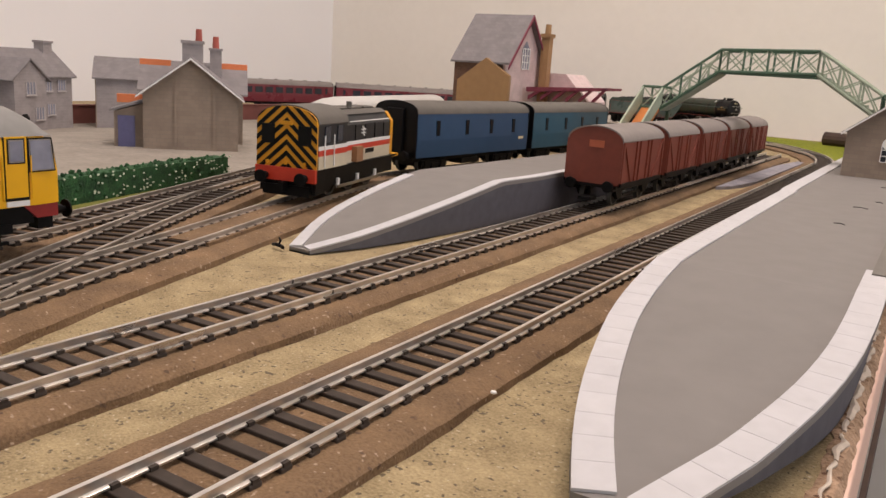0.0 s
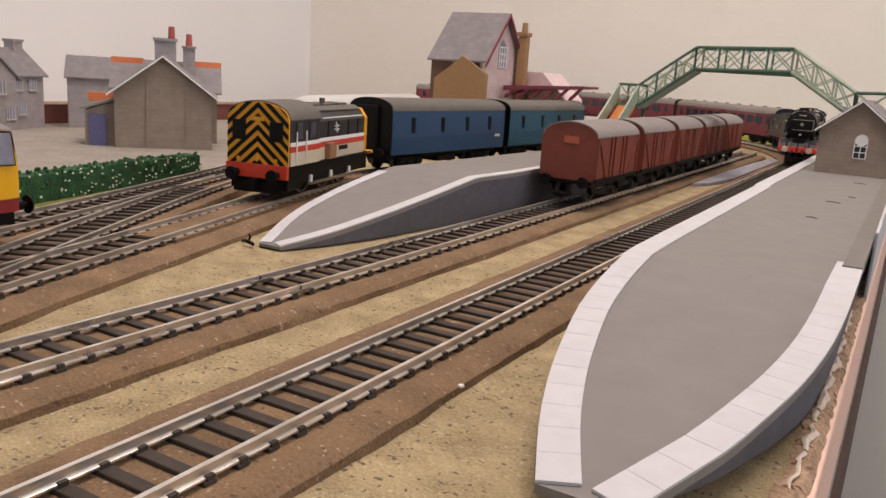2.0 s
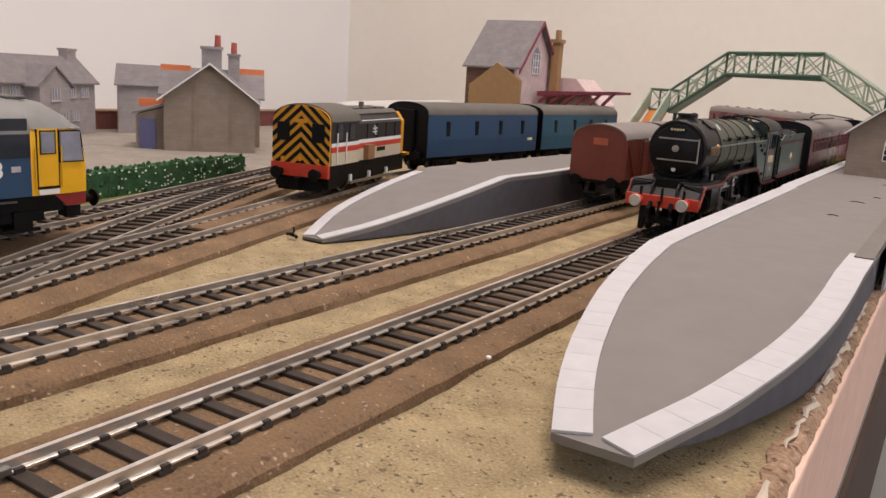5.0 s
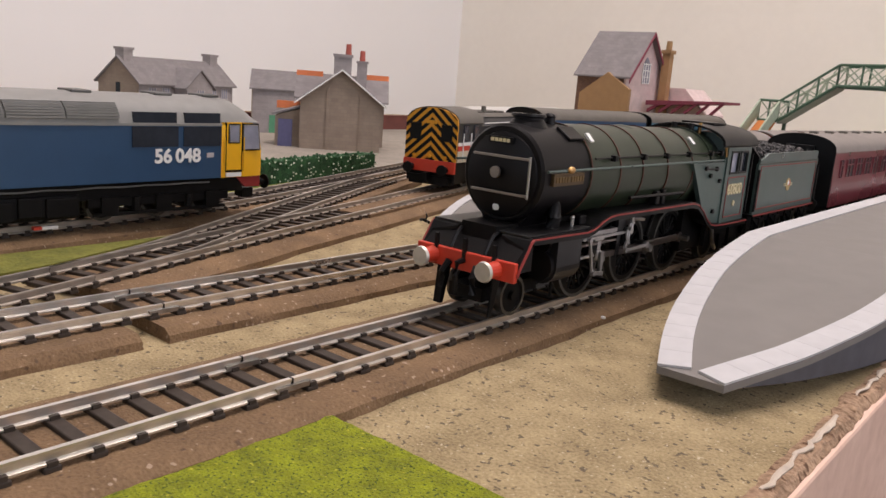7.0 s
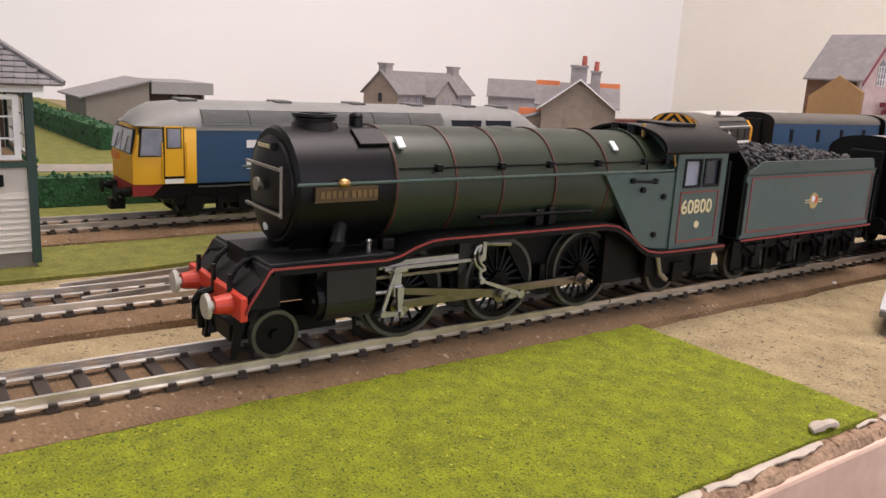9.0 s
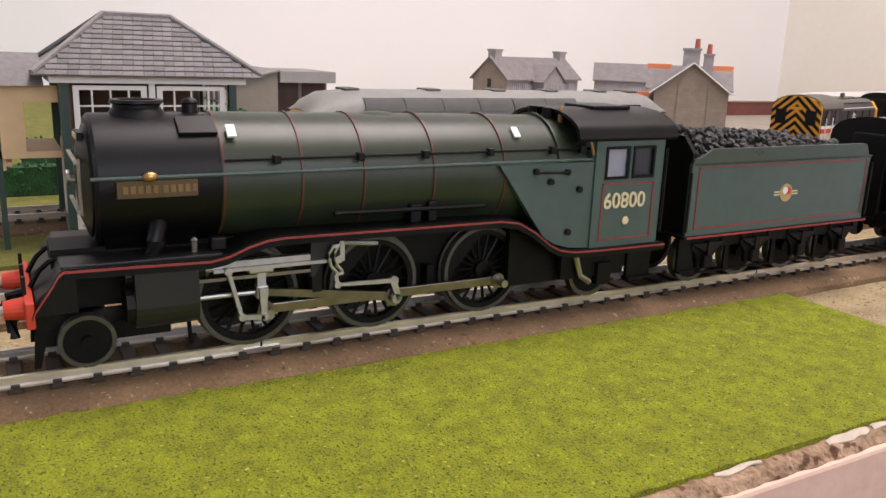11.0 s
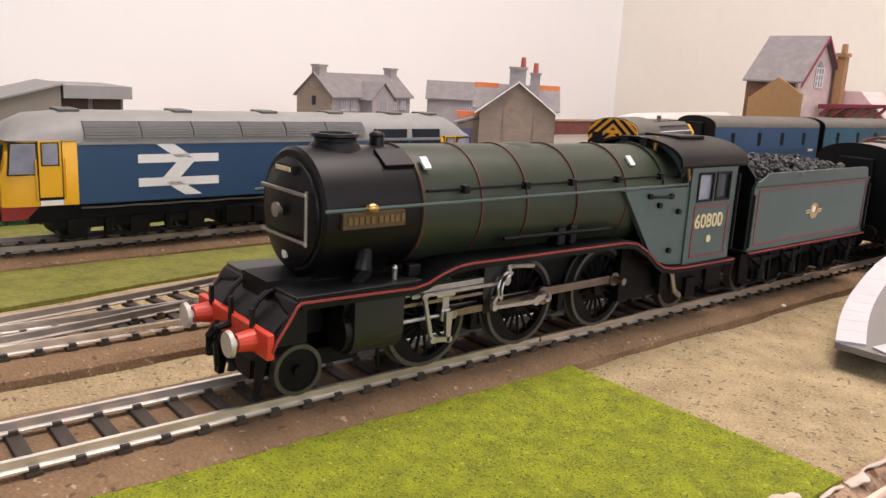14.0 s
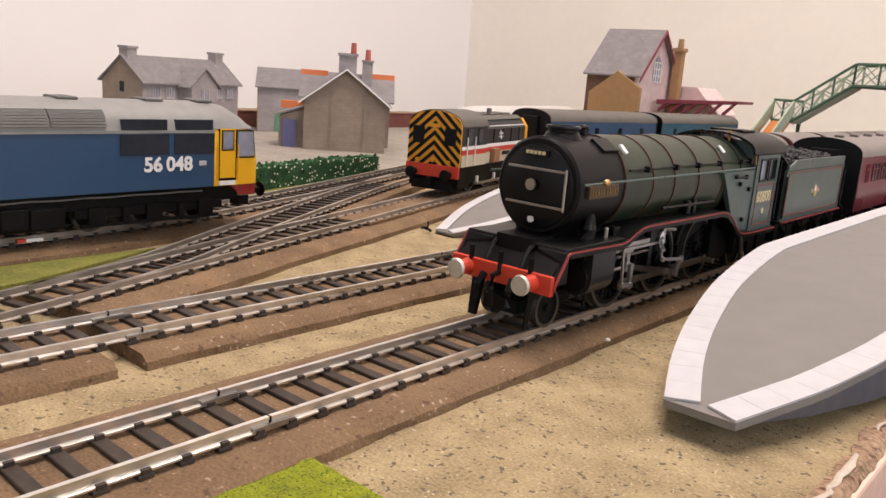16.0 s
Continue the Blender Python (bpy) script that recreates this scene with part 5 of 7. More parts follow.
for sg in (-1, 1):
    for k in range(-2, 9):
        z = 0.0125 + k * 0.0056
        stripe = [(0, z + 0.0056), (0, z + 0.0084), (sg * 0.03, z + 0.0084 - 0.027), (sg * 0.03, z + 0.0056 - 0.027)]
        for i in range(len(cab_out)):
            a, b = cab_out[i], cab_out[(i + 1) % len(cab_out)]
            nx, nz = -(b[1] - a[1]), b[0] - a[0]
            if len(stripe) >= 3:
                stripe = clip_poly(stripe, lambda p: nx * (p[0] - a[0]) + nz * (p[1] - a[1]))
        if len(stripe) >= 3 and max(p[1] for p in stripe) - min(p[1] for p in stripe) > 0.0008:
            part("chevron", Mesh().prism(stripe, -0.0003, 0.0001), BLACK, cabf)
for x in (-0.0105, 0.0105):
    w = part("window", Mesh().box(x - 0.0036, x + 0.0036, -0.0008, 0.0002, 0.0295, 0.0395), BLACK, cabf, "tall dark cab window")
part("lamp_bracket", Mesh().box(-0.0035, 0.0035, -0.0010, 0.0002, 0.0395, 0.0415), WASP, cabf)
for x in (-0.0105, 0.0, 0.0105):
    part("tail_lamp", Mesh().cyl((x, -0.0013, 0.0200), (x, 0.0, 0.0200), 0.0010, n=10), WASP, cabf)
roofp = [(CW / 2 * 1.02 * math.cos(math.pi * i / 12), 0.0409 + 0.0088 * math.sin(math.pi * i / 12) ** 0.9) for i in range(13)]
part("cab_roof", Mesh().prism(roofp + [(p[0] * 0.97, p[1] - 0.0007) for p in roofp[::-1]], 0.0013, 0.037), ROOFDARK, sh, smooth=True)
HW = 0.0300
bon = [(-HW / 2, 0.0175), (HW / 2, 0.0175), (HW / 2, 0.0385), (HW / 2 - 0.004, 0.0440), (-HW / 2 + 0.004, 0.0440), (-HW / 2, 0.0385)]
part("bonnet", Mesh().prism(bon, 0.036, 0.1045), CHARCOAL, sh, "charcoal engine bonnet")
part("bonnet_top", Mesh().prism([(-HW / 2 + 0.003, 0.0441), (HW / 2 - 0.003, 0.0441), (HW / 2 - 0.006, 0.0462), (-HW / 2 + 0.006, 0.0462)], 0.037, 0.1035), ROOFDARK, sh)
part("radiator_end", Mesh().prism([(p[0] * 1.03, p[1] + 0.0004) for p in bon], 0.1045, 0.1085), WASP, sh, "yellow radiator end")
for i, (a, b) in enumerate(((0.0445, 0.060), (0.064, 0.080), (0.084, 0.0975))):
    part("bonnet_hatch", Mesh().box(-0.006, 0.006, a, b, 0.0462, 0.0474, bevel=0.0004), ROOFDARK, sh)
part("exhaust", Mesh().cyl((0.004, 0.066, 0.0460), (0.004, 0.066, 0.0505), 0.0016, n=10), ROOFDARK, sh)
part("frames", Mesh().box(-0.0145, 0.0145, 0.001, 0.112, 0.0070, 0.0175), DARK, sh)
part("running_plate", Mesh().box(-0.0172, 0.0172, 0.0012, 0.1125, 0.0166, 0.0176), DARK, sh)
for sx in (-1, 1):
    cx = sx * (CW / 2 + 0.0002)
    hx = sx * (HW / 2 + 0.0002)
    for (y0, y1, x) in ((0.0018, 0.036, cx), (0.036, 0.1043, hx)):
        for z0, z1, m_ in ((0.0176, 0.0245, CREAM), (0.0245, 0.0275, RED), (0.0275, 0.0295, WHITEPAINT)):
            part("stripe", Mesh().box(min(x - sx * 0.0003, x + sx * 0.0003), max(x - sx * 0.0003, x + sx * 0.0003), y0, y1, z0, z1), m_, sh, "cream, red and white body stripe")
    for y in (0.0085, 0.0235):
        part("cab_side_window", Mesh().box(min(cx - sx * 0.0002, cx + sx * 0.0004), max(cx - sx * 0.0002, cx + sx * 0.0004), y, y + 0.006, 0.0310, 0.0395), GLASS, sh)
    for y in (0.0070, 0.0180):
        part("handrail", Mesh().cyl((cx + sx * 0.0010, y, 0.0185), (cx + sx * 0.0010, y, 0.0350), 0.00035, n=6), WHITEPAINT, sh)
    for y in (0.052, 0.066, 0.080, 0.094):
        part("bonnet_door_edge", Mesh().box(hx - 0.0002, hx + 0.0002, y - 0.0003, y + 0.0003, 0.0296, 0.0385), BLACK, sh)
    part("tool_box", Mesh().box(min(hx, hx + sx * 0.0035), max(hx, hx + sx * 0.0035), 0.047, 0.056, 0.0180, 0.0265), mat("bronze_box", (0.30, 0.15, 0.07), 0.5), sh, "bronze-brown tool box")
    part("name_plate", Mesh().box(hx + sx * 0.0003 - 0.0002, hx + sx * 0.0003 + 0.0004, 0.066, 0.078, 0.0215, 0.0240), BLACK, sh, "dark name plate")
    lg = Mesh()
    for (y0, z0), (y1, z1) in (((0.060, 0.0355), (0.066, 0.0355)), ((0.060, 0.0335), (0.066, 0.0335)), ((0.0615, 0.0372), (0.064, 0.0355)), ((0.0645, 0.0318), (0.062, 0.0335)), ((0.0615, 0.0355), (0.0645, 0.0335))):
        lg.prism([(y0, z0 - 0.00035), (y1, z1 - 0.00035), (y1, z1 + 0.00035), (y0, z0 + 0.00035)], hx - 0.0002, hx + 0.0004, "X")
    part("emblem", lg, WHITEPAINT, sh, "white arrow emblem")
    part("waist_rail", Mesh().cyl((hx + sx * 0.0008, 0.042, 0.0405), (hx + sx * 0.0008, 0.1, 0.0405), 0.0003, n=6), WHITEPAINT, sh)
    for y in (0.031, 0.057, 0.083):
        disc_wheel(sh, "wheel", y, 0.0090, 0.0090, sx * 0.0085)
        part("axle_crank", Mesh().box(sx * 0.0150 - 0.0008, sx * 0.0150 + 0.0008, y - 0.0013, y + 0.0013, 0.0050, 0.0105, bevel=0.0004), WHITEPAINT, sh)
    part("coupling_rod", Mesh().box(sx * 0.0160 - 0.0005, sx * 0.0160 + 0.0005, 0.029, 0.085, 0.0053, 0.0068), STEEL, sh)
    part("step", Mesh().box(sx * 0.0150 - 0.0012, sx * 0.0150 + 0.0012, 0.002, 0.013, 0.0045, 0.0166), DARK, sh)
part("buffer_beam", Mesh().box(-CW / 2, CW / 2, -0.0014, 0.0010, 0.0108, 0.0178), RED, sh, "red buffer beam")
buffers(sh, -0.0014, -1, 0.0128)
part("coupling", Mesh().box(-0.0015, 0.0015, -0.0055, 0.0, 0.0055, 0.0105), DARK, sh)
part("brake_gear", Mesh().box(-0.0135, 0.0135, 0.0, 0.010, 0.0030, 0.0085), DARK, sh)
part("front_platform", Mesh().box(-0.0165, 0.0165, 0.1085, 0.1175, 0.0160, 0.0178), WASP, sh, "yellow front footplate edge")

# -- main line diesel --
D_L, D_W = 0.231, 0.0366
dz = thing("diesel_locomotive", "rail-blue main line diesel with yellow cab ends and grey roof", "locomotive", at=pose(-0.1775, 0.0590, RZ, 0, 0, 0.6))
low, cant, crown = 0.0163, 0.0392, 0.0508


def section(y, w, lo_, ca, cr, n=10, tuck=1.0):
    pts = [(-w / 2 * tuck, y, lo_), (-w / 2, y, lo_ + 0.002)]
    pts += [(-w / 2 * math.cos(math.pi * i / n), y, ca + (cr - ca) * math.sin(math.pi * i / n) ** 0.85) for i in range(n + 1)]
    pts += [(w / 2, y, lo_ + 0.002), (w / 2 * tuck, y, lo_)]
    return pts


def solid_sections(secs):
    return Mesh().loft(secs)


C1, C2 = 0.0290, 0.2052
part("body_side", solid_sections([[(x, y, min(z, cant)) for x, y, z in section(y, D_W, low, cant, crown)] for y in (C1, C2)]), BLUE, dz, "rail-blue body side")
part("roof", solid_sections([[(x, y, max(z, cant)) for x, y, z in section(y, D_W, low, cant, crown)] for y in (C1, C2)]), LIGHTROOF, dz, "pale grey roof", smooth=True)
for sgn, ye in ((-1, 0.0030), (1, D_L - 0.0030)):
    yi = C1 if sgn < 0 else C2
    def cabsecs(cut, above):
        secs = []
        for u, lo2, w2, c2, zr in ((0.0, low, D_W, cant, crown), (0.52, low, D_W * 0.99, cant - 0.001, crown - 0.0012), (0.78, low, D_W * 0.965, cant - 0.003, crown - 0.0045), (0.93, low, D_W * 0.93, cant - 0.006, crown - 0.0095), (1.0, low, D_W * 0.89, 0.0275, 0.0285)):
            yy = yi + (ye - yi) * u
            r = section(yy, w2, lo2, c2, zr)
            secs.append([(x, y2, max(z, cut) if above else min(z, cut)) for x, y2, z in r])
        return secs
    part("cab", Mesh().loft(cabsecs(0.0405, False)), YELLOW, dz, "yellow cab", smooth=True)
    part("cab_roof", Mesh().loft(cabsecs(0.0404, True)[:-1]), LIGHTROOF, dz, smooth=True)
    # windscreens and side windows
    for x0, x1 in ((-0.0146, -0.0008), (0.0008, 0.0146)):
        yb, yt = ye + sgn * 0.0001, ye - sgn * 0.0014
        def pane(g, out):
            q = [(x0 - g, yb, 0.0292 - g), (x1 + g, yb, 0.0292 - g), (x1 + g, yt, 0.0384 + g), (x0 - g, yt, 0.0384 + g)]
            return Mesh().loft([[(x, y - sgn * 0.0006, z) for x, y, z in q], [(x, y + sgn * out, z) for x, y, z in q]])
        sur = part("windscreen_surround", pane(0.0006, 0.0004), BLACK, dz, "black windscreen surround")
        part("windscreen", pane(0.0, 0.0006), PALEGLASS, sur, "windscreen with pale reflection in its colour")
        part("wiper", Mesh().cyl(((x0 + x1) / 2, ye + sgn * 0.0010, 0.0296), (x1 * 0.8 + x0 * 0.2, ye + sgn * 0.0002, 0.0360), 0.0002, n=5), BLACK, sur)
    for sx in (-1, 1):
        x = sx * (D_W / 2)
        ya = ye - sgn * 0.0028
        yb2 = ye - sgn * 0.0112
        wq = [(min(ya, yb2), 0.0288), (max(ya, yb2), 0.0288), (max(ya, yb2) - (0.0012 if sgn > 0 else 0), 0.0390), (min(ya, yb2) + (0.0012 if sgn < 0 else 0), 0.0390)]
        fr_ = part("cab_side_window_frame", Mesh().prism([(a + (0.0008 if a > (ya + yb2) / 2 else -0.0008), b + (0.0008 if b > 0.034 else -0.0008)) for a, b in wq], x - sx * 0.0032, x + sx * 0.0001, "X"), BLACK, dz, "black rubber window surround")
        rim_ = [(a + (0.0004 if a > (ya + yb2) / 2 else -0.0004), b + (0.0004 if b > 0.034 else -0.0004)) for a, b in wq]
        part("window_rim", Mesh().prism(rim_, x - sx * 0.0031, x + sx * 0.00025, "X"), STEEL, fr_, "bright window rim")
        part("cab_side_window", Mesh().prism(wq, x - sx * 0.003, x + sx * 0.0004, "X"), PALEGLASS, fr_)
        yd = ye - sgn * 0.0164
        dr = part("cab_door", Mesh().box(min(x - sx * 0.0004, x + sx * 0.0003), max(x - sx * 0.0004, x + sx * 0.0003), yd - 0.0040, yd + 0.0040, 0.0185, 0.0405), YELLOW, dz, "yellow cab door")
        part("door_surround", Mesh().box(x - 0.0005, x + 0.0005, yd - 0.0031, yd + 0.0031, 0.0313, 0.0399), BLACK, dr, "black door window surround")
        part("door_rim", Mesh().box(x - 0.00055, x + 0.00055, yd - 0.0027, yd + 0.0027, 0.0317, 0.0395), STEEL, dr)
        part("door_window", Mesh().box(x - 0.0006, x + 0.0006, yd - 0.0022, yd + 0.0022, 0.0322, 0.0390), PALEGLASS, dr)
        part("door_gap", Mesh().box(x - 0.0005, x + 0.0005, yd - 0.0040, yd + 0.0040, 0.0186, 0.0196), BLACK, dr, "dark gap under the door")
        for q in (-0.0041, 0.0041):
            part("door_shut_line", Mesh().box(x - 0.00045, x + 0.00045, yd + q - 0.00015, yd + q + 0.00015, 0.0186, 0.0404), BLACK, dr)
        for q in (-0.0050, 0.0050):
            part("handrail", Mesh().cyl((x + sx * 0.0007, yd + q, 0.019), (x + sx * 0.0007, yd + q, 0.034), 0.0003, n=6), YELLOW, dr)
        part("step_plate", Mesh().box(min(x - sx * 0.001, x + sx * 0.0006), max(x - sx * 0.001, x + sx * 0.0006), yd - 0.0040, yd + 0.0040, 0.0166, 0.0184), WHITEPAINT, dz, "white step plate")
    part("nose_skirt", Mesh().prism([(ye, 0.0112), (ye, 0.0162), (ye - sgn * 0.013, 0.0162), (ye - sgn * 0.008, 0.0112)], -D_W / 2 * 0.86, D_W / 2 * 0.86, "X"), mat("dull_red_beam", (0.30, 0.02, 0.018), 0.5), dz, "dull red buffer beam")
    buffers(dz, ye, sgn, 0.0125, ln=0.0065)
    part("coupling", Mesh().box(-0.003, 0.003, min(ye, ye + sgn * 0.006), max(ye, ye + sgn * 0.006), 0.004, 0.0085), DARK, dz)
    part("orange_lamp_box", Mesh().box(-0.014, -0.004, min(ye, ye + sgn * 0.001), max(ye, ye + sgn * 0.001), 0.0245, 0.0275), mat("orange_jumper_box", (0.75, 0.24, 0.03), 0.5), dz)
# long roof grilles
for sx in (-1, 1):
    for i in range(6):
        y0 = 0.032 + i * 0.0212
        g = Mesh()
        for k in range(7):
            u = 0.10 + k * 0.055
            a = u * math.pi / 2 * 1.0
            xx = D_W / 2 * math.cos(a)
            zz = cant + (crown - cant) * math.sin(a) ** 0.85
            g.box(sx * xx - 0.0009, sx * xx + 0.0009, y0, y0 + 0.0205, zz - 0.0002, zz + 0.0005)
        part("roof_grille", g, LIGHTROOF, dz, "louvred pale grey roof grille")
    x = sx * D_W / 2
    for y0, y1 in ((0.1637, 0.1841), (0.1866, 0.2050)):
        part("side_grille", Mesh().box(min(x - sx * 0.0004, x + sx * 0.0004), max(x - sx * 0.0004, x + sx * 0.0004), y0, y1, 0.0303, 0.0385), GLASS, dz, "black radiator grille")
        part("upper_grille", Mesh().prism([(y0 + 0.0006, cant + 0.0008), (y1 - 0.0006, cant + 0.0008), (y1 - 0.0006, cant + 0.0050), (y0 + 0.0006, cant + 0.0050)], x - sx * 0.0022, x + sx * 0.0000, "X"), GLASS, dz)
    part("cantrail", Mesh().box(min(x - sx * 0.0003, x + sx * 0.0005), max(x - sx * 0.0003, x + sx * 0.0005), C1, C2, cant - 0.0004, cant + 0.0006), LIGHTROOF, dz)
    # white double-arrow emblem
    e = Mesh()
    yc, zc, s = 0.0680, 0.0283, 0.0300 * (1 if sx > 0 else -1)
    for pts in ([(-0.75, 0.18), (0.75, 0.18), (0.75, 0.38), (-0.75, 0.38)], [(-0.75, -0.38), (0.75, -0.38), (0.75, -0.18), (-0.75, -0.18)],
                [(-0.42, 0.62), (-0.10, 0.62), (0.28, 0.28), (-0.04, 0.28)], [(0.28, 0.20), (-0.04, 0.20), (-0.32, -0.20), (0.0, -0.20)], [(-0.30, -0.28), (0.02, -0.28), (0.42, -0.62), (0.10, -0.62)]):
        e.prism([(yc + p[0] * s * 0.74, zc + p[1] * abs(s) * 0.56) for p in pts], x + sx * 0.0001, x + sx * 0.0004, "X")
    part("emblem", e, WHITEPAINT, dz, "large white double-arrow emblem")
digits = [text_mesh(d, 0.0079, WHITEPAINT, bold=0.030) for d in ("56", "048")]
wide = [max(v.co.x for v in d.vertices) - min(v.co.x for v in d.vertices) for d in digits]
at_y = 0.1840 - (sum(wide) + 0.0018) / 2
for d, w in zip(digits, wide):
    part("running_number", d, None, dz, "white running number", at=Matrix.Translation((D_W / 2 + 0.0003, at_y + w / 2, 0.0262)) @ FACING_X)
    at_y += w + 0.0018
part("works_plate", Mesh().box(D_W / 2, D_W / 2 + 0.0004, 0.1978, 0.2012, 0.0254, 0.0274), TRIM, dz)
for y in (0.03, 0.075, 0.115, 0.150, 0.185, 0.208):
    part("roof_hatch", Mesh().box(-0.006, 0.006, y - 0.004, y + 0.004, crown - 0.0006, crown + 0.0006, bevel=0.0004), ROOFTAB, dz)
part("fuel_tank", Mesh().box(-0.0160, 0.0160, 0.0875, 0.1440, 0.0030, 0.0125, bevel=0.0015), DARK, dz)
for sx in (-1, 1):
    for y0, y1, z0, z1 in ((0.0885, 0.1000, 0.0042, 0.0120), (0.1015, 0.1190, 0.0036, 0.0110), (0.1205, 0.1290, 0.0046, 0.0122), (0.1305, 0.1430, 0.0040, 0.0115)):
        part("equipment_box", Mesh().box(min(sx * 0.0155, sx * 0.0172), max(sx * 0.0155, sx * 0.0172), y0, y1, z0, z1, bevel=0.0005), DARK, dz)
    part("air_pipe", Mesh().tube([(sx * 0.0174, y, 0.0146 + 0.0002 * math.sin(y * 300)) for y in span(0.030, 0.200, 0.01)], 0.0004, 5), ROOFTAB, dz)
part("underframe", Mesh().box(-0.0150, 0.0150, 0.012, D_L - 0.012, 0.0095, 0.0163), DARK, dz)
for yc in (0.052, D_L - 0.052):
    bg = part("bogie", Mesh().box(-0.0075, 0.0075, -0.030, 0.030, 0.005, 0.011), DARK, dz, at=pose(0, yc, 0))
    for sx in (-1, 1):
        for o in (-0.0235, 0.0, 0.0235):
            disc_wheel(bg, "wheel", o, 0.0070, 0.0070, sx * 0.0085)
        f = Mesh().box(sx * 0.0145 - 0.001, sx * 0.0145 + 0.001, -0.032, 0.032, 0.0065, 0.0100)
        for o in (-0.0235, 0.0, 0.0235):
            f.box(sx * 0.0150 - 0.001, sx * 0.0150 + 0.0015, o - 0.0035, o + 0.0035, 0.0040, 0.0105)
        for o in (-0.012, 0.012):
            f.cyl((sx * 0.0155, o, 0.0045), (sx * 0.0155, o, 0.0100), 0.0018, n=8)
        f.box(sx * 0.0155 - 0.0006, sx * 0.0155 + 0.0008, -0.030, 0.030, 0.0030, 0.0042)
        part("side_frame", f, DARK, bg)
mk = thing("track_marker", "tiny red and white marker lying by the rail", "marker", at=pose(-0.1655, 0.190, RZ - 0.0005))
part("red_end", Mesh().box(-0.001, 0.001, -0.004, -0.001, 0, 0.0012), RED, mk)
part("white_end", Mesh().box(-0.001, 0.001, -0.001, 0.005, 0, 0.0012), WHITEPAINT, mk)

# ---- the green express locomotive ----
BZ, BR = 0.0385, 0.0145
FZ = BZ + 0.0018
PONY, DRV, TRAIL = -0.0682, (-0.0325, 0.0, 0.0330), 0.0710
PIN = 0.0043
loco = thing("steam_locomotive", "lined green steam locomotive with black smokebox and red buffer beam", "locomotive")


def ring_at(y, r, zc, n=32, bottom=None):
    out = []
    for i in range(n):
        a = 2 * math.pi * i / n
        x, z = r * math.cos(a), zc + r * math.sin(a)
        out.append((x, y, z if bottom is None else max(z, bottom)))
    return out


def axis(y):
    """Height of the boiler axis, which falls slightly towards the cab."""
    return FZ + (BZ + 0.0002 - FZ) * min(1.0, max(0.0, (y + 0.039) / 0.074))


part("smokebox", Mesh().loft([ring_at(-0.0650, BR - 0.0008, FZ), ring_at(-0.0642, BR, FZ), ring_at(-0.0390, BR, FZ)]), SMOKE, loco, "satin black smokebox", smooth=True)
door = part("smokebox_door", Mesh().loft([ring_at(-0.0649, 0.0126, FZ - 0.0004), ring_at(-0.0655, 0.0124, FZ - 0.0004), ring_at(-0.0670, 0.0080, FZ - 0.0004), ring_at(-0.0675, 0.0030, FZ - 0.0004)]), SMOKE, loco, "domed black smokebox door", smooth=True)
part("door_dart", Mesh().cyl((0, -0.0673, FZ), (0, -0.0690, FZ), 0.0009, n=10), STEEL, door)
for dz_ in (-0.0052, 0.0052):
    part("hinge_strap", Mesh().box(-0.0085, 0.0115, -0.0684, -0.0676, FZ + dz_ - 0.00035, FZ + dz_ + 0.00035, bevel=0.0001), STEEL, door)
part("hinge_post", Mesh().cyl((0.0112, -0.0676, FZ - 0.0060), (0.0112, -0.0676, FZ + 0.0060), 0.0004, n=8), STEEL, door)
plate = part("number_plate", Mesh().box(-0.0042, 0.0042, -0.0670, -0.0648, FZ + 0.0088, FZ + 0.0106), BLACK, door, "small black number plate with pale bars")
for i in range(5):
    part("number_bar", Mesh().box(-0.0034 + i * 0.0014, -0.0024 + i * 0.0014, -0.0673, -0.0669, FZ + 0.0092, FZ + 0.0102), STRAW, plate)
part("shed_plate", Mesh().cyl((0, -0.0668, FZ - 0.0098), (0, -0.0654, FZ - 0.0098), 0.0011, n=12), WHITEPAINT, door)
part("headlamp_disc", Mesh().cyl((0.0005, -0.0694, FZ + 0.0006), (0.0005, -0.0687, FZ + 0.0006), 0.0017, n=14), STEEL, door)
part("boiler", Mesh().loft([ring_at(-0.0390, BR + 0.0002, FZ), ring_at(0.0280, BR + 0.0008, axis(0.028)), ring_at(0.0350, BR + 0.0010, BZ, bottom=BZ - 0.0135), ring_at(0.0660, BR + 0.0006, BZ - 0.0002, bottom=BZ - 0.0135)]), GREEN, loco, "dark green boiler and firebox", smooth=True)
for y in (-0.0385, -0.0205, -0.0050, 0.0140, 0.0350, 0.0530):
    rr = BR + 0.0002 + 0.0008 * min(1, max(0, (y + 0.039) / 0.07)) + 0.00025
    part("boiler_band", Mesh().loft([ring_at(y - 0.00028, rr, axis(y)), ring_at(y + 0.00028, rr, axis(y))], caps=True), GREEN if y > 0.05 else BAND, loco, "thin red-lined boiler band", smooth=True)
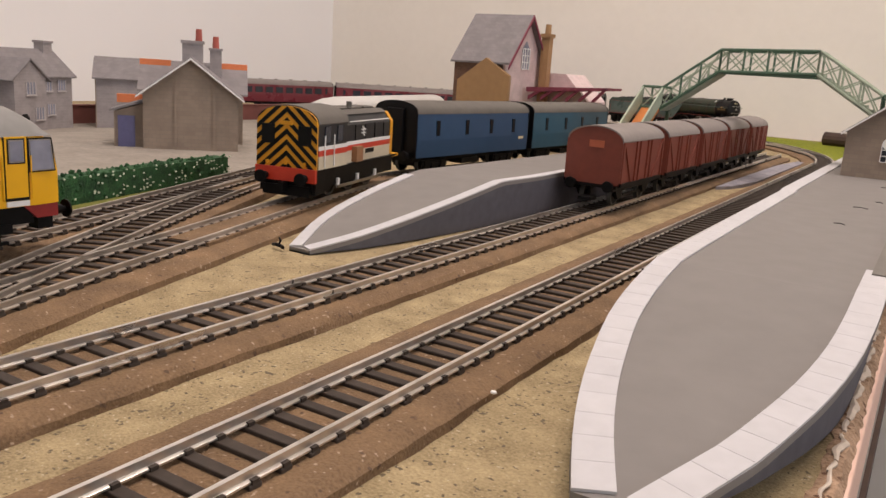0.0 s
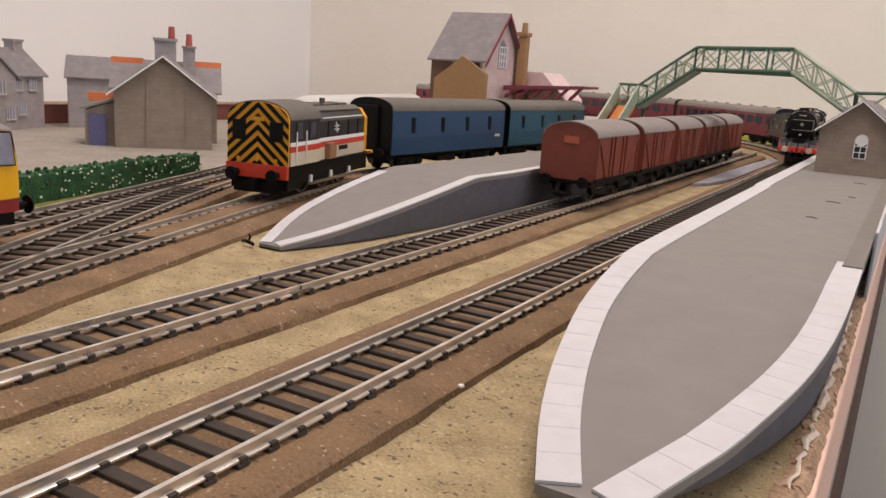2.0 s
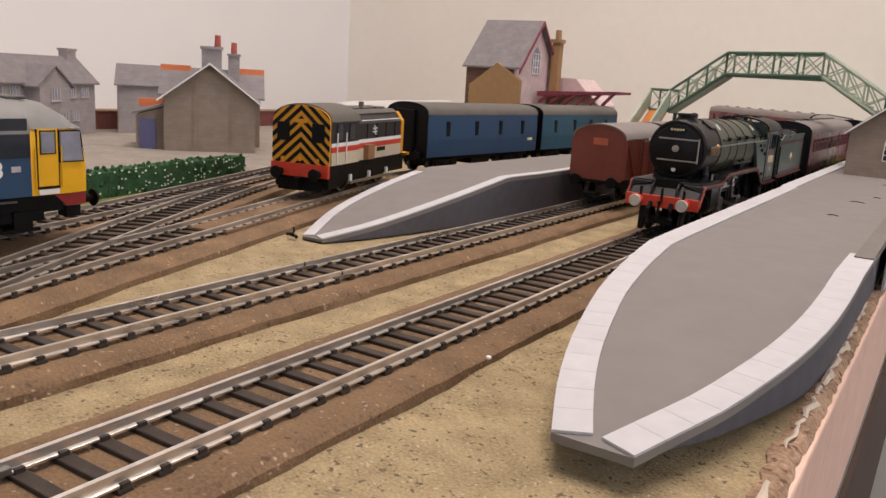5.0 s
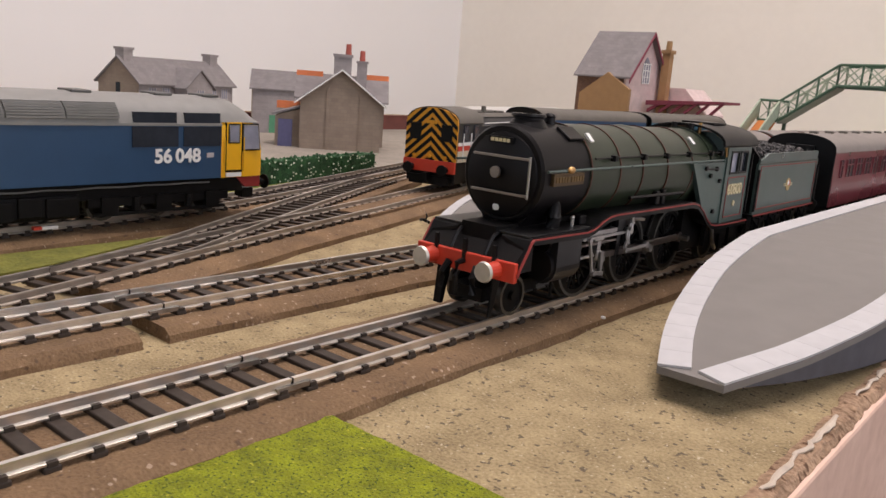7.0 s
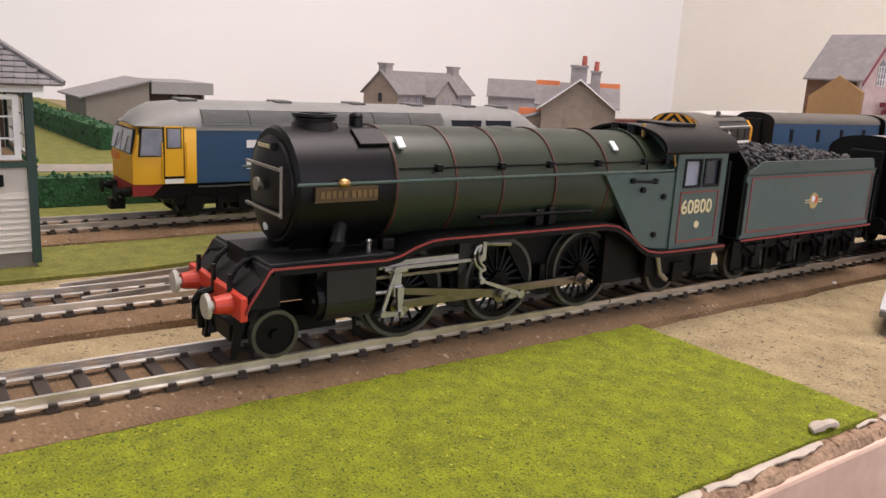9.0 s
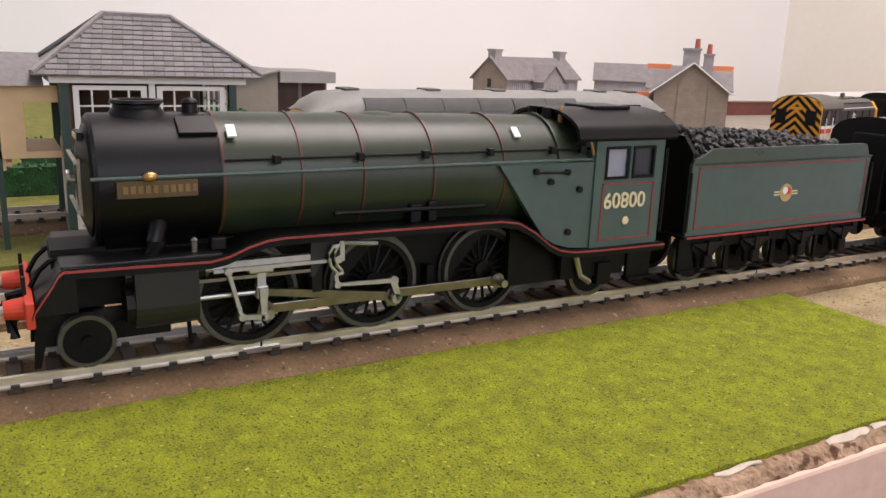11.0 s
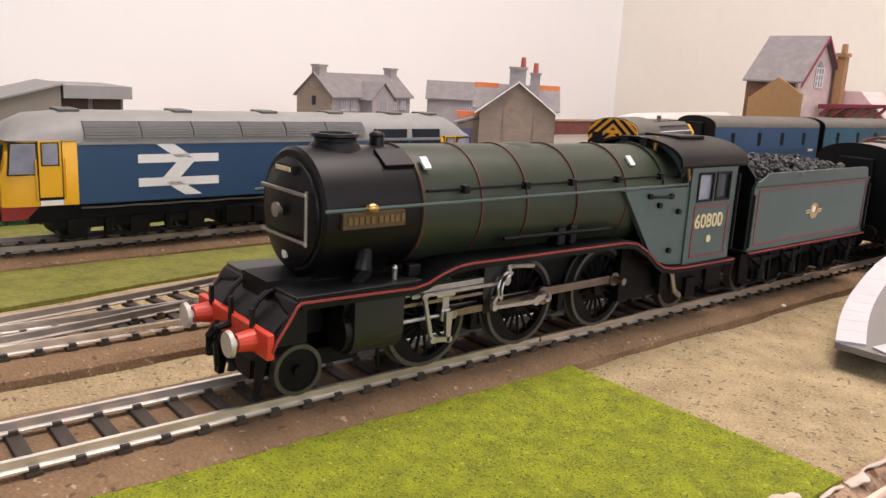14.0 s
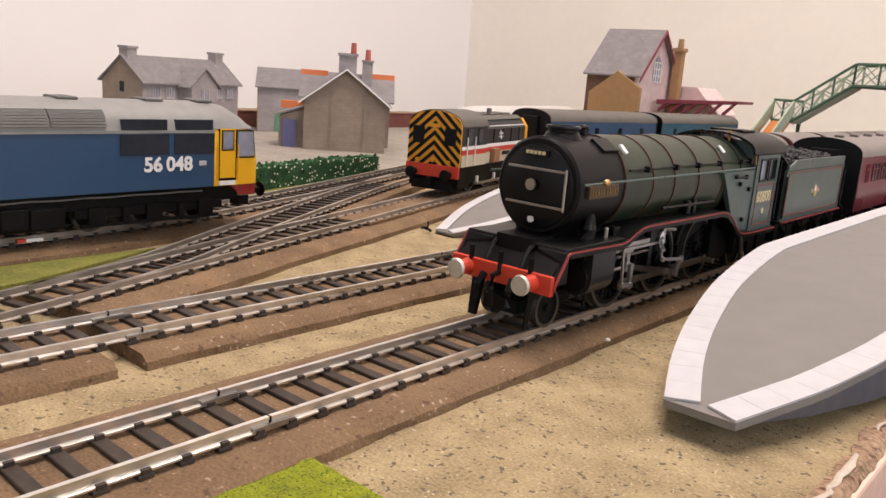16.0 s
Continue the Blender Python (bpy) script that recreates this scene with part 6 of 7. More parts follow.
# chimney, dome cover, fittings
prof = [(0.0058, FZ + BR - 0.0012), (0.0050, FZ + BR + 0.0004), (0.0044, FZ + BR + 0.0012), (0.0044, FZ + BR + 0.0018), (0.0051, FZ + BR + 0.0022), (0.0049, FZ + BR + 0.0029), (0.0036, FZ + BR + 0.0029), (0.0034, FZ + BR + 0.0012)]
part("chimney", Mesh().loft([[(r * math.cos(2 * math.pi * i / 24), -0.0540 + r * math.sin(2 * math.pi * i / 24) * 1.15, z) for i in range(24)] for r, z in prof]), SMOKE, loco, "squat black double chimney", smooth=True)
part("snifting_valve", Mesh().cyl((0, -0.0425, FZ + BR - 0.001), (0, -0.0425, FZ + BR + 0.0022), 0.0020, 0.0017, n=14).ball((0, -0.0425, FZ + BR + 0.0022), 0.0019, 12, 1, 1, 0.6), SMOKE, loco, smooth=True)
part("dome", Mesh().ball((0, 0.0040, BZ + BR - 0.0035), 0.0088, 18, 0.8, 1.35, 0.62), GREEN, loco, "low green dome", smooth=True)
for x in (-0.0035, 0.0035):
    part("safety_valve", Mesh().cyl((x, 0.0560, BZ + BR), (x, 0.0560, BZ + BR + 0.0030), 0.0013, n=10), SMOKE, loco)
part("whistle", Mesh().cyl((0.006, 0.0590, BZ + BR - 0.001), (0.006, 0.0590, BZ + BR + 0.0035), 0.0007, n=8), BRASS, loco)
for sx in (-1, 1):
    # label panels, access plate, nameplate
    for y in (-0.0360, 0.0405):
        a = 0.80
        p = Matrix.Translation((sx * (BR + 0.0012) * math.cos(a), y, axis(y) + (BR + 0.0012) * math.sin(a))) @ Matrix.Rotation(sx * (math.pi / 2 - a), 4, "Y")
        part("instruction_plate", Mesh().box(-0.0017, 0.0017, -0.0010, 0.0010, -0.0003, 0.0003), WHITEPAINT, loco, "small white instruction plate", at=p)
    a = 0.98
    p = Matrix.Translation((sx * (BR + 0.0003) * math.cos(a), -0.0430, FZ + (BR + 0.0003) * math.sin(a))) @ Matrix.Rotation(sx * (math.pi / 2 - a), 4, "Y")
    part("access_plate", Mesh().box(-0.0030, 0.0030, -0.0042, 0.0042, -0.0006, 0.0004, bevel=0.0002), SMOKE, loco, at=p)
    np_ = part("name_plate", Mesh().box(min(sx * (BR - 0.001), sx * (BR + 0.0010)), max(sx * (BR - 0.001), sx * (BR + 0.0010)), -0.0610, -0.0445, BZ - 0.0003, BZ + 0.0032), mat("bronze_plate", (0.10, 0.065, 0.03), 0.4, 0.5), loco, "bronze name plate with brass bars")
    nb = Mesh()
    for i in range(10):
        y = -0.0598 + i * 0.0015 + (0.0006 if i > 4 else 0)
        nb.box(min(sx * (BR + 0.0010), sx * (BR + 0.0012)), max(sx * (BR + 0.0010), sx * (BR + 0.0012)), y, y + 0.0010, BZ + 0.0007, BZ + 0.0023)
    part("name_bars", nb, mat("dull_brass", (0.20, 0.135, 0.06), 0.4, 0.8), np_)
    # long handrail and its knobs
    hx = sx * (BR + 0.0020)
    hz_ = BZ + 0.0044
    part("handrail", Mesh().tube([(hx, y, hz_ - 0.0002) for y in span(-0.0660, 0.0630, 0.02)], 0.00042, 6), GREEN_SHEEN, loco)
    part("whistle_knob", Mesh().ball((hx + sx * 0.0004, -0.0545, hz_), 0.0011, 10, 1, 1.5, 1), BRASS, loco, "brass steam knob", smooth=True)
    part("oil_pipe", Mesh().tube([(hx - sx * 0.0012, y, hz_ + 0.0027) for y in span(-0.0385, 0.0630, 0.02)], 0.00035, 6), SMOKE, loco)
    for y in (-0.0270, -0.0065, 0.0110, 0.0300, 0.0500, 0.0600):
        part("rail_knob", Mesh().box(min(sx * BR, hx), max(sx * BR, hx), y - 0.0009, y + 0.0009, hz_ + 0.0016, hz_ + 0.0036, bevel=0.0003), SMOKE, loco)
    part("washout_pipe", Mesh().tube([(sx * (BR + 0.0008), -0.013, BZ - 0.0065), (sx * (BR + 0.0008), 0.008, BZ - 0.0068), (sx * (BR + 0.0008), 0.029, BZ - 0.0072)], 0.0006, 6), SMOKE, loco)
    part("injector", Mesh().box(sx * (BR - 0.001) - 0.0012, sx * (BR - 0.001) + 0.0018, 0.0075, 0.0105, BZ - 0.0105, BZ - 0.0055, bevel=0.0005), SMOKE, loco)
    part("injector", Mesh().box(sx * (BR - 0.001) - 0.0012, sx * (BR - 0.001) + 0.0018, 0.0125, 0.0150, BZ - 0.0105, BZ - 0.0050, bevel=0.0005), SMOKE, loco)

# running plate with its curves, per side: (y, z) along the edge
EDGE_LINE = [(-0.0788, 0.0152), (-0.0780, 0.0170), (-0.0762, 0.0196), (-0.0746, 0.0219), (-0.0733, 0.0241), (-0.0722, 0.0249), (-0.0600, 0.0247), (-0.0430, 0.0243), (-0.0390, 0.0250), (-0.0345, 0.0268), (-0.0300, 0.0280), (-0.0260, 0.0283), (0.0000, 0.0281), (0.0330, 0.0279), (0.0385, 0.0270), (0.0440, 0.0240), (0.0490, 0.0202), (0.0530, 0.0182), (0.0580, 0.0173), (0.0660, 0.0170), (0.0920, 0.0168)]
for sx in (-1, 1):
    X1 = sx * 0.0178
    rings = []
    for i, (y, z) in enumerate(EDGE_LINE):
        inner = 0.0168 if i < 4 else 0.0080
        rings.append([(sx * inner, y, z), (X1, y, z), (X1, y, z - 0.0009), (sx * inner, y, z - 0.0009)])
    part("running_plate", Mesh().loft(rings), BLACK, loco, smooth=False)
    rings = []
    for i, (y, z) in enumerate(EDGE_LINE[5:]):
        rings.append([(X1 - sx * 0.0004, y, z + 0.0001), (X1 + sx * 0.0005, y, z + 0.0001), (X1 + sx * 0.0005, y, z - 0.0022), (X1 - sx * 0.0004, y, z - 0.0022)])
    part("valance", Mesh().loft(rings), BLACK, loco)
    rings = []
    for i, (y, z) in enumerate(EDGE_LINE):
        rings.append([(X1, y, z - 0.0003), (X1 + sx * 0.0008, y, z - 0.0003), (X1 + sx * 0.0008, y, z - 0.0008), (X1, y, z - 0.0008)])
    part("red_lining", Mesh().loft(rings), REDLINE, loco, "thin red line along the running plate")
    # firebox side sheet in front of the cab
    part("side_sheet", Mesh().prism([(0.0325, 0.0420), (0.0640, 0.0420), (0.0640, 0.0172), (0.0570, 0.0178), (0.0520, 0.0192), (0.0480, 0.0215)], X1 - sx * 0.0030, X1 - sx * 0.0012, "X"), GREEN_SHEEN, loco, "green firebox side sheet, sheen in its colour")
    for y, z in ((0.0440, 0.0400), (0.0545, 0.0395), (0.0490, 0.0370), (0.0590, 0.0345), (0.0560, 0.0225)):
        part("sheet_bolt", Mesh().cyl((X1 - sx * 0.0014, y, z), (X1 - sx * 0.0002, y, z), 0.0009, n=10), SMOKE, loco)
    part("sheet_rail", Mesh().cyl((X1 - sx * 0.0004, 0.0440, 0.0398), (X1 - sx * 0.0004, 0.0550, 0.0394), 0.0004, n=6), SMOKE, loco)
    # cab side
    cx = X1 - sx * 0.0006
    c0, c1_ = min(cx, cx - sx * 0.0010), max(cx, cx - sx * 0.0010)
    cs = part("cab_side", Mesh().box(c0, c1_, 0.0640, 0.0895, 0.0170, 0.0368), GREEN_SHEEN, loco, "green cab side")
    part("cab_header", Mesh().box(c0, c1_, 0.0675, 0.0860, 0.0462, 0.0490), GREEN_SHEEN, cs)
    for a, b in ((0.0640, 0.0675), (0.0860, 0.0895)):
        part("cab_pillar", Mesh().box(c0, c1_, a, b, 0.0368, 0.0490), GREEN_SHEEN, cs)
    for a, b in ((0.0675, 0.0763), (0.0775, 0.0860)):
        for z in (0.0368, 0.0454):
            part("window_rail", Mesh().box(min(cx, cx + sx * 0.0003), max(cx, cx + sx * 0.0003), a, b, z, z + 0.0008), BLACK, cs)
        for y in (a, b - 0.0008):
            part("window_stile", Mesh().box(min(cx, cx + sx * 0.0003), max(cx, cx + sx * 0.0003), y, y + 0.0008, 0.0376, 0.0454), BLACK, cs)
    part("window_post", Mesh().box(min(cx, cx - sx * 0.0008), max(cx, cx - sx * 0.0008), 0.0763, 0.0775, 0.0368, 0.0462), GREEN_SHEEN, cs)
    part("window_glass", Mesh().box(min(cx - sx * 0.0006, cx - sx * 0.0009), max(cx - sx * 0.0006, cx - sx * 0.0009), 0.0676, 0.0763, 0.0369, 0.0461), PALEGLASS, cs)
    part("window_glass", Mesh().box(min(cx - sx * 0.0006, cx - sx * 0.0009), max(cx - sx * 0.0006, cx - sx * 0.0009), 0.0775, 0.0859, 0.0369, 0.0461), GLASS, cs)
    ln_ = Mesh()
    for a, b, c, d in ((0.0670, 0.0865, 0.0190, 0.0194), (0.0670, 0.0865, 0.0352, 0.0356), (0.0670, 0.0674, 0.0190, 0.0356), (0.0861, 0.0865, 0.0190, 0.0356)):
        ln_.box(min(cx, cx + sx * 0.0002), max(cx, cx + sx * 0.0002), a, b, c, d)
    part("cab_lining", ln_, REDLINE, cs)
    part("cab_handrail", Mesh().cyl((cx + sx * 0.0005, 0.0902, 0.020), (cx + sx * 0.0005, 0.0902, 0.045), 0.0004, n=6), BLACK, cs)
part("running_number", text_mesh("60800", 0.0063, STRAW), None, loco, "cream cab-side running number", at=Matrix.Translation((0.0174, 0.0755, 0.0303)) @ FACING_X)
part("route_disc", Mesh().cyl((0.0170, 0.0765, 0.0245), (0.01755, 0.0765, 0.0245), 0.0012, n=12), STRAW, loco)
part("cab_front", Mesh().prism([(-0.0162, 0.0180), (0.0162, 0.0180), (0.0162, 0.0490), (0.0120, 0.0530), (-0.0120, 0.0530), (-0.0162, 0.0490)], 0.0635, 0.0647), GREEN_SHEEN, loco)
part("cab_spectacle_frame", Mesh().tube([(0.0165, 0.0635, 0.0440), (0.0166, 0.0612, 0.0500), (0.0120, 0.0595, 0.0535)], 0.0005, 6), BRASS, loco)
rp = [(0.0182 * math.cos(math.pi * i / 14), 0.0485 + 0.0075 * math.sin(math.pi * i / 14) ** 0.85) for i in range(15)]
part("cab_roof", Mesh().prism(rp + [(p[0] * 0.96, p[1] - 0.0008) for p in rp[::-1]], 0.0570, 0.0935), SMOKE, loco, "dark cab roof", smooth=True)
part("roof_vent", Mesh().box(-0.007, 0.007, 0.0700, 0.0840, 0.0556, 0.0566, bevel=0.0003), SMOKE, loco)
part("cab_floor", Mesh().box(-0.0160, 0.0160, 0.0635, 0.0910, 0.0150, 0.0170), DARK, loco)
part("backhead", Mesh().box(-0.011, 0.011, 0.0648, 0.0680, 0.0171, 0.045), DARK, loco)

# frames, cylinders, front end
part("main_frame", Mesh().box(-0.0062, 0.0062, -0.0740, -0.0480, 0.0128, 0.0262).box(-0.0062, 0.0062, -0.0480, 0.0900, 0.0065, 0.0262), DARK, loco)
part("saddle", Mesh().prism([(-0.0062, 0.0200), (0.0062, 0.0200), (0.0066, 0.0255), (0.0094, 0.0296), (-0.0094, 0.0296), (-0.0066, 0.0255)], -0.0630, -0.0440), SMOKE, loco, "curved smokebox saddle")
for sx in (-1, 1):
    part("steam_pipe", Mesh().tube([(sx * 0.0118, -0.0535, 0.0250), (sx * 0.0120, -0.0532, 0.0280), (sx * 0.0112, -0.0528, 0.0310), (sx * 0.0095, -0.0525, 0.0330)], 0.0022, 12), SMOKE, loco, smooth=True)
    part("lubricator", Mesh().box(sx * 0.0130 - 0.0016, sx * 0.0130 + 0.0016, -0.0420, -0.0385, 0.0252, 0.0282, bevel=0.0004), SMOKE, loco)
    part("oil_cup", Mesh().cyl((sx * 0.0136, -0.0455, 0.0252), (sx * 0.0136, -0.0455, 0.0276), 0.0007, n=8).ball((sx * 0.0136, -0.0455, 0.0278), 0.0008, 8), STEEL, loco)
part("ash_pan", Mesh().box(-0.0120, 0.0120, 0.0400, 0.0640, 0.0070, 0.0240), DARK, loco)
part("front_deck", Mesh().box(-0.0170, 0.0170, -0.0728, -0.0400, 0.0244, 0.0252, bevel=0.0002), DECK, loco, "flat satin black deck ahead of the smokebox")
for x in (-0.0105, 0.0, 0.0105):
    part("lamp_iron", Mesh().box(x - 0.0006, x + 0.0006, -0.0800, -0.0792, 0.0165, 0.0222), SMOKE, loco)
part("front_apron", Mesh().prism([(-0.0778, 0.0182), (-0.0716, 0.0243), (-0.0700, 0.0243), (-0.0700, 0.0150), (-0.0780, 0.0150)], -0.0166, 0.0166, "X"), SMOKE, loco, "sloping black apron under the deck")
bb = part("buffer_beam", Mesh().box(-0.0178, 0.0178, -0.0798, -0.0781, 0.0128, 0.0184, bevel=0.0003), RED, loco, "bright red buffer beam")
for sx in (-1, 1):
    b_ = part("buffer", Mesh().cyl((sx * 0.0114, -0.0798, 0.0156), (sx * 0.0114, -0.0837, 0.0156), 0.0025, 0.0019, n=16), RED, loco, "red buffer stock with a steel head")
    part("buffer_head", Mesh().cyl((sx * 0.0114, -0.0834, 0.0156), (sx * 0.0114, -0.0852, 0.0156), 0.0010, n=10).cyl((sx * 0.0114, -0.0849, 0.0156), (sx * 0.0114, -0.0858, 0.0156), 0.0030, 0.0027, n=20), PALESTEEL, b_, smooth=True)
    part("guard_iron", Mesh().prism([(-0.0780, 0.0130), (-0.0747, 0.0130), (-0.0777, 0.0012), (-0.0790, 0.0012)], sx * 0.0100 - 0.0008, sx * 0.0090 + 0.0008, "X"), DARK, loco)
    part("vacuum_pipe", Mesh().tube([(sx * 0.0050, -0.0800, 0.0150), (sx * 0.0055, -0.0822, 0.0120), (sx * 0.0058, -0.0820, 0.0075)], 0.0011, 8), BLACK, loco, smooth=True)
    cyl_ = part("cylinder", Mesh().prism([(sx * 0.0078, 0.0238), (sx * 0.0178, 0.0238)] + [(sx * (0.0125 + 0.0054 * math.cos(q)), 0.0145 - 0.0056 * math.sin(q)) for q in [math.pi * i / 12 for i in range(13)]], -0.0588, -0.0455), CYLBLACK, loco, "black outside cylinder")
    part("cylinder_cover", Mesh().cyl((sx * 0.0128, -0.0606, 0.0147), (sx * 0.0128, -0.0586, 0.0147), 0.0046, n=20), SMOKE, cyl_)
    part("valve_chest", Mesh().cyl((sx * 0.0132, -0.0604, 0.0212), (sx * 0.0132, -0.0436, 0.0212), 0.0026, n=16), SMOKE, cyl_)
    part("slide_bar", Mesh().box(sx * 0.0145 - 0.0009, sx * 0.0145 + 0.0009, -0.0450, -0.0180, 0.0212, 0.0226), VALVE, loco, "bright upper slide bar")
    part("slide_bar", Mesh().box(sx * 0.0145 - 0.0009, sx * 0.0145 + 0.0009, -0.0450, -0.0180, 0.0182, 0.0190), ROD_STEEL, loco)
    part("motion_bracket", Mesh().box(sx * 0.0140 - 0.0012, sx * 0.0140 + 0.0012, -0.0185, -0.0160, 0.0130, 0.0265), SMOKE, loco)
    part("radius_rod", Mesh().box(sx * 0.0158 - 0.0004, sx * 0.0158 + 0.0004, -0.0420, -0.0140, 0.0203, 0.0211), VALVE, loco)
    part("valve_spindle", Mesh().cyl((sx * 0.0150, -0.0455, 0.0212), (sx * 0.0150, -0.0400, 0.0212), 0.0007, n=8), VALVE, loco)
    lk = part("link_bracket", Mesh().prism([(-0.0190, 0.0266), (-0.0075, 0.0266), (-0.0090, 0.0238), (-0.0150, 0.0222), (-0.0182, 0.0170), (-0.0190, 0.0170)], sx * 0.0150 - 0.0006, sx * 0.0150 + 0.0006, "X"), CYLBLACK, loco, "slate black valve gear bracket")
    part("pivot", Mesh().cyl((sx * 0.0150, -0.0125, 0.0212), (sx * 0.0174, -0.0125, 0.0212), 0.0010, n=10), VALVE, lk)
    part("reach_rod", Mesh().tube([(sx * 0.0164, -0.0115, 0.0250), (sx * 0.0164, -0.0070, 0.0246), (sx * 0.0160, -0.0020, 0.0240)], 0.0006, 6), VALVE, lk)
    part("lifting_link", Mesh().box(sx * 0.0166 - 0.0004, sx * 0.0166 + 0.0004, -0.0122, -0.0108, 0.0205, 0.0258, bevel=0.0003), VALVE, lk)
    part("sand_pipe", Mesh().tube([(sx * 0.0090, -0.0490, 0.020), (sx * 0.0090, -0.0465, 0.008), (sx * 0.0088, -0.0460, 0.002)], 0.0005, 6), DARK, loco)
    for y in (-0.0165, 0.0165, 0.0485):
        part("brake_block", Mesh().box(sx * 0.0087 - 0.0012, sx * 0.0087 + 0.0012, y - 0.0010, y + 0.0010, 0.0070, 0.0150), DARK, loco)
    part("cab_step", Mesh().box(sx * 0.0155 - 0.0006, sx * 0.0155 + 0.0006, 0.0800, 0.0890, 0.0060, 0.0168).box(sx * 0.0155 - 0.001, sx * 0.0155 + 0.0022, 0.0795, 0.0895, 0.0060, 0.0067), DARK, loco)
    part("trailing_frame", Mesh().box(sx * 0.0145 - 0.0008, sx * 0.0145 + 0.0008, 0.0560, 0.0790, 0.0080, 0.0165).box(sx * 0.0150 - 0.0010, sx * 0.0150 + 0.0016, 0.0685, 0.0735, 0.0055, 0.0120), DARK, loco)
    part("injector_pipe", Mesh().tube([(sx * 0.0160, 0.0600, 0.0160), (sx * 0.0165, 0.0620, 0.0090), (sx * 0.0160, 0.0660, 0.0065)], 0.0009, 6), STEEL, loco)
part("coupling_hook", Mesh().tube([(0, -0.0798, 0.0160), (0, -0.0827, 0.0156), (0, -0.0830, 0.0120), (0, -0.0827, 0.0070)], 0.0009, 6), BLACK, loco)


def driver(y, sx):
    w = part("driving_wheel", Mesh().ring((sx * 0.0087, 0, 0), 0.0112, 0.0122, 0.0013, 40), WHEELRIM, loco, "spoked driving wheel", smooth=True, at=pose(0, y, 0.0122))
    part("flange", Mesh().ring((sx * 0.0072, 0, 0), 0.0108, 0.0128, 0.0004, 40), WHEELRIM, w)
    s = Mesh().ring((sx * 0.0087, 0, 0), 0.0098, 0.0113, 0.0011, 40).cyl((sx * 0.0075, 0, 0), (sx * 0.0104, 0, 0), 0.0026, n=16)
    for i in range(18):
        a = 2 * math.pi * i / 18
        s.cyl((sx * 0.0087, 0.002 * math.cos(a), 0.002 * math.sin(a)), (sx * 0.0087, 0.0102 * math.cos(a), 0.0102 * math.sin(a)), 0.00055, 0.00042, n=5)
    part("spokes", s, DARK, w)
    part("crank_boss", Mesh().cyl((sx * 0.0092, PIN, 0), (sx * 0.0108, PIN, 0), 0.0022, n=14).box(min(sx * 0.0090, sx * 0.0104), max(sx * 0.0090, sx * 0.0104), 0.0, PIN, -0.0020, 0.0020), DARK, w)
    part("balance_weight", Mesh().prism([(-0.0098 * math.cos(t), 0.0098 * math.sin(t)) for t in [(-0.75 + 1.5 * i / 8) for i in range(9)]], sx * 0.0080, sx * 0.0098, "X"), DARK, w)
    part("crank_pin", Mesh().cyl((sx * 0.0105, PIN, 0), (sx * 0.0165, PIN, 0), 0.0011, n=10), STEEL, w)
    return w


drivers = [(driver(y, sx), sx, y) for sx in (-1, 1) for y in DRV]
small = []
for y, r, nm in ((PONY, 0.0060, "pony_wheel"), (TRAIL, 0.0078, "trailing_wheel")):
    for sx in (-1, 1):
        small.append((disc_wheel(loco, nm, y, r, r, sx * 0.0087, WORNTYRE), y, r))
part("pony_truck", Mesh().box(-0.0060, 0.0060, -0.078, -0.050, 0.0045, 0.0085), DARK, loco)


def rod_mesh(x, ys, h=0.0012, boss=0.0021):
    m = Mesh().box(x - 0.0005, x + 0.0005, ys[0], ys[-1], -h, h, bevel=0.0002)
    for y in ys:
        m.cyl((x - 0.0008, y, 0), (x + 0.0008, y, 0), boss, n=14)
    return m


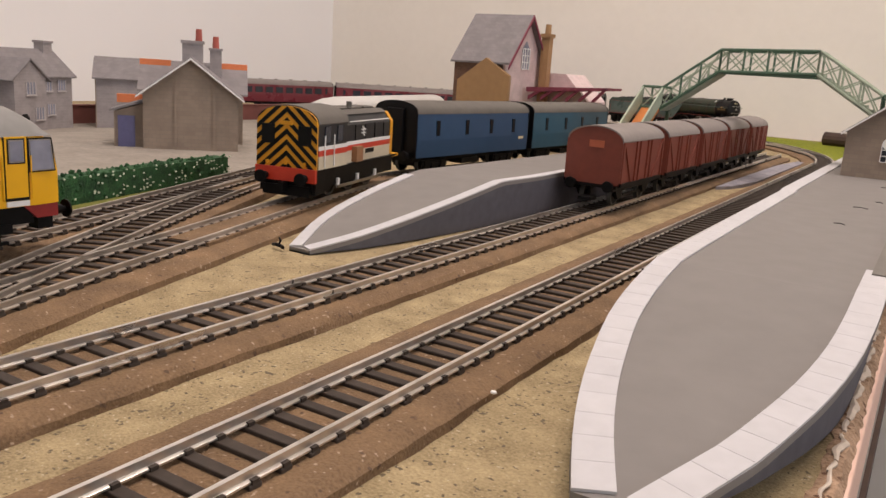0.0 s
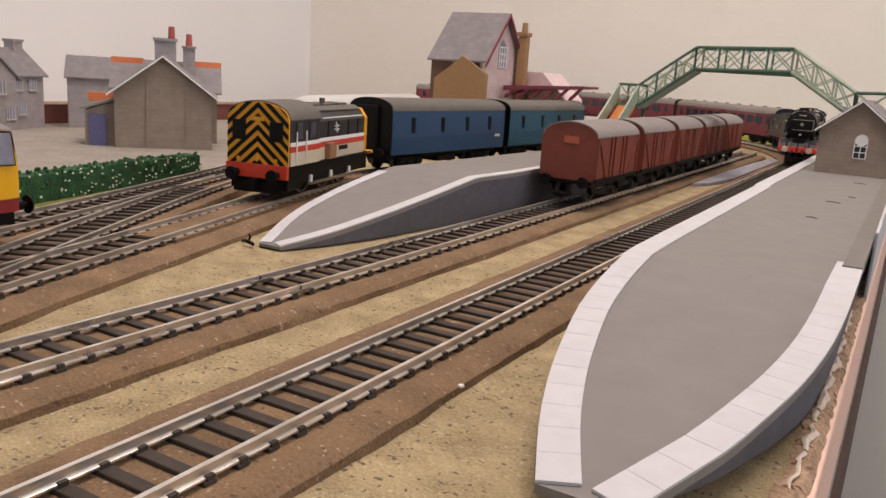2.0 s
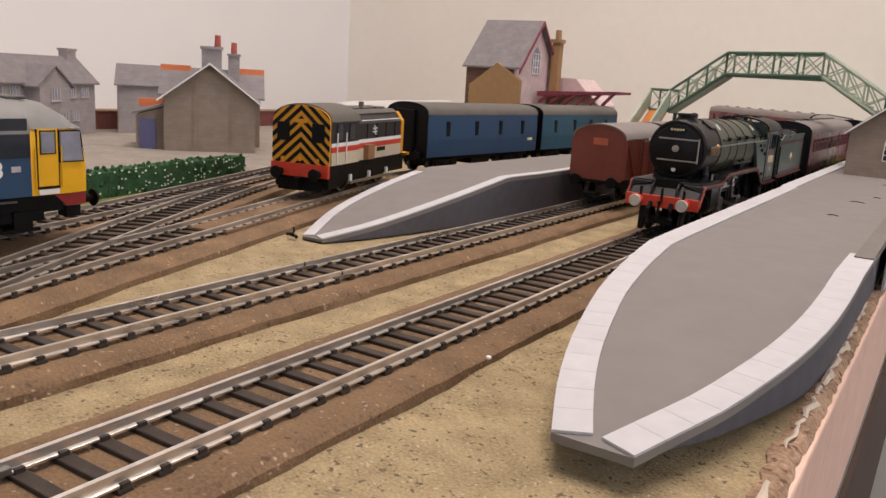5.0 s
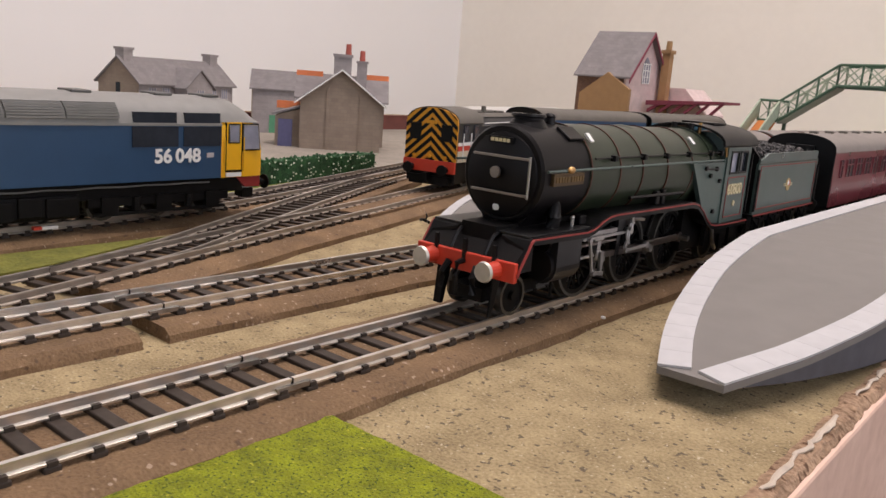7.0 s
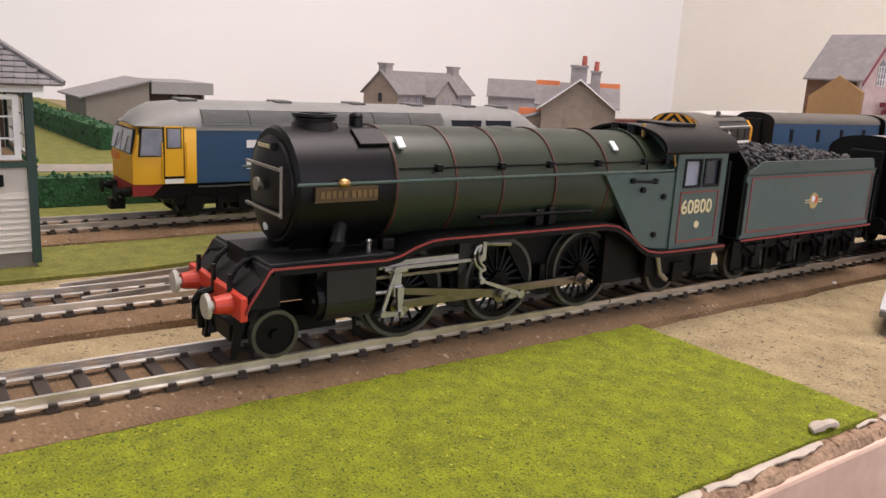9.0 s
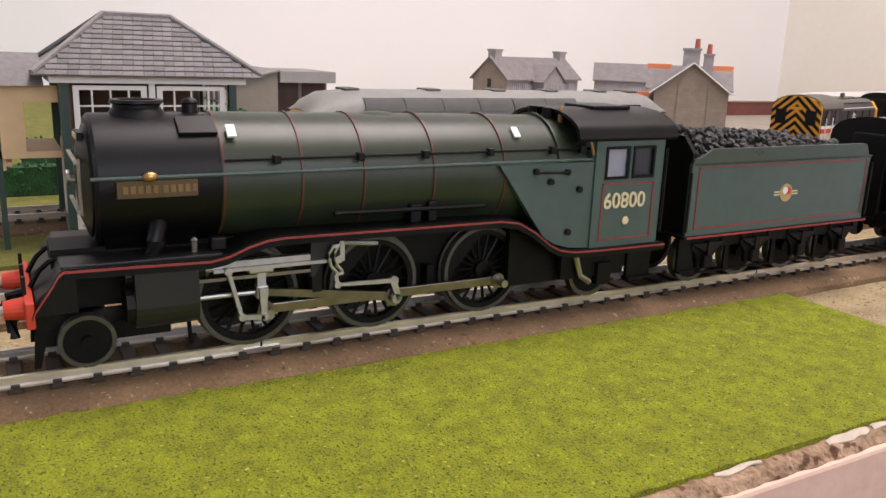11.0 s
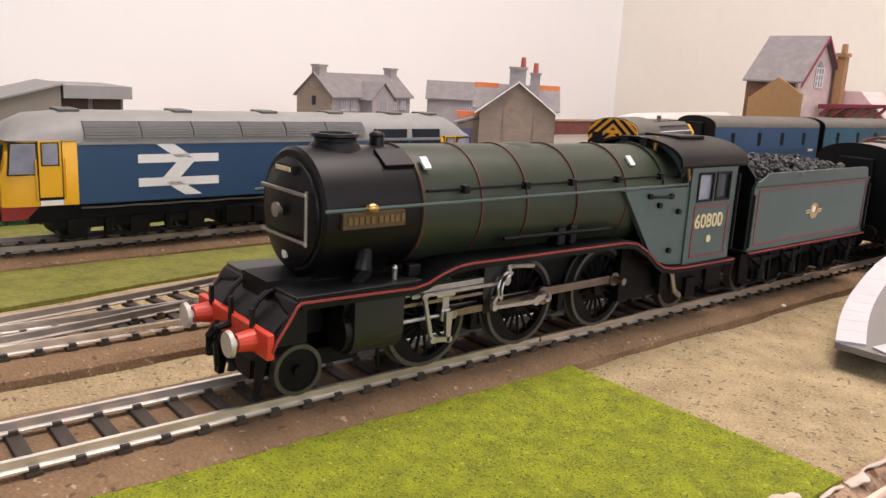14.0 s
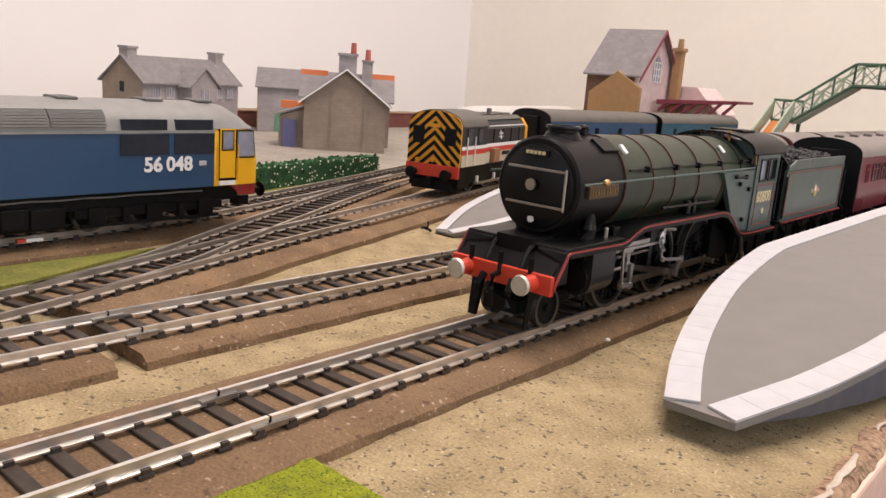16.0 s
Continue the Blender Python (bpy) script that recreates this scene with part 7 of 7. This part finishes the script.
CRANK = 0.0030
ROD = 0.0345
LINK_FOOT, ECC = (-0.0140, 0.0150), 0.0150
for w, sx, y in drivers:
    if y == 0.0:
        part("return_crank", Mesh().cyl((sx * 0.0160, PIN, 0), (sx * 0.0172, PIN, 0), 0.0013, n=10).prism([(PIN + 0.0010, -0.0006), (PIN + 0.0010, 0.0008), (0.0004, CRANK + 0.0009), (-0.0006, CRANK + 0.0002), (-0.0002, CRANK - 0.0009)], sx * 0.0164, sx * 0.0172, "X"), VALVE, w, "steel return crank")
side_rods, con_rods, crossheads, ecc_rods, links, levers = [], [], [], [], [], []
for sx in (-1, 1):
    side_rods.append((part("coupling_rod", rod_mesh(sx * 0.0122, DRV), ROD_STEEL, loco, "steel coupling rod", at=pose(0, 0, 0.0122)), sx))
    con_rods.append((part("connecting_rod", Mesh().prism([(0.0, -0.0012), (0.0, 0.0012), (-ROD, 0.0008), (-ROD, -0.0008)], sx * 0.0145 - 0.0006, sx * 0.0145 + 0.0006, "X").cyl((sx * 0.0137, 0, 0), (sx * 0.0153, 0, 0), 0.0025, n=14).cyl((sx * 0.0137, -ROD, 0), (sx * 0.0153, -ROD, 0), 0.0016, n=12), ROD_STEEL, loco, "steel connecting rod", at=pose(0, 0, 0.0122)), sx))
    ch_ = part("crosshead", Mesh().box(sx * 0.0145 - 0.0014, sx * 0.0145 + 0.0014, -0.0014, 0.0016, -0.0015, 0.0018, bevel=0.0005).box(sx * 0.0145 - 0.0010, sx * 0.0145 + 0.0010, -0.0010, 0.0010, 0.0016, 0.0050).box(sx * 0.0145 - 0.0012, sx * 0.0145 + 0.0012, -0.0030, 0.0030, 0.0046, 0.0066, bevel=0.0005).cyl((sx * 0.0145, 0.0, 0), (sx * 0.0145, -0.0230, 0), 0.0006, n=8), VALVE, loco, "steel crosshead and piston rod", at=pose(0, -ROD, 0.0145))
    part("drop_arm", Mesh().prism([(-0.0010, 0.0014), (0.0010, 0.0014), (0.0006, -0.0056), (-0.0006, -0.0056)], sx * 0.0166 - 0.0005, sx * 0.0166 + 0.0005, "X").cyl((sx * 0.0160, 0, -0.0054), (sx * 0.0176, 0, -0.0054), 0.0009, n=10), VALVE, ch_, "bright drop arm")
    part("union_link", Mesh().prism([(0.0, -0.0060), (0.0, -0.0048), (-0.0052, -0.0042), (-0.0052, -0.0054)], sx * 0.0172 - 0.0004, sx * 0.0172 + 0.0004, "X").cyl((sx * 0.0166, -0.0052, -0.0048), (sx * 0.0178, -0.0052, -0.0048), 0.0009, n=10), VALVE, ch_, "bright union link")
    levers.append((part("combination_lever", Mesh().box(sx * 0.0168 - 0.0004, sx * 0.0168 + 0.0004, -0.0005, 0.0005, 0.0, 0.0116, bevel=0.0001).cyl((sx * 0.0162, 0, 0.0113), (sx * 0.0174, 0, 0.0113), 0.0009, n=10), VALVE, loco, "bright combination lever", at=pose(0, -0.0457, 0.0097)), sx))
    ecc_rods.append((part("eccentric_rod", Mesh().prism([(0.0, -0.0006), (0.0, 0.0006), (-ECC, 0.0004), (-ECC, -0.0004)], sx * 0.0176 - 0.0003, sx * 0.0176 + 0.0003, "X").cyl((sx * 0.0170, 0, 0), (sx * 0.0180, 0, 0), 0.0012, n=10).cyl((sx * 0.0170, -ECC, 0), (sx * 0.0180, -ECC, 0), 0.0009, n=10), VALVE, loco, "steel eccentric rod", at=pose(0, 0, 0.0122)), sx))
    links.append((part("expansion_link", Mesh().tube([(sx * 0.0170, 0.0005, 0.0030), (sx * 0.0170, -0.0006, 0.0016), (sx * 0.0170, -0.0009, 0.0), (sx * 0.0170, -0.0006, -0.0018), (sx * 0.0170, 0.0005, -0.0034)], 0.0004, 6).tube([(sx * 0.0170, 0.0019, 0.0030), (sx * 0.0170, 0.0009, 0.0016), (sx * 0.0170, 0.0006, 0.0), (sx * 0.0170, 0.0009, -0.0018), (sx * 0.0170, 0.0019, -0.0034)], 0.0004, 6).box(sx * 0.0170 - 0.0004, sx * 0.0170 + 0.0004, 0.0003, 0.0021, 0.0028, 0.0036).box(sx * 0.0170 - 0.0004, sx * 0.0170 + 0.0004, 0.0000, 0.0021, -0.0042, -0.0034).box(sx * 0.0170 - 0.0003, sx * 0.0170 + 0.0003, -0.0004, 0.0006, -0.0066, -0.0040), VALVE, loco, "slotted steel expansion link", at=pose(0, LINK_FOOT[0], LINK_FOOT[1] + 0.0062)), sx))
    crossheads.append((ch_, sx))

# ---- tender ----
for sx in (-1, 1):
    part("front_stay", Mesh().tube([(sx * 0.0062, -0.0722, 0.0246), (sx * 0.0062, -0.0745, 0.0238), (sx * 0.0062, -0.0765, 0.0220), (sx * 0.0062, -0.0784, 0.0186)], 0.0006, 6), SMOKE, loco, smooth=True)

tender = thing("tender", "lined green coal tender behind the locomotive", "tender")
TL0, TL1 = -0.0450, 0.0432
for sx in (-1, 1):
    X = sx * 0.0172
    sd = part("side", Mesh().prism([(TL0, 0.0175), (TL1, 0.0175), (TL1, 0.0398), (TL0, 0.0398)], X - sx * 0.0012, X, "X"), GREEN_SHEEN, tender, "green tender side with red lining")
    rings = []
    for y, top in [(TL0 + 0.0002, 0.0416)] + [(TL0 + 0.0010 + 0.0058 * i / 5, 0.0446 - 0.0030 * math.cos(math.pi / 2 * i / 5)) for i in range(6)] + [(TL1 - 0.0078 + 0.0050 * i / 5, 0.0446 - 0.0042 * (1 - math.cos(math.pi / 2 * i / 5))) for i in range(6)] + [(TL1 - 0.0003, 0.0402)]:
        u = (top - 0.0398) / 0.0048
        rings.append([(X - sx * 0.0010, y, 0.0398), (X, y, 0.0398), (X + sx * 0.0013 * u, y, top), (X + sx * (0.0013 * u - 0.0009), y, top)])
    part("coal_flare", Mesh().loft(rings), GREEN_SHEEN, sd, "flared coal plate along the top")
    part("bead", Mesh().box(min(X, X + sx * 0.0003), max(X, X + sx * 0.0003), TL0 + 0.001, TL1 - 0.001, 0.0396, 0.0400), GREEN, sd)
    ln_ = Mesh()
    for a, b, c, d in ((TL0 + 0.003, TL1 - 0.003, 0.0195, 0.0199), (TL0 + 0.003, TL1 - 0.003, 0.0385, 0.0389), (TL0 + 0.003, TL0 + 0.0034, 0.0195, 0.0389), (TL1 - 0.0034, TL1 - 0.003, 0.0195, 0.0389)):
        ln_.box(min(X, X + sx * 0.0002), max(X, X + sx * 0.0002), a, b, c, d)
    part("lining", ln_, REDLINE, sd)
    cr_ = part("crest", Mesh().cyl((X, -0.001, 0.0290), (X + sx * 0.0003, -0.001, 0.0290), 0.0030, n=20), mat("crest_gold", (0.45, 0.33, 0.14), 0.5), sd, "round heraldic emblem in gold and red")
    part("crest_bars", Mesh().box(min(X, X + sx * 0.00025), max(X, X + sx * 0.00025), -0.0068, 0.0048, 0.0283, 0.0287).box(min(X, X + sx * 0.00025), max(X, X + sx * 0.00025), -0.0068, 0.0048, 0.0292, 0.0296), STRAW, sd)
    part("crest_spot", Mesh().cyl((X, -0.0018, 0.0298), (X + sx * 0.0005, -0.0018, 0.0298), 0.0012, n=12), WHITEPAINT, sd)
    part("crest_red", Mesh().cyl((X, -0.0002, 0.0296), (X + sx * 0.00045, -0.0002, 0.0296), 0.0013, n=12), RED, sd)
    for y in (TL0 - 0.0008, TL1 - 0.001):
        part("handrail", Mesh().cyl((X + sx * 0.0007, y, 0.0190), (X + sx * 0.0007, y, 0.0375), 0.0005, n=6), BLACK, tender)
    axles = (-0.0335, -0.0115, 0.0115, 0.0335)
    low_edge = [(TL1, 0.0172), (TL1, 0.0110)]
    for y in axles[::-1]:
        low_edge += [(y + 0.0062, 0.0128), (y + 0.0036, 0.0098), (y + 0.0030, 0.0060), (y - 0.0030, 0.0060), (y - 0.0036, 0.0098), (y - 0.0062, 0.0128)]
    low_edge += [(TL0, 0.0110), (TL0, 0.0172)]
    f = Mesh().prism(low_edge, sx * 0.0148 - 0.0008, sx * 0.0148 + 0.0008, "X")
    for y in axles:
        f.box(sx * 0.0156 - 0.0008, sx * 0.0156 + 0.0018, y - 0.0019, y + 0.0019, 0.0062, 0.0104, bevel=0.0005)
        spring = Mesh()
        for i, half in enumerate((0.0068, 0.0054, 0.0040, 0.0026)):
            spring.box(sx * 0.0160 - 0.0008, sx * 0.0160 + 0.0010, y - half, y + half, 0.0140 - i * 0.0007, 0.0146 - i * 0.0007)
        spring.box(sx * 0.0160 - 0.0010, sx * 0.0160 + 0.0014, y - 0.0009, y + 0.0009, 0.0104, 0.0150)
        for o in (-0.0064, 0.0064):
            spring.cyl((sx * 0.0160, y + o, 0.0125), (sx * 0.0160, y + o, 0.0168), 0.0004, n=6)
        part("leaf_spring", spring, SMOKE, tender)
    for y in (-0.0225, 0.0, 0.0225):
        f.box(sx * 0.0140 - 0.0005, sx * 0.0140 + 0.0005, y - 0.0008, y + 0.0008, 0.0035, 0.0130)
    f.cyl((sx * 0.0140, TL0 + 0.004, 0.0040), (sx * 0.0140, TL1 - 0.004, 0.0040), 0.0004, n=6)
    part("tender_step", Mesh().box(sx * 0.0152 - 0.0005, sx * 0.0152 + 0.0005, TL0 - 0.0005, TL0 + 0.0055, 0.0055, 0.0166).box(sx * 0.0152 - 0.0005, sx * 0.0152 + 0.0022, TL0 - 0.0008, TL0 + 0.0058, 0.0055, 0.0061), DARK, tender)
    part("outside_frame", f, DARK, tender, "black frame with axle boxes")
    for y in (-0.0335, -0.0115, 0.0115, 0.0335):
        small_w = disc_wheel(tender, "wheel", y, 0.0082, 0.0082, sx * 0.0087)
    part("footplate", Mesh().box(min(sx * 0.008, sx * 0.0178), max(sx * 0.008, sx * 0.0178), TL0 - 0.001, TL1 + 0.001, 0.0166, 0.0175), BLACK, tender)
    part("red_line", Mesh().box(min(sx * 0.0178, sx * 0.0182), max(sx * 0.0178, sx * 0.0182), TL0, TL1, 0.0167, 0.0173), REDLINE, tender)
part("tank", Mesh().box(-0.0160, 0.0160, TL0 + 0.001, TL1 - 0.0002, 0.0165, 0.0385), DARK, tender)
part("rear", Mesh().box(-0.0172, 0.0172, TL1 - 0.0012, TL1, 0.0175, 0.0400), GREEN_SHEEN, tender)
part("front_bulkhead", Mesh().prism([(-0.0165, 0.0176), (0.0165, 0.0176), (0.0165, 0.0430), (0.0120, 0.0480), (-0.0120, 0.0480), (-0.0165, 0.0430)], TL0 + 0.0005, TL0 + 0.0020), BLACK, tender)
part("shovel_plate", Mesh().box(-0.0165, 0.0165, 0.0290, 0.0300, 0.0386, 0.0430), BLACK, tender)
rg = random.Random(11)
cm = Mesh()
for i in range(420):
    x, y = rg.uniform(-0.0150, 0.0150), rg.uniform(TL0 + 0.004, 0.0285)
    z = 0.0415 + 0.0070 * math.cos(x / 0.0165 * 1.4) * (1 - 0.55 * (y - TL0) / 0.075) + rg.uniform(-0.0012, 0.0010)
    bmesh.ops.create_icosphere(cm.bm, subdivisions=1, radius=rg.uniform(0.0010, 0.0021), matrix=Matrix.Translation((x, y, z)) @ Euler((rg.uniform(0, 3), rg.uniform(0, 3), 0)).to_matrix().to_4x4() @ Matrix.Diagonal((1, rg.uniform(0.6, 1.3), rg.uniform(0.5, 1), 1)))
cl = part("coal_load", cm, COAL, tender, "heaped black coal")
part("coal_bed", Mesh().loft([[(x, y, 0.0400 + 0.0068 * math.cos(x / 0.0165 * 1.4) * (1 - 0.55 * (y - TL0) / 0.075) if x0_ else 0.0386) for x, x0_ in ((-0.0155, 0), (-0.0155, 1), (-0.008, 1), (0, 1), (0.008, 1), (0.0155, 1), (0.0155, 0))] for y in (TL0 + 0.003, -0.02, 0.0, 0.0285)]), COAL, tender)
buffers(tender, TL1, 1, 0.0130)
part("drawbar", Mesh().box(-0.003, 0.003, TL0 - 0.014, TL0, 0.0120, 0.0140), DARK, tender)

coach_a = passenger_coach()
coaches = [coach_a] + [copy_thing(coach_a, Matrix.Identity(4)) for _ in range(2)]


# ---- how the train goes ----
RUN = [(0.0, 1.560), (0.5, 1.455), (1.0, 1.345), (1.5, 1.228), (2.0, 1.092), (2.5, 0.970), (3.0, 0.863), (3.5, 0.773), (4.0, 0.695), (4.5, 0.626), (5.0, 0.5625), (5.5, 0.5015),
       (6.0, 0.4362), (6.5, 0.3741), (7.0, 0.3148), (7.5, 0.2584), (8.0, 0.2050), (8.5, 0.1584), (9.0, 0.1188), (9.5, 0.0855), (10.0, 0.0580), (10.5, 0.0360), (11.0, 0.0200), (11.5, 0.0110), (12.0, 0.0132),
       (12.5, 0.0285), (13.0, 0.0639), (13.5, 0.1086), (14.0, 0.1566), (14.5, 0.1947), (15.0, 0.2370), (15.5, 0.2850), (16.0, 0.3325)]


def run_at(t):
    ts = [r[0] for r in RUN]
    i = min(max(int(t / 0.5), 0), len(ts) - 2)
    def slope(k):
        a, b = max(k - 1, 0), min(k + 1, len(ts) - 1)
        return (RUN[b][1] - RUN[a][1]) / (ts[b] - ts[a])
    h, u = 0.5, (t - ts[i]) / 0.5
    return ((2 * u**3 - 3 * u**2 + 1) * RUN[i][1] + (u**3 - 2 * u**2 + u) * h * slope(i) + (-2 * u**3 + 3 * u**2) * RUN[i + 1][1] + (u**3 - u**2) * h * slope(i + 1))


def on_line(s, shift=0.0):
    """The pose of a vehicle whose middle is at s along the main line, its origin shift metres before that."""
    x, y, a = main_line(s)
    return pose(x, y, RZ + fall(x, y), 0, 0, math.degrees(a)) @ Matrix.Translation((0, -shift, 0))


def motions():
    times = [i / 15 for i in range(241)]
    runs = [run_at(t) for t in times]
    walk(loco, [(t, on_line(s)) for t, s in zip(times, runs)])
    walk(tender, [(t, on_line(s + 0.1467)) for t, s in zip(times, runs)])
    for i, c in enumerate(coaches):
        walk(c, [(t, on_line(s + 0.345 + 0.267 * i, 0.129)) for t, s in zip(times, runs)])
    start = 0.0288
    for w, sx, y in drivers:
        rows = []
        for t, s in zip(times, runs):
            a = (s - start) / 0.0122 + PHASE + (math.pi / 2 if sx < 0 else 0)
            rows.append((t, pose(0, y, 0.0122, -math.degrees(a))))
        walk(w, rows)
    for w, y, r in small:
        walk(w, [(t, pose(0, y, r, -math.degrees((s - start) / r))) for t, s in zip(times, runs)])
    for (rod, sx), (con, _), (chd, _) in zip(side_rods, con_rods, crossheads):
        a_rows, b_rows, c_rows = [], [], []
        for t, s in zip(times, runs):
            a = -((s - start) / 0.0122 + PHASE + (math.pi / 2 if sx < 0 else 0))
            py, pz = PIN * math.cos(a), 0.0122 + PIN * math.sin(a)
            cy = py - math.sqrt(ROD**2 - (pz - 0.0145) ** 2)
            tilt = math.degrees(math.atan2(pz - 0.0145, py - cy))
            a_rows.append((t, pose(0, py, pz)))
            b_rows.append((t, pose(0, py, pz, tilt)))
            c_rows.append((t, pose(0, cy, 0.0145)))
        walk(rod, a_rows), walk(con, b_rows), walk(chd, c_rows)
    for (ecc, sx), (lnk, _), (lev, _) in zip(ecc_rods, links, levers):
        e_rows, l_rows, v_rows = [], [], []
        for t, s in zip(times, runs):
            a = -((s - start) / 0.0122 + PHASE + (math.pi / 2 if sx < 0 else 0))
            py, pz = PIN * math.cos(a), 0.0122 + PIN * math.sin(a)
            cy = py - math.sqrt(ROD**2 - (pz - 0.0145) ** 2)
            ty, tz = -CRANK * math.sin(a), 0.0122 + CRANK * math.cos(a)
            fy = ty - math.sqrt(ECC**2 - (tz - LINK_FOOT[1]) ** 2)
            e_rows.append((t, pose(0, ty, tz, math.degrees(math.atan2(tz - LINK_FOOT[1], ty - fy)))))
            swing = math.asin(max(-0.8, min(0.8, (fy - LINK_FOOT[0]) / 0.0062)))
            l_rows.append((t, pose(0, LINK_FOOT[0], LINK_FOOT[1] + 0.0062, math.degrees(swing))))
            low_y = cy - 0.0052
            v_rows.append((t, pose(0, low_y, 0.0097, math.degrees(math.atan2(low_y + 0.0390, 0.0115)))))
        walk(ecc, e_rows), walk(lnk, l_rows), walk(lev, v_rows)


PHASE = 1.45
motions()
